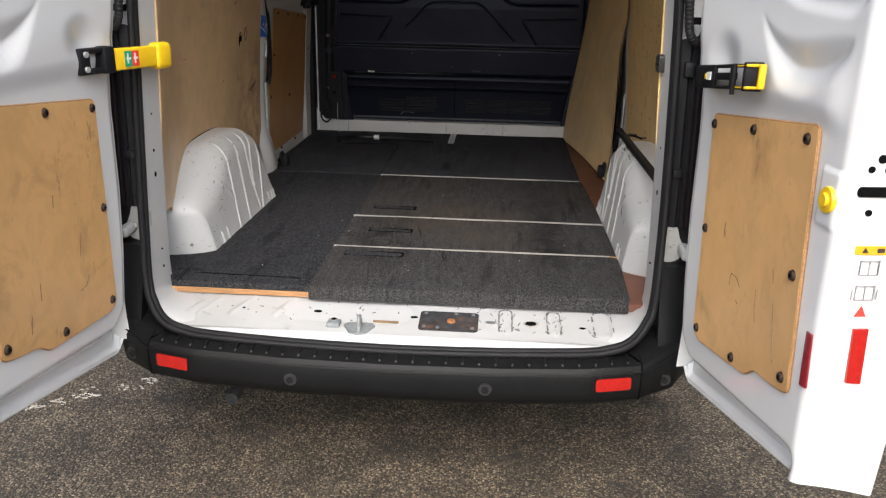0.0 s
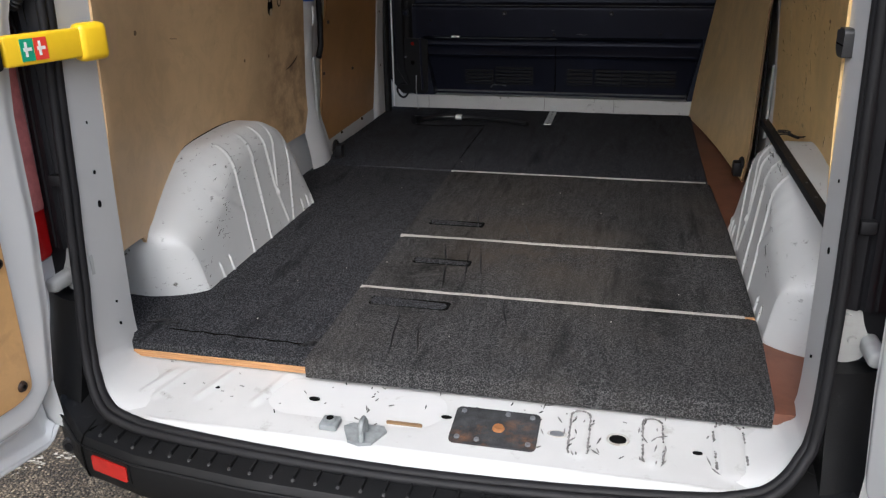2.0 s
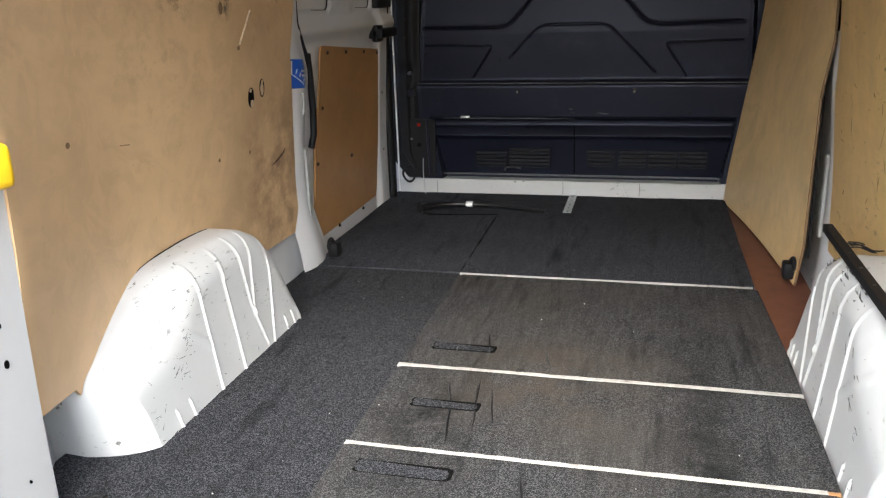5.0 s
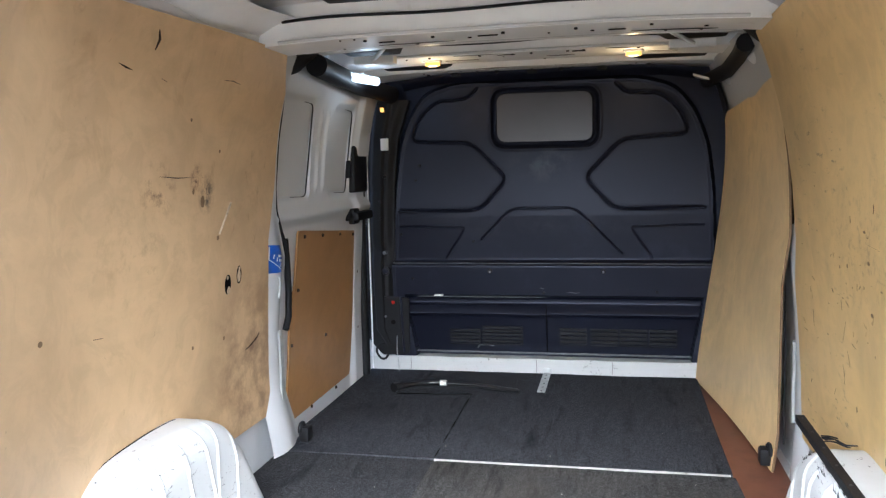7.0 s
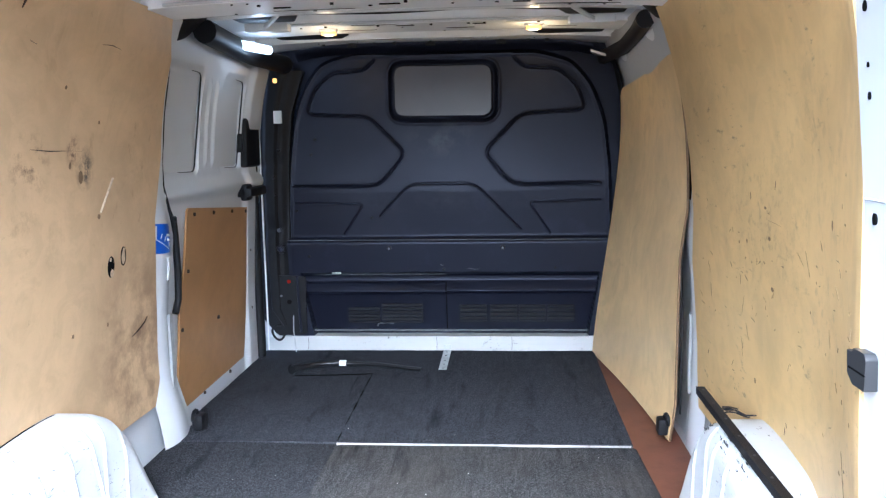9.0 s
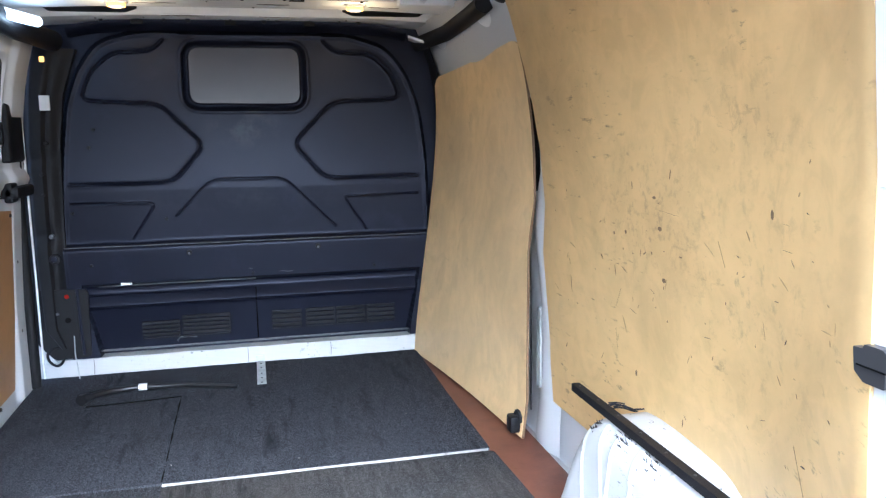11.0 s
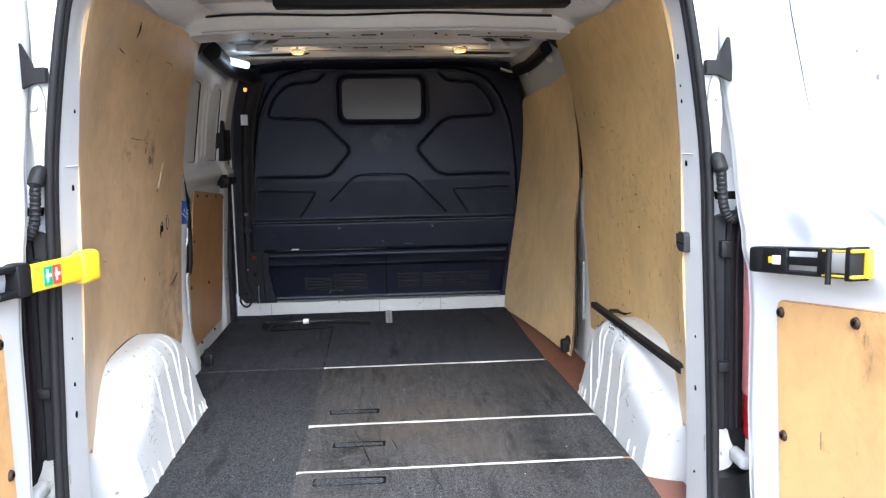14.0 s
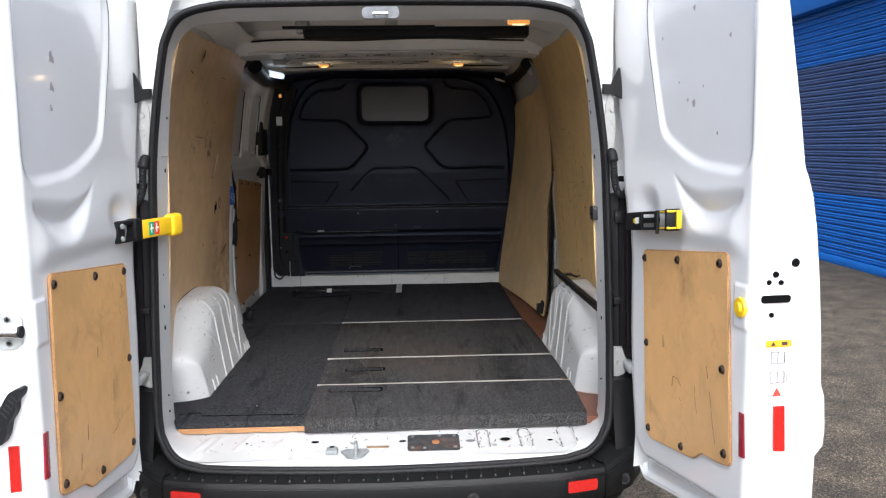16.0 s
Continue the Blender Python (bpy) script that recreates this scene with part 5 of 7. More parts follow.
for x, z in ((-0.262, 1.067), (0.262, 1.068)):
    bm = bmesh.new()
    cyl(bm, (x, BY - 0.045, z), (x, BY - 0.020, z), 0.011, None, 14, 0.002)
    b_ = part("bolt", bm, BLACKP, bulk)
    bm = bmesh.new()
    cyl(bm, (x, BY - 0.048, z - 0.002), (x, BY - 0.044, z - 0.002), 0.0055, None, 10)
    part("bolt_head", bm, DULLEDGE, b_)
for x, z in ((-0.345, 1.205), (-0.70, 1.24), (-0.62, 1.50), (-0.60, 1.57), (-0.012, 0.965), (0.50, 0.972), (-0.64, 1.03)):
    bm = bmesh.new()
    y = BY - 0.030 if z < 1.10 else BY - 0.002
    cyl(bm, (x, y - 0.006, z), (x, y + 0.02, z), 0.0065, None, 10)
    part("rivet", bm, BLACKP, bulk)
# rubbed marks on the ledge band
for x, z, w, k in ((-0.60, 1.035, 0.035, 0.003), (0.125, 0.966, 0.060, 0.004), (0.37, 1.035, 0.050, 0.004), (-0.02, 0.985, 0.018, 0.003)):
    bm = bmesh.new()
    tube(bm, [(x + w * (t - 0.5), BY - 0.0225, z + 0.002 * math.sin(7 * t)) for t in np.linspace(0, 1, 7)], lambda t: 0.0006 + k * 0.4 * math.sin(math.pi * t), 5)
    part("rub_mark", bm, DULLEDGE, bulk)
bm = bmesh.new()
box(bm, (-0.535, BY - 0.034, 0.945), (-0.492, BY - 0.020, 0.954), 0.002)
part("clip", bm, LABELW, bulk)
bm = bmesh.new()
box(bm, (-0.62, BY - 0.026, 0.9405), (0.0, BY - 0.016, 0.9440), 0.001)
part("strip", bm, DULLEDGE, bulk)
bm = bmesh.new()
tube(bm, [(x, BY + 0.012, 0.668) for x in np.linspace(-0.66, 0.66, 20)], 0.0045, 6)
part("foot_flange", bm, DULLEDGE, bulk)
# louvred vents: slats over a dark well
for x0, x1, zs_, mt in ((0.062, 0.180, (0.718, 0.737, 0.757, 0.777), BULK), (0.205, 0.322, (0.718, 0.737, 0.757, 0.777), BULK), (0.338, 0.455, (0.718, 0.737, 0.757, 0.777), BULK), (0.472, 0.588, (0.718, 0.737, 0.757, 0.777), BULK),
                        (-0.465, -0.325, (0.716, 0.733, 0.750, 0.767), BULK), (-0.305, -0.120, (0.716, 0.733, 0.750, 0.767, 0.784), BULK)):
    bm = bmesh.new()
    yv = BY + (0.022 if x0 > 0 else 0.012)
    prism(bm, [(x0 - 0.004, zs_[0] - 0.010), (x1 + 0.004, zs_[0] - 0.010), (x1 + 0.004, zs_[-1] + 0.012), (x0 - 0.004, zs_[-1] + 0.012)], lambda a, b, d: (a, yv - d, b), 0.010)
    vent = part("vent", bm, BLACKP, bulk, "black louvred vent")
    for z in zs_:
        bm = bmesh.new()
        prism(bm, [(0.0, -0.005), (0.010, 0.000), (0.011, 0.004), (0.0, 0.001)], lambda a, b, d: (x0 + d, yv - 0.0095 - a, z + b), x1 - x0)
        part("vent_slat", bm, mt, vent)
# thin black tube that draws the shadow line down the middle
bm = bmesh.new()
tube(bm, [(-0.004, BY + 0.006, 0.90), (-0.004, BY - 0.012, 0.855), (-0.004, BY + 0.014, 0.845), (-0.004, BY + 0.044, 0.665)], 0.0028, 6)
part("centre_shadow_line", bm, HOLE, bulk)
bm = bmesh.new()
tube(bm, [(-0.335, BY + 0.016, 0.688), (-0.325, BY + 0.008, 0.703), (-0.285, BY + 0.008, 0.706), (-0.255, BY + 0.012, 0.700)], 0.004, 8)
part("vent_catch", bm, DULLEDGE, bulk)
# rounded top rail with clips
bm = bmesh.new()
sheet(bm, lambda u, v: (lerp(-0.66, 0.66, u), BY - 0.012 - 0.05 * math.sin(math.pi * 0.5 * v), lerp(1.950, 1.990, v) - 0.03 * abs(2 * u - 1) ** 6), 30, 5)
part("top_trim", bm, BULK, bulk)
for k, x in enumerate((-0.53, -0.40, -0.30, -0.21, -0.05, 0.08, 0.13, 0.26, 0.38, 0.46)):
    bm = bmesh.new()
    cyl(bm, (x, BY - 0.068, 1.987), (x, BY - 0.05, 1.987), 0.010 if k % 2 else 0.006, None, 12)
    if k % 3 == 1:
        box(bm, (x - 0.022, BY - 0.064, 1.970), (x + 0.022, BY - 0.050, 1.990), 0.003)
    part("bolt", bm, BLACKP, bulk)
bm = bmesh.new()
sheet(bm, lambda u, v: (lerp(-0.878, 0.72, u), BY - 0.032 + 0.006 * v, lerp(0.56, 0.648, v) + 0.0012 * math.sin(40 * u)), 40, 3, lambda u, v: (lerp(-0.878, 0.72, u), BY + 0.04, lerp(0.56, 0.648, v)))
kick = part("kick_sill", bm, SCUFFED, van, "white painted cross sill under the bulkhead")
bm = bmesh.new()
prism(bm, [(-0.878, 0.645), (-0.795, 0.645), (-0.872, 0.738)], lambda a, b, d: (a, BY - 0.026 - d, b), 0.008)
part("gusset", bm, WHITE, kick)
for x in (-0.66, -0.05, 0.30):
    bm = bmesh.new()
    tube(bm, [(x, BY - 0.0335, 0.585), (x + 0.002, BY - 0.0325, 0.615), (x, BY - 0.031, 0.645)], 0.0014, 5)
    part("seam", bm, DIRT, kick)
# black moulded column on the door side
bm = bmesh.new()


def column(u, v, back=None):
    z = lerp(0.70, 1.88, v)
    x0, x1 = table(z, [0.70, 0.78, 1.1, 1.5, 1.88], [-0.80, -0.885, -0.900, -0.900, -0.890]), table(z, [0.70, 1.1, 1.5, 1.70, 1.88], [-0.735, -0.735, -0.722, -0.700, -0.640])
    if back is not None:
        return (lerp(x0, x1, u), BY + 0.03, z)
    ridge = 0.020 * smooth01(min(u, 1 - u) / 0.22) + 0.012 * smooth01((u - 0.34) / 0.08) * smooth01((0.72 - u) / 0.08)
    notch = 0.012 * smooth01((0.04 - abs(z - 1.16)) / 0.02) + 0.010 * smooth01((0.03 - abs(z - 1.46)) / 0.02)
    return (lerp(x0, x1, u), BY - 0.008 - ridge + notch * smooth01(min(u, 1 - u) / 0.3), z)


sheet(bm, column, 28, 60, lambda u, v: column(u, v, 1))
col = part("side_column", bm, BLACKP, bulk, "dark moulded side column")
bm = bmesh.new()
box(bm, (-0.775, BY - 0.050, 1.645), (-0.738, BY - 0.038, 1.702), 0.002)
part("tag", bm, LABELW, col, "white paper tag")
for x, z, r, mt in ((-0.770, 1.066, 0.021, BLACKP), (-0.770, 1.066, 0.012, BULK), (-0.775, 1.155, 0.009, DULLEDGE), (-0.790, 1.32, 0.006, BLACKP), (-0.79, 1.40, 0.007, BLACKP), (-0.765, 1.52, 0.008, BLACKP)):
    bm = bmesh.new()
    cyl(bm, (x, BY - 0.045 - (0.006 if r == 0.012 else 0), z), (x, BY - 0.02, z), r, None, 16, 0.002)
    part("bolt", bm, mt, col)
# pressed corner bracket below the column
bm = bmesh.new()
prism(bm, soften([(-0.868, 0.730), (-0.868, 0.945), (-0.66, 0.935), (-0.665, 0.66), (-0.80, 0.652)], 0.015, True)[:-1], lambda a, b, d: (a, BY - 0.022 - d, b), 0.012)
bra = part("corner_bracket", bm, BLACKP, bulk, "dark pressed corner bracket")
for x, z, r, mt in ((-0.740, 0.912, 0.009, RED), (-0.742, 0.815, 0.011, HOLE), (-0.78, 0.843, 0.006, DULLEDGE), (-0.78, 0.738, 0.006, DULLEDGE)):
    bm = bmesh.new()
    cyl(bm, (x, BY - 0.0365, z), (x, BY - 0.03, z), r, None, 14)
    part("bracket_hole", bm, mt, bra)
bm = bmesh.new()
tube(bm, [(-0.70, BY - 0.037, 0.94), (-0.695, BY - 0.040, 0.80), (-0.69, BY - 0.038, 0.67)], 0.006, 8)
part("bracket_rib", bm, BULK, bra)
bm = bmesh.new()
tube(bm, [(-0.795 + 0.030 * math.cos(a), BY - 0.052 + 0.008 * math.sin(2 * a), 0.672 + 0.036 * math.sin(a)) for a in np.linspace(1.2, 6.0, 24)], 0.0055, 8)
part("cable_loop", bm, RUBBER, van, "black cable loop")
bm = bmesh.new()
tube(bm, [(-0.722, BY - 0.045, 0.752), (-0.722, BY - 0.055, 0.68), (-0.716, BY - 0.060, 0.62), (-0.708, BY - 0.075, 0.582)], 0.0024, 6)
part("wire", bm, STEEL, van)
# dark body side behind the bulkhead's far edge
bm = bmesh.new()
sheet(bm, lambda u, v: (table(lerp(0.60, 1.95, v), [0.6, 1.1, 1.5, 1.8, 1.95], [0.86, 0.852, 0.825, 0.782, 0.735]), lerp(2.62, 2.75, u), lerp(0.60, 1.95, v)), 4, 20)
part("side_return", bm, BLACKP, bulk)

# ---- bumper ----


def bump_plan(x):
    return table(abs(x), [0, 0.3, 0.55, 0.70, 0.80, 0.86, 0.895], [-0.312, -0.303, -0.278, -0.238, -0.165, -0.06, 0.09])


def bx(u):
    return math.copysign(0.895 * abs(u) ** 0.9, u) if abs(u) > 1e-6 else 0.0


BPROF = [(0.105, 0.488), (0.100, 0.492), (0.02, 0.484), (0.008, 0.481), (0.0, 0.470), (-0.004, 0.455), (-0.002, 0.41), (0.004, 0.385), (0.02, 0.372), (0.05, 0.352), (0.08, 0.335), (0.14, 0.33)]
bm = bmesh.new()
NB = 120
rings = []
for i in range(NB + 1):
    x = bx(lerp(-1, 1, i / NB))
    e = 0.004
    y0 = bump_plan(x)
    tx, ty = 2 * e, bump_plan(x + e) - bump_plan(x - e)
    if abs(x) > 0.885:
        tx, ty = 0.0, math.copysign(1, x)
    l = math.hypot(tx, ty)
    nxx, nyy = -ty / l, tx / l
    lift = 0.035 * smooth01((abs(x) - 0.68) / 0.15)
    rings.append([bm.verts.new((x + nxx * a, y0 + nyy * a, z + lift * smooth01((z - 0.40) / 0.08))) for a, z in BPROF])
for a, b in zip(rings, rings[1:]):
    for k in range(len(BPROF) - 1):
        bm.faces.new((a[k], a[k + 1], b[k + 1], b[k]))
bumper = part("bumper", bm, BUMPERP, van, "grained black plastic rear bumper with step")
for k in range(30):
    x = lerp(-0.655, 0.655, k / 29)
    y = bump_plan(x)
    bm = bmesh.new()
    box(bm, (x - 0.0025, y + 0.026, 0.4835), (x + 0.0025, y + 0.098, 0.4935), 0.0015)
    part("tread_rib", bm, BUMPERP, bumper)
    bm = bmesh.new()
    cyl(bm, (x, y + 0.022, 0.481), (x, y + 0.022, 0.4872), 0.0045, 0.003, 10)
    part("tread_stud", bm, STUD, bumper)
for s in (-1, 1):
    bm = bmesh.new()
    x0, x1 = s * 0.565, s * 0.665
    prism(bm, [(a + s * 0.615, b + 0.437) for a, b in rounded(0.098, 0.036, 0.006)], lambda a, b, d: (a, bump_plan(a) - 0.001 - d, b), 0.008)
    part("reflector", bm, RED, bumper, "red rectangular reflector")
    bm = bmesh.new()
    prism(bm, [(a + s * 0.615, b + 0.437) for a, b in rounded(0.112, 0.050, 0.008)], lambda a, b, d: (a, bump_plan(a) - d, b), 0.0055)
    part("reflector_rim", bm, BUMPERP, bumper)
for x in (-0.267, 0.267, -0.76, 0.765):
    y = bump_plan(x)
    bm = bmesh.new()
    cyl(bm, (x, y + 0.01, 0.424), (x, y - 0.009, 0.424), 0.020, 0.017, 24)
    s = part("parking_sensor", bm, SENSOR, bumper, "round parking sensor")
    bm = bmesh.new()
    cyl(bm, (x, y, 0.424), (x, y - 0.0115, 0.424), 0.011, 0.010, 20)
    part("sensor_face", bm, BLACKP, s)
for s in (-1, 1):
    bm = bmesh.new()
    sheet(bm, lambda u, v: (s * lerp(0.745, 0.90, u), lerp(-0.135, -0.04, u ** 2) + 0.03 * smooth01(v) - 0.03 * (1 - v) ** 2, lerp(0.485, 0.725, v)), 10, 12,
          lambda u, v: (s * lerp(0.745, 0.90, u), -0.03 + 0.03 * u, lerp(0.485, 0.725, v)))
    part("corner_upstand", bm, BUMPERP, bumper, "black plastic bumper corner")

for s in (-1, 1):
    bm = bmesh.new()
    tube(bm, [(s * 0.692, bump_plan(0.692) + a * 0.97, z + 0.0012) for a, z in ((0.10, 0.494), (0.05, 0.489), (0.01, 0.483), (-0.002, 0.472), (-0.0055, 0.455), (-0.004, 0.41), (0.002, 0.385), (0.02, 0.371))], 0.0022, 6)
    part("panel_gap", bm, HOLE, bumper)
bm = bmesh.new()
tube(bm, [(x, bump_plan(x) - 0.0035, 0.466 + 0.034 * smooth01((abs(x) - 0.68) / 0.15)) for x in np.linspace(-0.80, 0.80, 70)], 0.003, 6)
part("lip_line", bm, BUMPERP, bumper)

# sill fittings
bm = bmesh.new()
prism(bm, rounded(0.172, 0.108, 0.012), lambda a, b, d: (0.153 + a, -0.098 + b, sill_z(-0.098 + b) + d), 0.004)
pad = part("rust_plate", bm, RUST, sill, "rusty worn striker plate")
for a, b in ((-0.07, 0.04), (0.07, 0.04), (-0.07, -0.04), (0.07, -0.04), (0.02, 0.042), (-0.03, -0.042)):
    bm = bmesh.new()
    cyl(bm, (0.153 + a, -0.098 + b, sill_z(-0.098 + b) + 0.003), (0.153 + a, -0.098 + b, sill_z(-0.098 + b) + 0.0075), 0.006, 0.005, 10)
    part("rivet", bm, DULLEDGE, pad)
bm = bmesh.new()
cyl(bm, (0.16, -0.10, sill_z(-0.1) + 0.003), (0.16, -0.10, sill_z(-0.1) + 0.009), 0.013, 0.010, 20)
part("rust_bolt", bm, RUSTBOLT, pad)
bm = bmesh.new()
prism(bm, [(-0.055, 0.02), (-0.035, 0.035), (0.045, 0.035), (0.055, 0.02), (0.03, -0.028), (0.0, -0.036), (-0.03, -0.028)], lambda a, b, d: (-0.102 + a * 0.82, -0.165 + b * 0.82, sill_z(-0.165 + b) + d), 0.006)
strk = part("striker", bm, STRIKER, sill, "galvanised lock striker with loop")
bm = bmesh.new()
tube(bm, [(-0.098, -0.185, 0.512), (-0.098, -0.186, 0.548), (-0.098, -0.178, 0.560), (-0.098, -0.164, 0.560), (-0.098, -0.155, 0.548), (-0.098, -0.154, 0.512)], 0.0055, 10)
part("loop", bm, STRIKER, strk)
bm = bmesh.new()
box(bm, (-0.195, -0.165, sill_z(-0.15)), (-0.158, -0.128, sill_z(-0.15) + 0.014), 0.003)
cyl(bm, (-0.176, -0.147, sill_z(-0.15) + 0.008), (-0.176, -0.147, sill_z(-0.15) + 0.020), 0.013, 0.011, 16)
part("buffer", bm, STRIKER, sill, "square bolt-on striker buffer")
bm = bmesh.new()
cyl(bm, (-0.176, -0.147, sill_z(-0.15) + 0.019), (-0.176, -0.147, sill_z(-0.15) + 0.0212), 0.0075, None, 14)
part("buffer_core", bm, HOLE, sill)
bm = bmesh.new()
prism(bm, rounded(0.075, 0.007, 0.003), lambda a, b, d: (-0.03 + a, -0.115 + b, sill_z(-0.115 + b) - 0.002 + d), 0.0046)
part("rust_slot", bm, FAINT, sill)
for x, y, rx, ry, mt in ((0.392, -0.088, 0.0165, 0.012, HOLE), (0.275, -0.092, 0.0145, 0.0075, DULLEDGE), (0.05, -0.08, 0.011, 0.004, HOLE), (-0.24, -0.07, 0.012, 0.005, HOLE), (0.54, -0.10, 0.009, 0.004, HOLE), (-0.47, -0.07, 0.010, 0.004, HOLE)):
    bm = bmesh.new()
    prism(bm, [(rx * math.cos(a), ry * math.sin(a)) for a in [2 * math.pi * k / 18 for k in range(18)]], lambda a, b, d: (x + a, y + b, sill_z(y + b) + d - 0.001), 0.0034)
    part("hole", bm, mt, sill)
    if rx > 0.013:
        bm = bmesh.new()
        tube(bm, [(x + rx * 1.25 * math.cos(a), y + ry * 1.30 * math.sin(a), sill_z(y + ry * math.sin(a)) + 0.001) for a in [2 * math.pi * k / 18 for k in range(18)]], 0.0022 if rx > 0.015 else 0.0014, 6, True)
        part("hole_rim", bm, JOINT, sill)

rd = random.Random(17)
RIBTOP = 0.004
for cx, w in ((0.318, 0.017), (0.458, 0.017), (0.600, 0.026)):
    raw = [(cx + a, -0.085 + b) for a, b in rounded(2 * w + 0.004, 0.10 + 2 * w, w, 8)]
    o = []
    for k in range(len(raw)):
        p, q = raw[k], raw[(k + 1) % len(raw)]
        m = max(1, int(math.hypot(q[0] - p[0], q[1] - p[1]) / 0.012))
        o += [(lerp(p[0], q[0], t / m), lerp(p[1], q[1], t / m)) for t in range(m)]
    n_o = len(o)
    for k in range(n_o):
        if rd.random() < (0.85 if cx < 0.55 else 0.55) and o[k][1] > -0.142:
            bm = bmesh.new()
            p, q = o[k], o[(k + 1) % n_o]
            wk = rd.uniform(0.0010, 0.0024)
            tube(bm, [(lerp(p[0], q[0], t / 5) + rd.uniform(-0.001, 0.001), lerp(p[1], q[1], t / 5), sill_z(lerp(p[1], q[1], t / 5)) + RIBTOP) for t in range(6)], lambda t: wk + 0.0008 * math.sin(9 * t), 5)
            part("scuff_mark", bm, DIRT, sill)
for k in range(44):
    x, y = rd.uniform(-0.62, 0.64), rd.uniform(-0.16, 0.03)
    a0, L = rd.uniform(0, 3.1), rd.uniform(0.001, 0.006)
    bm = bmesh.new()
    tube(bm, [(x + L * math.cos(a0) * t, y + L * math.sin(a0) * t, sill_z(y + L * math.sin(a0) * t) + 0.0005) for t in (-1, 0, 1)], 0.0012, 5)
    part("scuff_mark", bm, DIRT if k % 4 else HOLE, sill)

for k in range(80):
    cx = rd.choice((0.30, 0.336, 0.44, 0.476, 0.575, 0.625, -0.12, 0.24))
    x, y = cx + rd.gauss(0, 0.012), rd.uniform(-0.15, 0.01)
    a0, L = rd.gauss(1.5, 0.5), rd.uniform(0.002, 0.012)
    bm = bmesh.new()
    tube(bm, [(x + L * math.cos(a0) * t, y + L * math.sin(a0) * t, sill_z(y + L * math.sin(a0) * t) + (0.0065 if abs(cx - 0.32) < 0.03 or abs(cx - 0.465) < 0.03 else 0.001)) for t in (-1, -0.3, 0.4, 1)], lambda t: 0.0004 + 0.0013 * math.sin(math.pi * t), 5)
    part("scuff_mark", bm, DIRT if k % 3 else DARKSCUFF, sill)

# post holes in the door aperture
for s, spots in ((-1, ((0.912, 0.010), (0.983, 0.006), (1.43, 0.009), (1.09, 0.004), (0.68, 0.004), (0.625, 0.005), (1.60, 0.006))), (1, ((1.456, 0.009), (1.602, 0.006), (1.638, 0.004), (1.705, 0.008), (0.912, 0.008), (0.70, 0.004), (1.04, 0.004)))):
    for z, r in spots:
        zs_, hs = [h[1] for h in HALF if h[1] > 0.55], [h[0] for h in HALF if h[1] > 0.55]
        zi_, hi_ = [h[1] for h in HALF_IN if h[1] > 0.55], [h[0] for h in HALF_IN if h[1] > 0.55]
        y_ = 0.030 if z > 1.2 else 0.0
        fj = (y_ - seal_y(0.7, z)) / (0.056 - seal_y(0.7, z))
        w = lerp(table(z, zs_, hs), table(z, zi_, hi_), fj ** 0.7)
        bm = bmesh.new()
        prism(bm, [(r * 0.50 * math.cos(a), r * 0.80 * math.sin(a)) for a in [2 * math.pi * k / 14 for k in range(14)]], lambda a, b, d: (s * (w + 0.002 - d), y_ + a, z + b), 0.0035)
        part("post_hole", bm, HOLE, van)
for s in (-1, 1):
    bm = bmesh.new()
    z, seam = 1.478, []
    for y_ in np.linspace(-0.005, 0.050, 8):
        fj = (y_ - seal_y(0.7, z)) / (0.056 - seal_y(0.7, z))
        w = lerp(table(z, [h[1] for h in HALF if h[1] > 0.55], [h[0] for h in HALF if h[1] > 0.55]), table(z, [h[1] for h in HALF_IN if h[1] > 0.55], [h[0] for h in HALF_IN if h[1] > 0.55]), fj ** 0.7)
        seam.append((s * (w + 0.0008), y_, z + 0.02 * y_))
    tube(bm, seam, 0.0020, 6)
    part("post_seam", bm, FRAMEW, van)
bm = bmesh.new()
prism(bm, soften([(0.024, 1.243), (0.058, 1.243), (0.074, 1.254), (0.078, 1.284), (0.062, 1.284), (0.060, 1.290), (0.030, 1.290), (0.024, 1.284)], 0.003, True)[:-1], lambda a, b, d: (0.748 - d, a, b), 0.044)
latch_block = part("latch_block", bm, SENSOR, van, "grey plastic stop block on the post")
bm = bmesh.new()
box(bm, (0.7028, 0.024, 1.262), (0.7048, 0.070, 1.264), 0.0)
part("block_seam", bm, HOLE, latch_block)

# ---- rear doors ----
DOORS = {1: (Vector((0.782, -0.12, 0)), Vector((0.1167, -0.9932, 0)), Vector((-0.9932, -0.1167, 0)), 0.757),
         -1: (Vector((-0.764, -0.12, 0)), Vector((0.020, -0.9998, 0)), Vector((0.9998, 0.020, 0)), 0.757)}
ROLL = 0.032


def D3(side, u, n, z):
    h, d, nn, _ = DOORS[side]
    p = h + d * u + nn * n
    return (p.x, p.y, z)


def edge_roll(u, W):
    """How far the panel has rolled back towards the lock edge."""
    x = min(max(u - (W - ROLL), 0.0), ROLL * 0.999)
    return math.sqrt(ROLL * ROLL - x * x) - ROLL


def hinge_line(z):
    """The raked hinge edge of the door."""
    return table(z, [0.43, 0.58, 0.73, 0.91, 1.13, 1.31, 1.43, 1.55, 1.69, 1.78, 1.96], [0.060, 0.075, 0.045, 0.028, 0.025, 0.0, -0.047, -0.086, -0.136, -0.155, -0.180])


def door_foot(u):
    """Height of the door's lower hem, which rises towards the lock edge."""
    return 0.424 + 0.185 * (u - 0.05) + 0.035 * smooth01((0.10 - u) / 0.05)


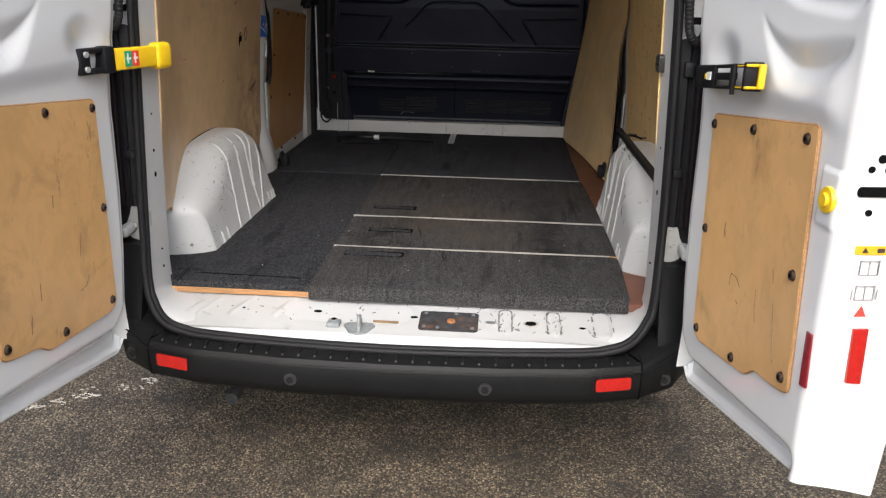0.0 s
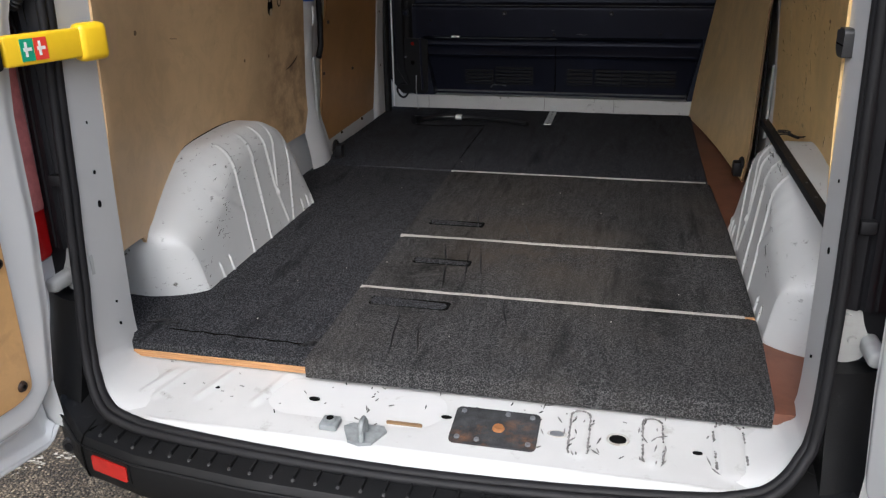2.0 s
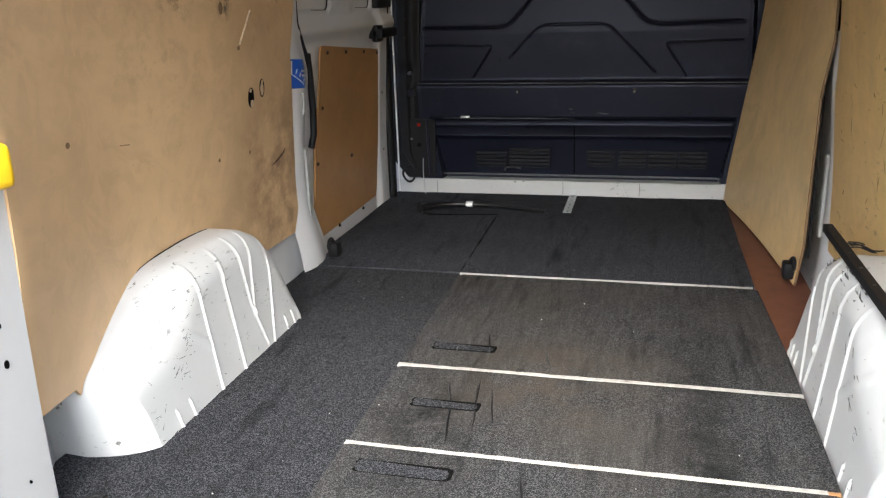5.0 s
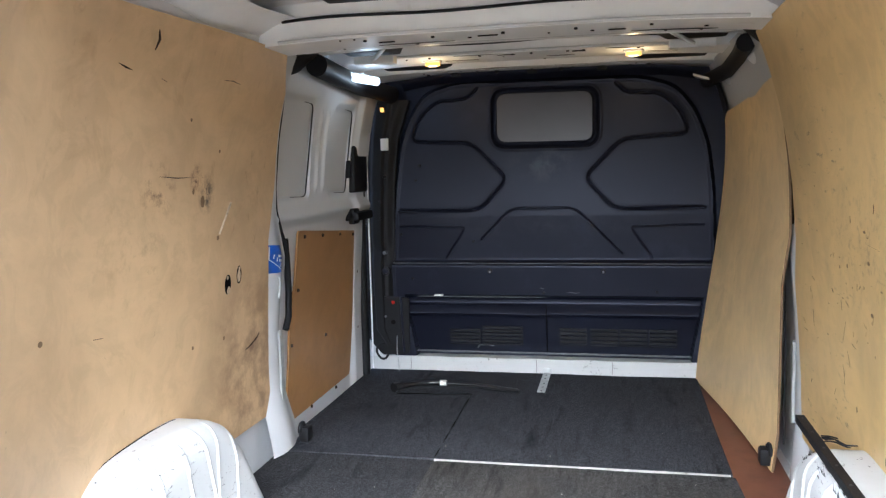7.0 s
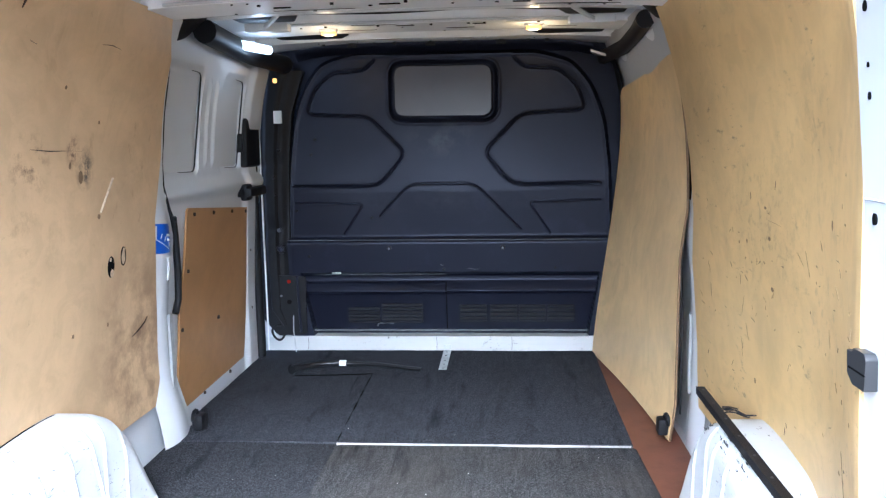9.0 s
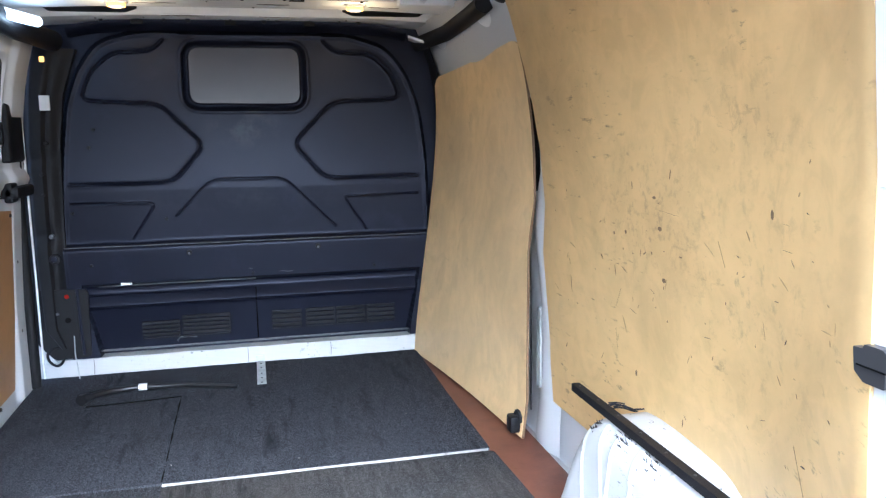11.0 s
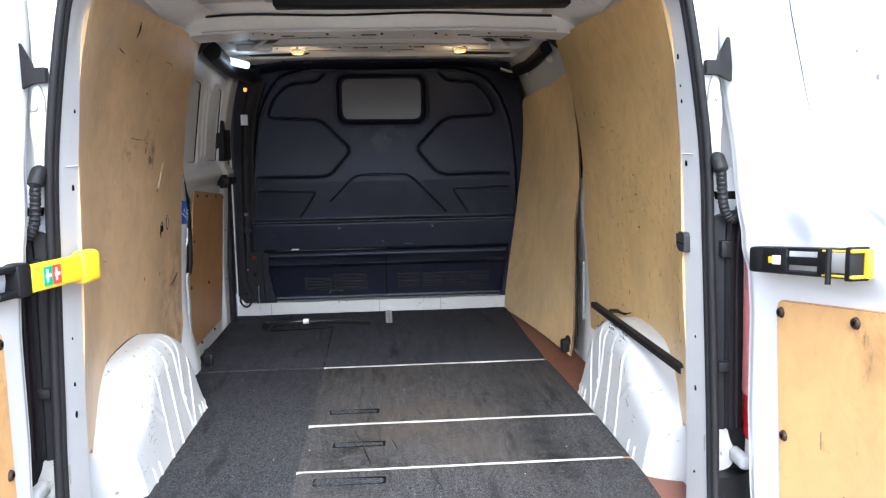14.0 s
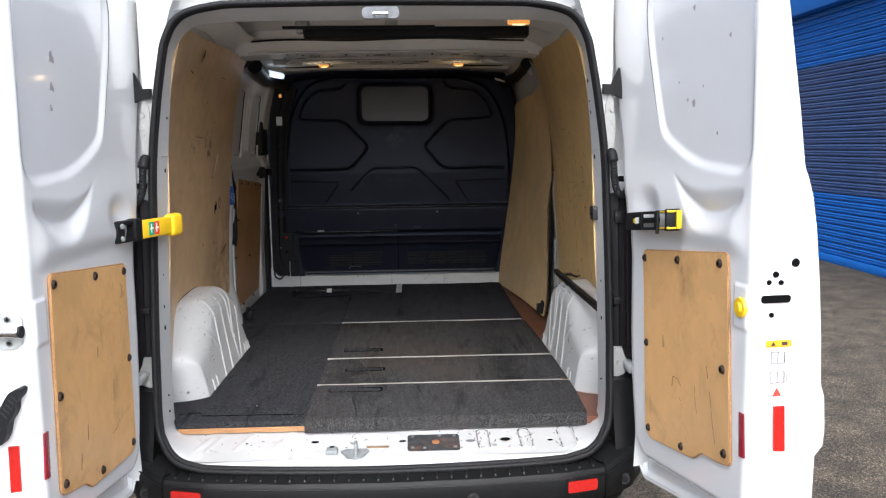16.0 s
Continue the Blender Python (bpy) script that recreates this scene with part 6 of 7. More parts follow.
def rear_door(side):
    W = DOORS[side][3]
    F, V = np.meshgrid(np.linspace(0, 1, 170), np.linspace(0, 1, 320), indexing="ij")
    U0 = np.interp(lerp(0.45, 1.96, V), [0.43, 0.58, 0.73, 0.91, 1.13, 1.31, 1.43, 1.55, 1.69, 1.78, 1.96], [0.060, 0.075, 0.045, 0.028, 0.025, 0.0, -0.047, -0.086, -0.136, -0.155, -0.180])
    U = U0 + F * (W - U0)

    def S(x):
        x = np.clip(x, 0, 1)
        return x * x * (3 - 2 * x)
    hem = 0.424 + 0.185 * (U - 0.05) + 0.035 * S((0.10 - U) / 0.05)
    Z = hem + V * (1.96 - hem)
    N = np.zeros_like(U)
    # the hinge edge rolls back, the lock edge is a full round
    N += -0.008 * S((U0 + 0.035 - U) / 0.035)
    x = np.clip(U - (W - ROLL), 0, ROLL * 0.999)
    N += np.sqrt(ROLL ** 2 - x ** 2) - ROLL
    # folded foot: the panel turns in, then a pale hem turns out again
    fold = 0.525 + 0.135 * U + 0.055 * S((0.17 - U) / 0.10)
    keep = S((W - 0.012 - U) / 0.07)
    N += (-0.046 * S((fold - Z) / 0.045) + 0.014 * S((hem + 0.022 - Z) / 0.012)) * keep
    # ledge under the window blank, with a shallow pocket below it
    pocket = soften([(0.30, 1.440), (0.40, 1.392), (0.50, 1.380), (W - 0.085, 1.400), (W - 0.045, 1.395), (W - 0.055, 1.33), (0.60, 1.262), (0.46, 1.262)], 0.06, True)
    ins = inside(U, Z, pocket[:-1])
    d = seg_dist(U, Z, pocket)
    N += -0.026 * np.where(ins, S(d / 0.075), 0)
    # sloping swage above the ply
    N += 0.012 * S((Z - 1.215) / 0.06) * S((1.42 + 0.10 * (W - U) - Z) / 0.16) * S((W - 0.02 - U) / 0.08)
    # dish round the check strap
    dd = np.hypot((U - 0.17) / 0.11, (Z - 1.315) / 0.07)
    N += -0.014 * S(1 - dd)
    # window blank
    blank = soften([(0.24, 1.958), (0.150, 1.950), (0.120, 1.900), (0.140, 1.78), (0.180, 1.665), (0.212, 1.575), (0.242, 1.510), (0.37, 1.455), (0.48, 1.425), (W - 0.07, 1.412), (W - 0.020, 1.45), (W - 0.03, 1.99)], 0.05)
    poly = blank + [(0.24, 1.99)]
    ins = inside(U, Z, poly)
    d = seg_dist(U, Z, blank)
    N += -0.009 * np.where(ins, S(d / 0.030), 0)
    # small pressed ledge over the release knob
    N += 0.004 * S((Z - 1.055) / 0.012) * S((1.168 - Z) / 0.006) * S((U - 0.668) / 0.010) * S((W - 0.012 - U) / 0.012)
    P = np.zeros((*U.shape, 3))
    h, dv, nn, _ = DOORS[side]
    for q in range(2):
        P[:, :, q] = h[q] + dv[q] * U + nn[q] * N
    P[:, :, 2] = Z
    bm = bmesh.new()
    grid_mesh(bm, P)
    door = part("rear_door", bm, DOORWHITE, van, "open white rear door with a plywood lower lining")

    gap = [p for p in blank if p[0] < 0.34]
    bm = bmesh.new()
    tube(bm, [D3(side, a, -0.0012, b) for a, b in gap], lambda t: 0.0026 * (1 - t) ** 0.6 + 0.0004, 6)
    part("blank_gap", bm, INK, door, "dark gap along the window blank")

    def thick(z):
        return table(z, [0.44, 0.65, 0.755, 0.775, 0.82, 0.90, 0.925, 1.04, 1.17, 1.30, 1.37, 1.41, 1.44, 1.56, 1.68, 1.80, 1.96],
                     [0.165, 0.178, 0.180, 0.200, 0.203, 0.198, 0.188, 0.183, 0.173, 0.159, 0.147, 0.135, 0.123, 0.107, 0.088, 0.069, 0.045])
    # shut face at the lock edge, hinge face, outer skin
    bm = bmesh.new()
    zw = door_foot(W)

    def end(u, v):
        z = lerp(zw - 0.03 * u, 1.96, v)
        back = -thick(z)
        r = 0.02
        n = lerp(-ROLL + 0.0022, back, u)
        drop = r - math.sqrt(max(0.0, r * r - max(0.0, (back + r) - n) ** 2))
        hollow = 0.004 * math.sin(math.pi * u) * smooth01((1.25 - z) / 0.1)
        return D3(side, W - drop - hollow, n, z)
    sheet(bm, end, 26, 120)
    part("shut_face", bm, DOORWHITE, door, "white lock edge of the door")
    bm = bmesh.new()

    def outer(u, v, inset=0.0):
        a = lerp(hinge_line(lerp(0.45, 1.96, v)), W - 0.018, u)
        z = lerp(door_foot(a) - 0.012, 1.96, v)
        return D3(side, a, -thick(z) + inset, z)
    sheet(bm, outer, 20, 80, lambda u, v: outer(u, v, 0.006))
    part("outer_skin", bm, WHITE, door)
    bm = bmesh.new()

    def hinge_face(u, v):
        z = lerp(door_foot(0.055), 1.96, v)
        return D3(side, hinge_line(z) - 0.008 * math.sin(math.pi * u), lerp(-0.008, -thick(z), u), z)
    sheet(bm, hinge_face, 6, 60)
    sheet(bm, lambda u, v: D3(side, lerp(0.055, W - 0.015, u), lerp(-0.034, -0.165, v), door_foot(lerp(0.055, W - 0.015, u)) - 0.010 * v), 20, 4)
    sheet(bm, lambda u, v: D3(side, lerp(-0.09, W - 0.015, u), lerp(0.0, -0.045, v), 1.96), 20, 4)
    part("door_edge", bm, DOORWHITE, door)
    bm = bmesh.new()
    tube(bm, [D3(side, a, -0.036 - 0.05 * smooth01((a - W + 0.08) / 0.08), door_foot(a) + 0.001) for a in np.linspace(0.06, W - 0.02, 30)], 0.0055, 8)
    part("door_hem", bm, DOORWHITE, door, "folded lower hem of the door skin")
    # ply lining
    if side > 0:
        pu = [(0.148, 1.177), (0.645, 1.232), (0.688, 0.716), (0.630, 0.703), (0.542, 0.695), (0.497, 0.661), (0.225, 0.618), (0.188, 0.632)]
        spots = ((0.162, 1.156), (0.381, 1.180), (0.612, 1.203), (0.186, 0.902), (0.640, 0.944), (0.211, 0.645), (0.430, 0.668), (0.660, 0.737))
    else:
        pu = [(0.146, 1.165), (0.655, 1.214), (0.676, 0.690), (0.630, 0.676), (0.535, 0.659), (0.494, 0.631), (0.190, 0.602), (0.150, 0.612)]
        spots = ((0.640, 1.189), (0.386, 1.168), (0.165, 1.147), (0.651, 0.922), (0.166, 0.887), (0.655, 0.708), (0.423, 0.646), (0.176, 0.631))
    bm = bmesh.new()
    ol = soften(pu, 0.018, True)[:-1]
    prism(bm, ol, lambda a, b, d: D3(side, a, 0.003 + d, b), 0.005)
    panel = part("lining_panel", bm, DOORPLY, door, "scratched plywood door lining")
    bm = bmesh.new()
    tube(bm, [D3(side, a, 0.0042, b) for a, b in ol], 0.0034, 6, True)
    part("panel_edge", bm, PLYEDGE, panel, "brown raw edge of the lining")
    for a, b in spots:
        bm = bmesh.new()
        cyl(bm, Vector(D3(side, a, 0.007, b)), Vector(D3(side, a, 0.0135, b)), 0.0125, 0.009, 16)
        screw = part("lining_screw", bm, SCREW, door, "dark lining fastener")
        bm = bmesh.new()
        cyl(bm, Vector(D3(side, a, 0.0130, b)), Vector(D3(side, a, 0.0145, b)), 0.0045, 0.004, 10)
        part("screw_socket", bm, HOLE, screw)
    # dull mirror image painted on the inner panel, then the red reflector itself
    uu = W - 0.031
    bm = bmesh.new()
    sheet(bm, lambda u, v: D3(side, uu + lerp(-0.010, 0.008, u) + 0.012 * (1 - v) * 0.5, edge_roll(uu + lerp(-0.010, 0.008, u) + 0.006 * (1 - v), W) + 0.0045, lerp(0.755, 0.862, v)), 6, 2,
          lambda u, v: D3(side, uu + lerp(-0.010, 0.008, u) + 0.012 * (1 - v) * 0.5, edge_roll(uu + lerp(-0.010, 0.008, u) + 0.006 * (1 - v), W) + 0.001, lerp(0.755, 0.862, v)))
    part("red_strip", bm, REDMIRROR, door, "dull red reflection of the strip painted on the panel")
    bm = bmesh.new()
    prism(bm, [(-0.062, 0.777), (-0.091, 0.774), (-0.086, 0.885), (-0.058, 0.885)] if side > 0 else [(-0.046, 0.738), (-0.070, 0.735), (-0.067, 0.843), (-0.043, 0.845)], lambda a, b, d: D3(side, W - 0.002 + d, a, b), 0.005)
    part("red_strip", bm, RED, door, "red reflective strip")
    return door


door_r = rear_door(1)
door_l = rear_door(-1)
WR = DOORS[1][3]


def on_end(side, n, z, e=0.0):
    W = DOORS[side][3]
    return D3(side, W - 0.001 + e, n, z)


def end_patch(side, name, outline, material, parent, e=0.0025, label=""):
    bm = bmesh.new()
    prism(bm, outline, lambda a, b, d: on_end(side, a, b, d), e)
    return part(name, bm, material, parent, label)


def shifted(o, cx, cz):
    return [(a + cx, b + cz) for a, b in o]


# lock slot and holes of the right door
end_patch(1, "lock_slot", shifted(rounded(0.072, 0.018, 0.007), -0.055, 1.139), HOLE, door_r, 0.003)
for n_, z_, r_ in ((-0.100, 1.222, 0.010), (-0.052, 1.196, 0.0075), (-0.036, 1.178, 0.006), (-0.066, 1.177, 0.006), (-0.045, 1.102, 0.006)):
    end_patch(1, "lock_hole", [(n_ + r_ * math.cos(a), z_ + r_ * math.sin(a)) for a in [2 * math.pi * k / 14 for k in range(14)]], HOLE, door_r, 0.003)
bm = bmesh.new()
c0, c1 = Vector(D3(1, WR - 0.046, -0.004, 1.113)), Vector(D3(1, WR - 0.046, 0.010, 1.113))
cyl(bm, c0, c1, 0.026, 0.023, 24)
cyl(bm, c0, Vector(D3(1, WR - 0.046, 0.016, 1.113)), 0.014, 0.012, 20)
part("release_knob", bm, YELLOW, door_r, "yellow oval release knob")
end_patch(1, "warning_label", shifted(rounded(0.064, 0.016, 0.002), -0.066, 1.034), ORANGEP, door_r, 0.002, "orange warning label")
end_patch(1, "symbol", shifted([(-0.006, -0.004), (0.006, -0.004), (0, 0.005)], -0.052, 1.034), INK, door_r, 0.0032)
end_patch(1, "symbol", shifted(rounded(0.014, 0.008, 0.002), -0.080, 1.034), INK, door_r, 0.0032)


def door_icon(cz, spread):
    for a, b, w, h in ((-0.066, cz + 0.012, 0.034, 0.002), (-0.066, cz - 0.014, 0.034, 0.002), (-0.049, cz, 0.002, 0.028), (-0.083, cz, 0.002, 0.028), (-0.066, cz, 0.0015, 0.026), (-0.049 + spread, cz - 0.004, 0.002, 0.020), (-0.083 - spread, cz - 0.004, 0.002, 0.020)):
        end_patch(1, "symbol_line", shifted([(-w / 2, -h / 2), (w / 2, -h / 2), (w / 2, h / 2), (-w / 2, h / 2)], a, b), GREYINK, door_r, 0.0022)


door_icon(1.002, 0.0)
door_icon(0.955, 0.006)
end_patch(1, "warning_triangle", shifted([(-0.011, -0.008), (0.011, -0.008), (0, 0.012)], -0.066, 0.917), REDPRINT, door_r, 0.0022, "red warning triangle")
# chips on the window blank


for a, b, r in ((0.41, 1.845, 0.010), (0.22, 1.79, 0.006), (0.42, 1.60, 0.014), (0.385, 1.61, 0.007), (0.33, 1.66, 0.004), (0.60, 1.75, 0.008), (0.47, 1.64, 0.005), (0.55, 1.52, 0.006)):
    bm = bmesh.new()
    prism(bm, [(r * k * math.cos(t), r * 0.8 * k * math.sin(t)) for t, k in [(2 * math.pi * i / 9, 0.5 + 0.5 * ((i * 7) % 5) / 4) for i in range(9)]], lambda p, q, d: D3(1, a + p, -0.0088 + d, b + q), 0.0012)
    part("paint_chip", bm, GREYINK, door_r)
for a, b, r in ((0.52, 1.72, 0.020), (0.53, 1.65, 0.016), (0.54, 1.60, 0.010)):
    bm = bmesh.new()
    prism(bm, [(r * k * math.cos(t), r * 0.9 * k * math.sin(t)) for t, k in [(2 * math.pi * i / 11, 0.4 + 0.6 * ((i * 5) % 4) / 3) for i in range(11)]], lambda p, q, d: D3(-1, a + p, -0.0088 + d, b + q), 0.0012)
    part("paint_chip", bm, GREYINK, door_l)
# lock and grip of the left door
lk = end_patch(-1, "door_lock", soften([(-0.070, 1.148), (-0.027, 1.148), (-0.013, 1.133), (-0.016, 1.080), (-0.031, 1.067), (-0.070, 1.067)], 0.006, True)[:-1], STEEL, door_l, 0.006, "steel door lock plate")
bm = bmesh.new()
cyl(bm, on_end(-1, -0.078, 1.107, 0.016), on_end(-1, -0.016, 1.107, 0.016), 0.0135, None, 18, 0.002)
part("lock_bar", bm, CHROME, lk)
bm = bmesh.new()
cyl(bm, on_end(-1, -0.016, 1.107, 0.014), on_end(-1, -0.011, 1.107, 0.014), 0.0135, None, 14)
part("bar_end", bm, BLACKP, lk)
for z_ in (1.134, 1.081):
    bm = bmesh.new()
    cyl(bm, on_end(-1, -0.043, z_, 0.004), on_end(-1, -0.043, z_, 0.010), 0.0085, 0.007, 14)
    sc = part("lock_screw", bm, CHROME, lk)
    bm = bmesh.new()
    cyl(bm, on_end(-1, -0.043, z_, 0.0095), on_end(-1, -0.043, z_, 0.0108), 0.004, None, 6)
    part("screw_socket", bm, HOLE, sc)
grip = end_patch(-1, "grip", soften([(-0.014, 0.981), (-0.022, 0.984), (-0.045, 0.974), (-0.068, 0.936), (-0.088, 0.912), (-0.096, 0.855), (-0.067, 0.856), (-0.056, 0.877), (-0.050, 0.906), (-0.039, 0.920), (-0.032, 0.935), (-0.032, 0.951), (-0.018, 0.966)], 0.005, True)[:-1], BLACKP, door_l, 0.030, "black plastic pull grip with finger ribs")
for k in range(5):
    bm = bmesh.new()
    tube(bm, [on_end(-1, lerp(-0.058, -0.034, k / 4) + 0.006, lerp(0.925, 0.962, k / 4) - 0.007, 0.030), on_end(-1, lerp(-0.058, -0.034, k / 4) - 0.006, lerp(0.925, 0.962, k / 4) + 0.006, 0.030)], 0.0025, 6)
    part("finger_rib", bm, RUBBER, grip)
bm = bmesh.new()
cyl(bm, on_end(-1, -0.078, 0.893, 0.028), on_end(-1, -0.078, 0.893, 0.034), 0.011, 0.009, 16)
part("grip_pivot", bm, STUD, grip)

for d_, side_, paths in ((door_r, 1, ([(0.42, 0.835), (0.40, 0.85), (0.37, 0.85), (0.365, 0.82)], [(0.50, 0.86), (0.505, 0.82), (0.515, 0.79)], [(0.58, 0.87), (0.60, 0.79), (0.615, 0.745)], [(0.30, 0.95), (0.302, 0.915)], [(0.56, 0.93), (0.57, 0.90)], [(0.41, 0.80), (0.42, 0.795)])),
                         (door_l, -1, ([(0.50, 0.80), (0.505, 0.76)], [(0.30, 0.86), (0.31, 0.80)], [(0.40, 0.98), (0.405, 0.95)], [(0.28, 0.74), (0.30, 0.72), (0.33, 0.715)], [(0.55, 0.74), (0.56, 0.70)]))):
    for path in paths:
        bm = bmesh.new()
        tube(bm, [D3(side_, a, 0.0082, b) for a, b in path], 0.0011, 5)
        part("scratch", bm, FAINT, d_)

# door check straps


def check_strap(side):
    strap = None
    if side < 0:
        a = Vector((-0.752, -0.305, 1.262))
        b = Vector((-0.676, 0.022, 1.258))
    else:
        a = Vector((0.762, -0.238, 1.262))
        b = Vector((0.787, -0.560, 1.296))
    d = (b - a)
    L = d.length
    d.normalize()
    m = Matrix.Translation(a) @ Matrix(((d.x, -d.y, 0, 0), (d.y, d.x, 0, 0), (d.z, 0, 1 if side < 0 else 0.74, 0), (0, 0, 0, 1)))
    bm = bmesh.new()
    s = side
    if side < 0:
        box(bm, (-0.02, -0.012, -0.032), (0.018, 0.016, 0.032), 0.006)
        box(bm, (0.012, -0.010, 0.018), (0.075, 0.016, 0.032), 0.005)
        box(bm, (0.012, -0.010, -0.032), (0.075, 0.016, -0.018), 0.005)
        box(bm, (0.065, -0.016, -0.034), (0.105, 0.022, 0.034), 0.008)
    else:
        box(bm, (-0.005, -0.020, -0.036), (0.05, 0.020, 0.036), 0.008)
        box(bm, (0.04, -0.016, 0.026), (0.32, 0.016, 0.036), 0.004)
        box(bm, (0.04, -0.016, -0.036), (0.32, 0.016, -0.026), 0.004)
        box(bm, (0.04, -0.018, -0.034), (0.13, -0.010, 0.034), 0.003)
        box(bm, (0.12, -0.016, -0.010), (0.25, -0.008, 0.012), 0.003)
        box(bm, (0.225, -0.018, -0.034), (0.25, -0.010, 0.034), 0.003)
        box(bm, (0.305, -0.020, -0.040), (0.32, 0.018, 0.040), 0.003)
        cyl(bm, (0.268, -0.024, -0.050), (0.268, -0.024, 0.036), 0.005, None, 10)
    bmesh.ops.transform(bm, matrix=m, verts=bm.verts)
    strap = part("check_strap", bm, BLACKP, van, "black and yellow rear door check strap")
    if side < 0:
        bits = (("yellow_arm", (0.112, -0.010, -0.030), (L - 0.050, 0.012, 0.026), 0.005), ("yellow_tip", (L - 0.06, -0.016, -0.040), (L + 0.010, 0.020, 0.034), 0.014))
    else:
        bits = (("yellow_rail", (0.24, -0.0185, 0.027), (0.317, 0.0185, 0.0325), 0.002), ("yellow_rail", (0.24, -0.0185, -0.0325), (0.317, 0.0185, -0.027), 0.002),
                ("yellow_tip", (0.318, 0.006, -0.034), (0.328, 0.0205, 0.034), 0.003), ("yellow_tab", (0.07, -0.0205, -0.008), (0.082, -0.012, 0.010), 0.002),
                ("yellow_tip", (0.318, -0.0205, 0.026), (0.327, 0.0055, 0.034), 0.003), ("yellow_tip", (0.318, -0.0205, -0.034), (0.327, 0.0055, -0.026), 0.003))
    for nm, lo, hi, bv in bits:
        bm = bmesh.new()
        box(bm, lo, hi, bv, 3)
        bmesh.ops.transform(bm, matrix=m, verts=bm.verts)
        part(nm, bm, YELLOW, strap, "yellow plastic release arm")
    if side < 0:
        for x0, x1, mt in ((0.145, 0.172, GREEN), (0.174, 0.201, REDPRINT)):
            bm = bmesh.new()
            box(bm, (x0, -0.0118, -0.022), (x1, -0.0102, 0.018), 0.0)
            bmesh.ops.transform(bm, matrix=m, verts=bm.verts)
            part("label_square", bm, mt, strap)
            bm = bmesh.new()
            box(bm, (x0 + 0.008, -0.0128, -0.014), (x0 + 0.013, -0.0120, 0.012), 0.0)
            box(bm, (x0 + 0.005, -0.0128, -0.004), (x0 + 0.022, -0.0120, 0.002), 0.0)
            bmesh.ops.transform(bm, matrix=m, verts=bm.verts)
            part("label_symbol", bm, LABELW, strap)
        for dz in (-0.018, 0.018):
            bm = bmesh.new()
            cyl(bm, m @ Vector((0.0, -0.011, dz)), m @ Vector((0.0, -0.017, dz)), 0.008, 0.007, 12)
            part("bolt", bm, STEEL, strap)
    else:
        bm = bmesh.new()
        box(bm, (0.085, -0.0200, -0.010), (0.112, -0.0185, 0.014), 0.0)
        bmesh.ops.transform(bm, matrix=m, verts=bm.verts)
        part("label_square", bm, LABELW, strap)


check_strap(-1)
check_strap(1)

# ---- roof fittings ----
bm = bmesh.new()
box(bm, (-0.33, 0.68, 1.938), (0.585, 0.76, 1.978), 0.005)
box(bm, (-0.40, 0.60, 1.962), (0.20, 0.625, 1.972), 0.002)
part("roof_rail_bar", bm, BLACKP, van, "black bar fixed under the roof")
for x in (-0.36, 0.0, 0.53):
    bm = bmesh.new()
    box(bm, (x, 0.69, 1.96), (x + 0.05, 0.75, 2.02), 0.004)
    part("bar_bracket", bm, STEEL, van)
bm = bmesh.new()
prism(bm, rounded(0.115, 0.036, 0.014), lambda a, b, d: (0.01 + a, -0.06 - d, 1.912 + b), 0.012)
us = part("upper_striker", bm, DULLEDGE, van, "upper door lock striker")
bm = bmesh.new()
tube(bm, [(-0.01, -0.07, 1.905), (-0.01, -0.095, 1.905), (0.03, -0.095, 1.905), (0.03, -0.07, 1.905)], 0.005, 8)
part("loop", bm, CHROME, us)
for x, y, z, sx in ((-0.405, 2.18, 1.992, 0.036), (0.385, 2.17, 1.992, 0.036), (0.50, 0.37, 1.962, 0.050)):
    bm = bmesh.new()
    prism(bm, rounded(sx * 2, 0.05, 0.015), lambda a, b, d: (x + a, y + b, z - d), 0.012)
    lp = part("interior_lamp", bm, LABELW, van, "small amber-lit roof lamp")
    bm = bmesh.new()
    prism(bm, rounded(sx * 1.6, 0.035, 0.012), lambda a, b, d: (x + a, y + b, z - 0.012 - d), 0.012)
    lens = part("lamp_lens", bm, GLOW_AMBER, lp)
    bm = bmesh.new()
    prism(bm, rounded(sx * 0.95, 0.022, 0.008), lambda a, b, d: (x + a, y + b, z - 0.0238 - d), 0.003)
    part("lit_bulb", bm, GLOW_BULB, lens)
    bulb_data = bpy.data.lights.new("bulb", "POINT")
    bulb_data.energy, bulb_data.shadow_soft_size, bulb_data.color = 0.11 if y > 1 else 0.03, 0.010, (1.0, 0.62, 0.27)
    bulb = new("bulb", bulb_data)
    bulb.location = (x, y - 0.01, z - 0.075)
    bulb.parent = lp
bm = bmesh.new()
tube(bm, [(-0.715, 2.04, 1.925), (-0.70, 2.10, 1.925), (-0.665, 2.25, 1.925)], 0.018, 12)
strip = part("strip_lamp", bm, GLOW_WHITE, van, "lit white strip lamp over the side door")
tube_data = bpy.data.lights.new("strip_light", "POINT")
tube_data.energy, tube_data.shadow_soft_size, tube_data.color = 0.07, 0.02, (0.92, 0.96, 1.0)
strip_light = new("strip_light", tube_data)
strip_light.location = (-0.655, 2.14, 1.885)
strip_light.parent = strip
bm = bmesh.new()
box(bm, (-0.728, 2.50, 1.815), (-0.712, 2.515, 1.835), 0.003)
part("marker_lamp", bm, GLOW_AMBER, van, "tiny amber marker lamp")
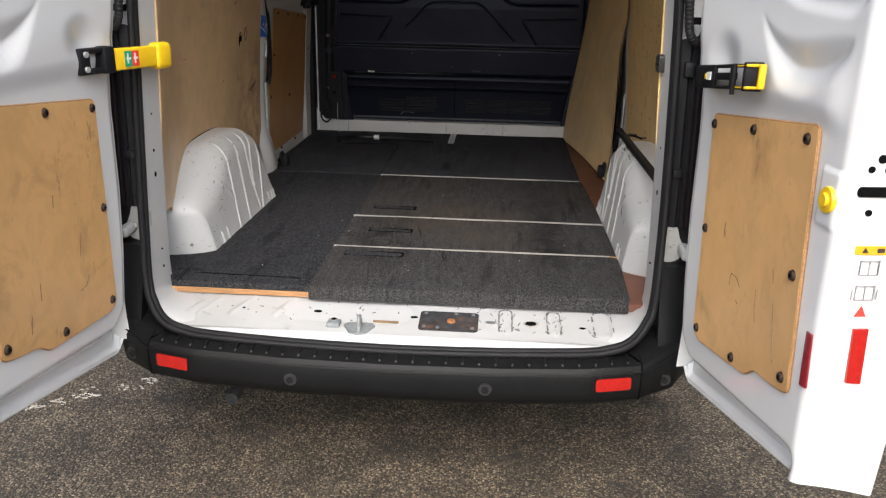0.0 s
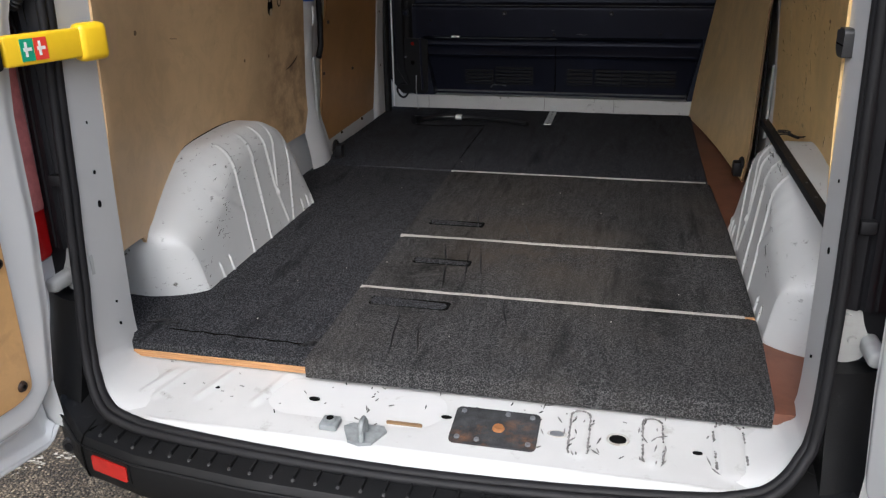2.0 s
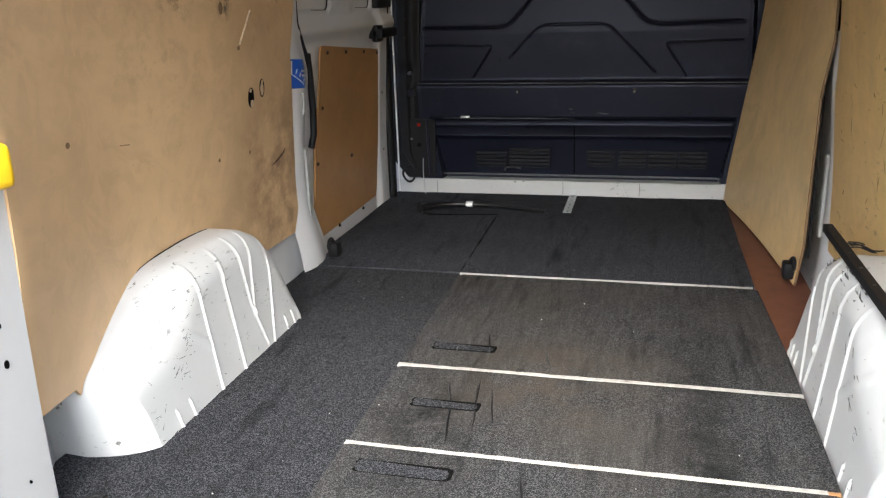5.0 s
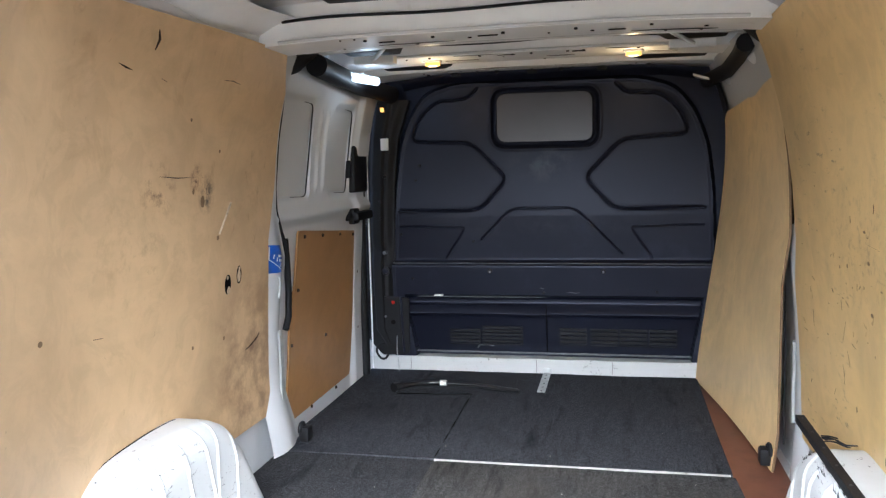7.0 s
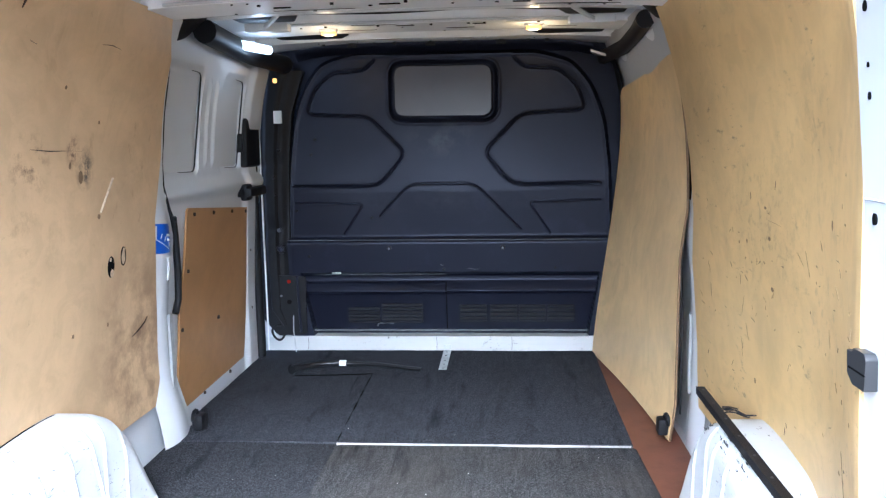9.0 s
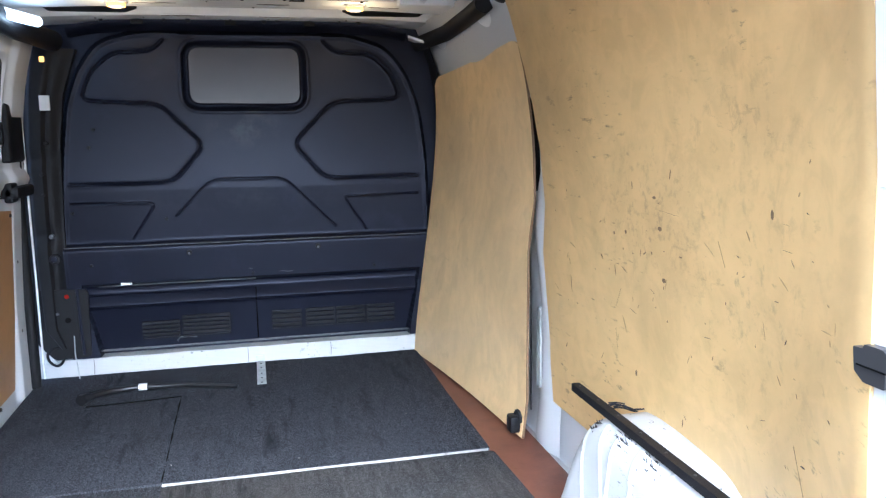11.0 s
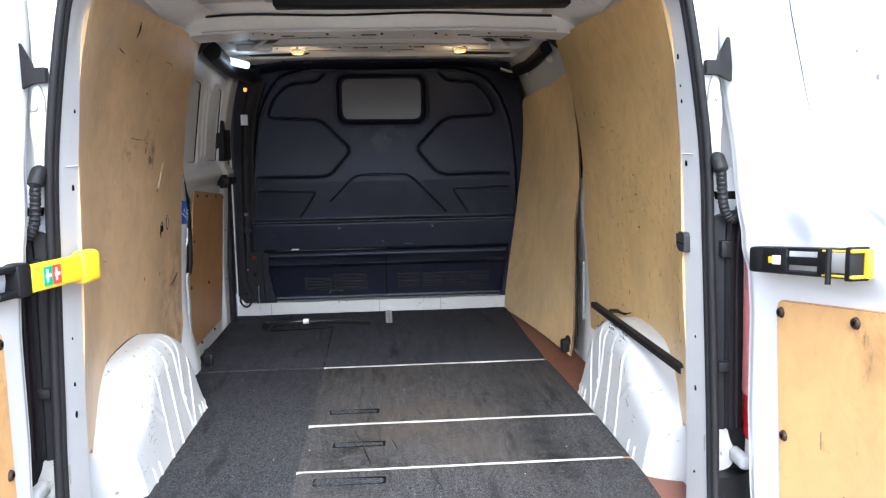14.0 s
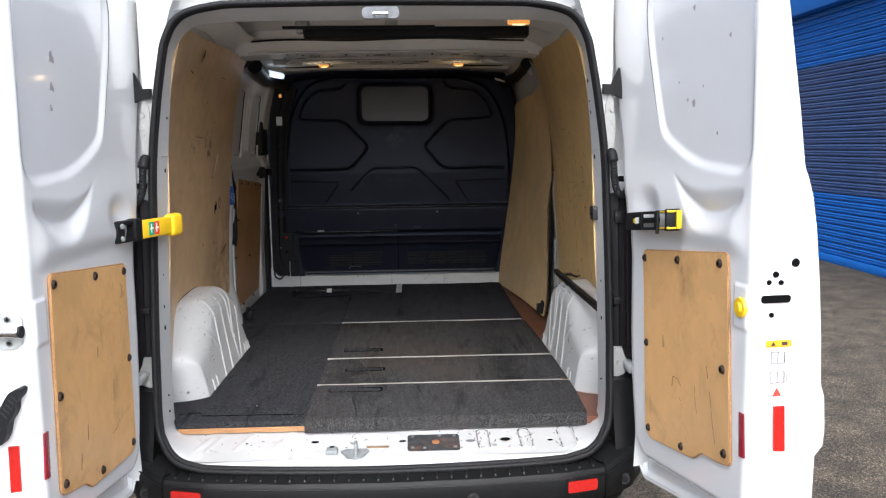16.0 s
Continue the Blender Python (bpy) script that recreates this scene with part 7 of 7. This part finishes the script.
for s in (-1, 1):
    bm = bmesh.new()
    sheet(bm, lambda u, v: (s * (lerp(0.670, 0.800, v) - 0.03 * math.sin(math.pi * u)), lerp(1.50, 1.76, u), lerp(2.02, 1.868 + 0.06 * u, v)), 14, 10,
          lambda u, v: (s * 0.84, lerp(1.48, 1.74, u), lerp(2.03, 1.87, v)))
    part("cant_cover", bm, BLACKP, van, "black plastic corner cover under the roof")
    bm = bmesh.new()
    pts = [(s * 0.72, 1.70, 1.93), (s * 0.74, 1.95, 1.925), (s * 0.745, 2.30, 1.91), (s * 0.70, 2.60, 1.90)]
    tube(bm, pts, 0.040 if s < 0 else 0.030, 12)
    part("side_rail_trim", bm, BLACKP, van, "black cover along the roof side")

for x, y, z, w, h in ((-0.565, 0.115, 1.9435, 0.085, 0.022), (0.565, 0.115, 1.9435, 0.085, 0.022), (-0.05, 1.34, 1.9405, 0.06, 0.012), (0.32, 1.36, 1.9405, 0.05, 0.010), (-0.36, 1.35, 1.9405, 0.05, 0.010),
                      (-0.1, 2.12, 1.9885, 0.07, 0.010), (0.18, 2.12, 1.9885, 0.05, 0.010), (0.05, 0.39, 1.9835, 0.08, 0.014)):
    bm = bmesh.new()
    prism(bm, rounded(w, h, h * 0.4), lambda a, b, d: (x + a, y + b, roof_z(y) - 0.022 * (abs(x + a) / 0.8) ** 4 + 0.0005 - d), 0.003)
    part("roof_slot", bm, HOLE, van)
for y, z in ((1.232, 1.945), (1.452, 1.945), (2.052, 1.993), (2.31, 1.993), (0.05, 1.95), (0.178, 1.95)):
    bm = bmesh.new()
    tube(bm, [(x, y, z + 0.002 - 0.022 * (abs(x) / 0.8) ** 4) for x in np.linspace(-0.66, 0.66, 24)], 0.005, 6)
    part("roof_flange", bm, WHITE, van)
for y, z, r in ((1.475, 2.0, 0.014), (2.04, 2.03, 0.012), (1.22, 2.0, 0.010)):
    bm = bmesh.new()
    tube(bm, [(x, y, z + 0.004 * math.sin(9 * x) - 0.022 * (abs(x) / 0.8) ** 4) for x in np.linspace(-0.64, 0.64, 24)], r * 0.45, 8)
    part("roof_harness", bm, BLACKP, van, "black sealant and harness line under the roof")

# slots, seams, plugs and end pockets in the roof pressings


def under_roof(x, y):
    return roof_z(y) - 0.022 * (abs(x) / 0.8) ** 4 - 0.001


rr = random.Random(41)
for y, spans in ((1.405, ((-0.40, -0.16), (0.36, 0.60))), (1.500, ((-0.62, -0.38), (0.40, 0.64))), (2.085, ((-0.30, -0.12), (0.28, 0.42))),
                 (2.215, ((-0.36, -0.22), (0.05, 0.16), (0.44, 0.55))), (2.54, ((-0.30, -0.14), (0.06, 0.20))), (0.150, ((-0.62, -0.52), (0.16, 0.24))), (0.40, ((-0.25, -0.12), (0.30, 0.36)))):
    for x0, x1 in spans:
        bm = bmesh.new()
        n_ = 8
        tube(bm, [(lerp(x0, x1, k / n_), y + 0.002 * math.sin(3 * k), under_roof(lerp(x0, x1, k / n_), y)) for k in range(n_ + 1)], lambda t: 0.0010 + 0.0014 * math.sin(math.pi * min(0.98, max(0.02, t))), 5)
        part("roof_slot", bm, INK if rr.random() < 0.3 else DIRT, van)
for k in range(26):
    y = rr.choice((1.27, 1.36, 1.42, 2.11, 2.17, 2.25, 2.29, 0.10, 0.14, 2.60))
    x = rr.uniform(-0.58, 0.58)
    bm = bmesh.new()
    cyl(bm, (x, y, under_roof(x, y) + 0.003), (x, y, under_roof(x, y) - 0.0015), rr.choice((0.003, 0.004, 0.006)), None, 10)
    part("roof_plug", bm, HOLE, van)
for s in (-1, 1):
    for y0, y1, x0, x1, z in ((1.50, 1.68, 0.40, 0.70, 2.008), (1.80, 2.03, 0.44, 0.70, 2.006), (2.33, 2.50, 0.36, 0.68, 2.000)):
        bm = bmesh.new()
        prism(bm, soften([(x0, y0 + 0.05), (x0 + 0.10, y0), (x1, y0), (x1, y1), (x0 + 0.06, y1)], 0.02, True)[:-1], lambda a, b, d: (s * a, b, z - d), 0.006)
        part("roof_pocket", bm, BLACKP, van, "dark open pocket beside the roof pressing")
    bm = bmesh.new()
    box(bm, (min(s * 0.50, s * 0.66), 1.93, 1.955), (max(s * 0.50, s * 0.66), 1.985, 1.985), 0.006)
    tube(bm, [(s * 0.50, 1.80, 1.99), (s * 0.56, 1.90, 1.975), (s * 0.60, 1.96, 1.965)], 0.008, 8)
    part("roof_bracket", bm, SKINGREY, van, "pale folded steel roof bracket")
bm = bmesh.new()
sheet(bm, lambda u, v: (lerp(0.63, 0.71, v) + 0.02 * u, lerp(2.46, 2.56, u), lerp(1.910, 1.885, v)), 6, 3, lambda u, v: (lerp(0.63, 0.71, v) + 0.02 * u, lerp(2.46, 2.56, u), lerp(1.920, 1.895, v)))
part("corner_bracket", bm, WHITE, van, "white bracket at the roof corner")

bm = bmesh.new()
sheet(bm, lambda u, v: (lerp(0.755, 0.868, v) - 0.004 * math.sin(9 * u + 3 * v) - 0.003 * math.sin(17 * u), lerp(1.72, 2.58, u), lerp(1.905, 1.70, v)), 40, 14,
      lambda u, v: (lerp(0.775, 0.888, v), lerp(1.72, 2.58, u), lerp(1.905, 1.70, v)))
part("corner_gusset", bm, SKINGREY, van, "white creased steel gusset under the roof corner")

# loose ply sheet leaning by the bulkhead on the blank side
bm = bmesh.new()


def lean_ply(u, v, off=0.0):
    y = lerp(2.66, 1.57, u)
    z = lerp(0.575, lerp(1.765, 1.815, u) - 0.02 * max(0, (u - 0.9) / 0.1) ** 3 - 0.03 * max(0, (0.06 - u) / 0.06) ** 2, v)
    x_far = lerp(0.668, 0.802, smooth01(v * 0.9 + 0.05)) + 0.012 * math.sin(math.pi * v) - tumble(z) * 0.25
    x_near = table(z, [0.575, 0.613, 0.70, 0.973, 1.18, 1.264, 1.331, 1.456, 1.562, 1.661, 1.728, 1.80], [0.795, 0.800, 0.810, 0.812, 0.814, 0.825, 0.835, 0.832, 0.825, 0.812, 0.800, 0.782])
    return (lerp(x_far, x_near, u) + 0.014 * math.sin(math.pi * u) + off, y, z)


sheet(bm, lean_ply, 36, 60, lambda u, v: lean_ply(u, v, 0.006))
ply_sheet = solo("plywood_sheet", bm, PLYLEAN, "bowed pale plywood sheet standing against the van side", "plywood sheet")

# dark strip laid over the near edge of the sheet
bm = bmesh.new()
tube(bm, [(lambda q: (q[0] + 0.0005, q[1] - 0.001, q[2]))(lean_ply(1.0, v, 0.003)) for v in np.linspace(0.002, 0.998, 50)], 0.0042, 8)
part("edge_strip", bm, DARKEDGE, ply_sheet, "dark strip along the near plywood edge")

# ---- floor covering ----
bm = bmesh.new()


def carpet_h(x, y):
    return FLOOR + 0.0125 + 0.0025 * noise.noise((x * 3, y * 3, 0.3)) + 0.001 * noise.noise((x * 14, y * 14, 0.7))


def left_edge(y):
    return table(y, [0.0, 0.05, 0.09, 0.14, 0.2, 1.06, 1.10, 1.50, 1.66, 2.66], [-0.712, -0.735, -0.775, -0.83, -0.868, -0.862, -0.845, -0.845, -0.862, -0.858])


sheet(bm, lambda u, v: (lerp(left_edge(lerp(0.004, 1.515, v)), -0.275, u), lerp(0.004, 1.515, v), carpet_h(lerp(left_edge(lerp(0.004, 1.515, v)), -0.275, u), lerp(0.004, 1.515, v))), 24, 60,
      lambda u, v: (lerp(left_edge(lerp(0.004, 1.515, v)), -0.275, u), lerp(0.004, 1.515, v), FLOOR + 0.0005 - (0.0085 if v < 0.004 else 0.0)))
left_carpet = solo("carpet", bm, LEFTCARPET, "charcoal ribbed carpet laid on the ply floor", "carpet")
bm = bmesh.new()


def front_right(y):
    return table(y, [1.50, 2.0, 2.66], [0.672, 0.672, 0.675])


sheet(bm, lambda u, v: (lerp(left_edge(lerp(1.518, 2.665, v)), front_right(lerp(1.518, 2.665, v)), u), lerp(1.518, 2.665, v), carpet_h(u * 1.5, lerp(1.518, 2.665, v)) + 0.004), 50, 40,
      lambda u, v: (lerp(left_edge(lerp(1.518, 2.665, v)), front_right(lerp(1.518, 2.665, v)), u), lerp(1.518, 2.665, v), FLOOR + 0.0005))
front_carpet = solo("carpet", bm, CARPET, "dark charcoal carpet reaching the bulkhead", "carpet")
for a, b in (((-0.66, 0.075), (-0.30, 0.066)),):
    bm = bmesh.new()
    tube(bm, [(lerp(a[0], b[0], k / 12), lerp(a[1], b[1], k / 12) + 0.003 * math.sin(k * 2.7), FLOOR + 0.0140) for k in range(13)], lambda t: 0.0012 + 0.0014 * math.sin(23 * t) ** 2, 6)
    part("cut_seam", bm, HOLE, left_carpet)

for pts in ([(-0.62, 2.255), (-0.45, 2.265), (-0.29, 2.285)],):
    bm = bmesh.new()
    line = []
    for a, b in zip(pts, pts[1:]):
        line += [(lerp(a[0], b[0], t / 8), lerp(a[1], b[1], t / 8), FLOOR + 0.0165) for t in range(9)]
    tube(bm, line, 0.003, 6)
    part("cut_seam", bm, HOLE, front_carpet)
bm = bmesh.new()
tube(bm, [(-0.290 + 0.003 * math.sin(5 * y), y, carpet_h(0.75, y) + 0.0035) for y in np.linspace(1.53, 2.285, 30)], lambda t: 0.0022 + 0.0012 * math.sin(31 * t), 6)
part("cut_seam", bm, HOLE, front_carpet)
for cx, cy, r in ((-0.305, 0.062, 0.012), (-0.70, 0.105, 0.018), (-0.67, 0.098, 0.014), (-0.295, 0.075, 0.009)):
    bm = bmesh.new()
    tube(bm, [(cx + r * 1.6 * math.cos(k * 0.7) * (0.6 + 0.4 * math.sin(k * 2.1)), cy + r * 0.6 * math.sin(k * 1.1), FLOOR + 0.0145) for k in range(9)], 0.004, 6)
    part("frayed_tuft", bm, RUBBER, left_carpet)
bm = bmesh.new()
rb = random.Random(33)
for k in range(26):
    x, y, r = rb.uniform(-0.62, 0.64), rb.uniform(0.02, 2.5), rb.uniform(0.0008, 0.0018)
    z = 0.5885 if x > -0.28 and y < 1.49 else 0.5835
    bmesh.ops.create_icosphere(bm, subdivisions=1, radius=r, matrix=Matrix.Translation((x, y, z)))
solo("carpet_litter", bm, JOINT, "pale grit and fluff scattered on the carpet", "litter", "stuff")

# the folding mat: three carpeted boards with pale joints
mat_thing = tagged(new("folding_mat"), "worn charcoal carpeted folding mat with pale joints", "mat")
mat_thing.location = (0, 0, 0)


def mat_right(y):
    return table(y, [-0.02, 0.25, 0.5, 1.0, 1.5], [0.682, 0.696, 0.697, 0.694, 0.676])


for y0, y1, ztop in ((-0.012, 0.378, 0.588), (0.394, 0.768, 0.5865), (0.784, 1.490, 0.586)):
    bm = bmesh.new()

    def top(u, v):
        y = lerp(y0, y1, v)
        x = lerp(-0.282, mat_right(y), u)
        e = min(u, 1 - u) * 0.97
        fz = min(v, 1 - v) * (y1 - y0)
        drop = 0.0025 * (e < 0.004) + 0.0025 * (fz < 0.004)
        return (x, y, ztop - drop + 0.002 * noise.noise((x * 5, y * 5, 1.7)))
    sheet(bm, top, 70, 36, lambda u, v: (lerp(-0.282, mat_right(lerp(y0, y1, v)), u), lerp(y0, y1, v), 0.5415 if lerp(y0, y1, v) < 0.04 else FLOOR + 0.001))
    part("mat_board", bm, MATCARPET, mat_thing)
for y0, x1 in ((0.386, 0.672), (0.776, 0.694), (1.5045, 0.665)):
    bm = bmesh.new()
    w = 0.0062 if y0 < 1.4 else 0.0006
    rj = random.Random(3)
    ks = 40
    lo = [(lerp(-0.284, x1, k / ks), y0 - w + rj.uniform(-0.0015, 0.0015)) for k in range(ks + 1)]
    hi = [(lerp(-0.284, x1, k / ks), y0 + w + rj.uniform(-0.0015, 0.0015)) for k in range(ks, -1, -1)]
    prism(bm, lo + hi, lambda a, b, d: (a, b, FLOOR + 0.002 + d), 0.0185 if y0 < 1.4 else 0.0172)
    part("joint_strip", bm, JOINT, mat_thing, "pale plastic joint strip")
bm = bmesh.new()
box(bm, (0.673, 0.380, FLOOR + 0.002), (0.695, 0.392, FLOOR + 0.0195), 0.001)
part("joint_end", bm, PLYEDGE, mat_thing)
for x0, x1, y, w in ((-0.225, -0.035, 0.298, 0.017), (-0.185, -0.035, 0.577, 0.012), (-0.215, -0.055, 0.893, 0.013)):
    bm = bmesh.new()
    prism(bm, [(a + (x0 + x1) / 2, b + y) for a, b in rounded(x1 - x0, w * 2, w * 0.6)], lambda a, b, d: (a, b, 0.5875 + d + 0.003 * math.sin(a * 22)), 0.004)
    strap_ = part("pull_strap", bm, LEFTCARPET, mat_thing, "dark carpet pull tab in a cut slot")
    rim = [(a + (x0 + x1) / 2, b + y) for a, b in rounded(x1 - x0 + 0.006, w * 2 + 0.004, w * 0.6)]
    bm = bmesh.new()
    tube(bm, [(a + 0.002 * math.sin(k * 2.3), b + 0.0015 * math.sin(k * 1.7), 0.5885) for k, (a, b) in enumerate(rim)], lambda t: 0.0022 + 0.0026 * smooth01((math.sin(6.28 * t + 0.3) + 0.3) / 0.6) + 0.0011 * math.sin(23 * t), 6, True)
    part("cut_edge", bm, HOLE, strap_)
for x0, y0, L in ((-0.138, 0.235, 0.20), (-0.078, 0.19, 0.13), (-0.13, 0.70, 0.11), (0.08, 0.92, 0.12), (-0.10, 0.60, 0.20), (-0.055, 0.71, 0.24), (-0.015, 0.66, 0.16), (-0.09, 1.02, 0.15), (0.10, 0.33, 0.12)):
    bm = bmesh.new()
    pts = [(x0 + 0.0012 * math.sin(k * 1.3) + 0.030 * k / 8, y0 - L * k / 8, 0.5886) for k in range(9)]
    tube(bm, pts, lambda t: 0.0019 * math.sin(math.pi * min(0.95, max(0.05, t))) + 0.0004, 6)
    part("crease", bm, RUBBER, mat_thing)

# loose things
bar = tagged(new("wheel_brace"), "black steel bar with a paper label lying on the carpet", "tool")
bm = bmesh.new()
tube(bm, [(-0.625, 2.30, 0.600), (-0.60, 2.335, 0.598), (-0.55, 2.375, 0.597), (-0.47, 2.395, 0.597), (-0.30, 2.380, 0.597), (-0.09, 2.315, 0.594)], lambda t: 0.0125 - 0.004 * t, 12)
part("rod", bm, GLOSSBLK, bar)
bm = bmesh.new()
cyl(bm, (-0.638, 2.275, 0.601), (-0.618, 2.312, 0.601), 0.021, 0.017, 16)
part("socket", bm, GLOSSBLK, bar)
bm = bmesh.new()
tube(bm, [(-0.455, 2.395, 0.597), (-0.425, 2.394, 0.597)], 0.0135, 10)
part("paper_label", bm, LABELW, bar)

bracket = tagged(new("floor_bracket"), "pale perforated metal strap bracket fixed on the carpet edge", "bracket")
bm = bmesh.new()
box(bm, (-0.016, 2.335, 0.5855), (0.019, 2.655, 0.589), 0.001)
box(bm, (-0.016, 2.650, 0.5855), (0.019, 2.6545, 0.612), 0.001)
part("strap", bm, STEEL, bracket)
for y in (2.35, 2.41, 2.47, 2.55, 2.61):
    bm = bmesh.new()
    cyl(bm, (0.002, y, 0.5885), (0.002, y, 0.5898), 0.0045, None, 12)
    part("hole", bm, HOLE, bracket)

rail = tagged(new("black_rail"), "black steel rail lying across the wheel arch top", "rail")
bm = bmesh.new()
a, b = Vector((0.770, 1.085, 0.905)), Vector((0.765, 0.165, 0.908))
d = (b - a).normalized()
m = Matrix.Translation(a) @ d.to_track_quat("X", "Z").to_matrix().to_4x4()
L = (b - a).length
prism(bm, [(-0.0105, 0.009), (0.0105, 0.009), (0.0105, 0.006), (-0.0075, 0.006), (-0.0075, -0.010), (-0.0105, -0.010)], lambda p, q, s: m @ Vector((s, p, q)), L)
part("angle_bar", bm, BLACKP, rail)
for k in range(9):
    bm = bmesh.new()
    c = m @ Vector((lerp(0.03, L - 0.03, k / 8), 0.0, 0.0088))
    cyl(bm, c, c + Vector((0, 0, 0.0018)), 0.003, None, 8)
    part("rivet", bm, STUD, rail)
rt = random.Random(9)
bm = bmesh.new()
for k in range(6):
    y0, z0 = 0.905 + 0.012 * rt.uniform(-1, 1), 0.909 + 0.002 * k
    tube(bm, [(0.782 + 0.010 * q + 0.003 * rt.uniform(-1, 1), y0 - 0.006 * q + 0.006 * rt.uniform(-1, 1), z0 + 0.004 * math.sin(q)) for q in range(rt.randint(4, 7))], 0.0016, 6)
solo("cable_scrap", bm, BLACKP, "tangled scrap of thin black cable on the wheel arch", "cable")
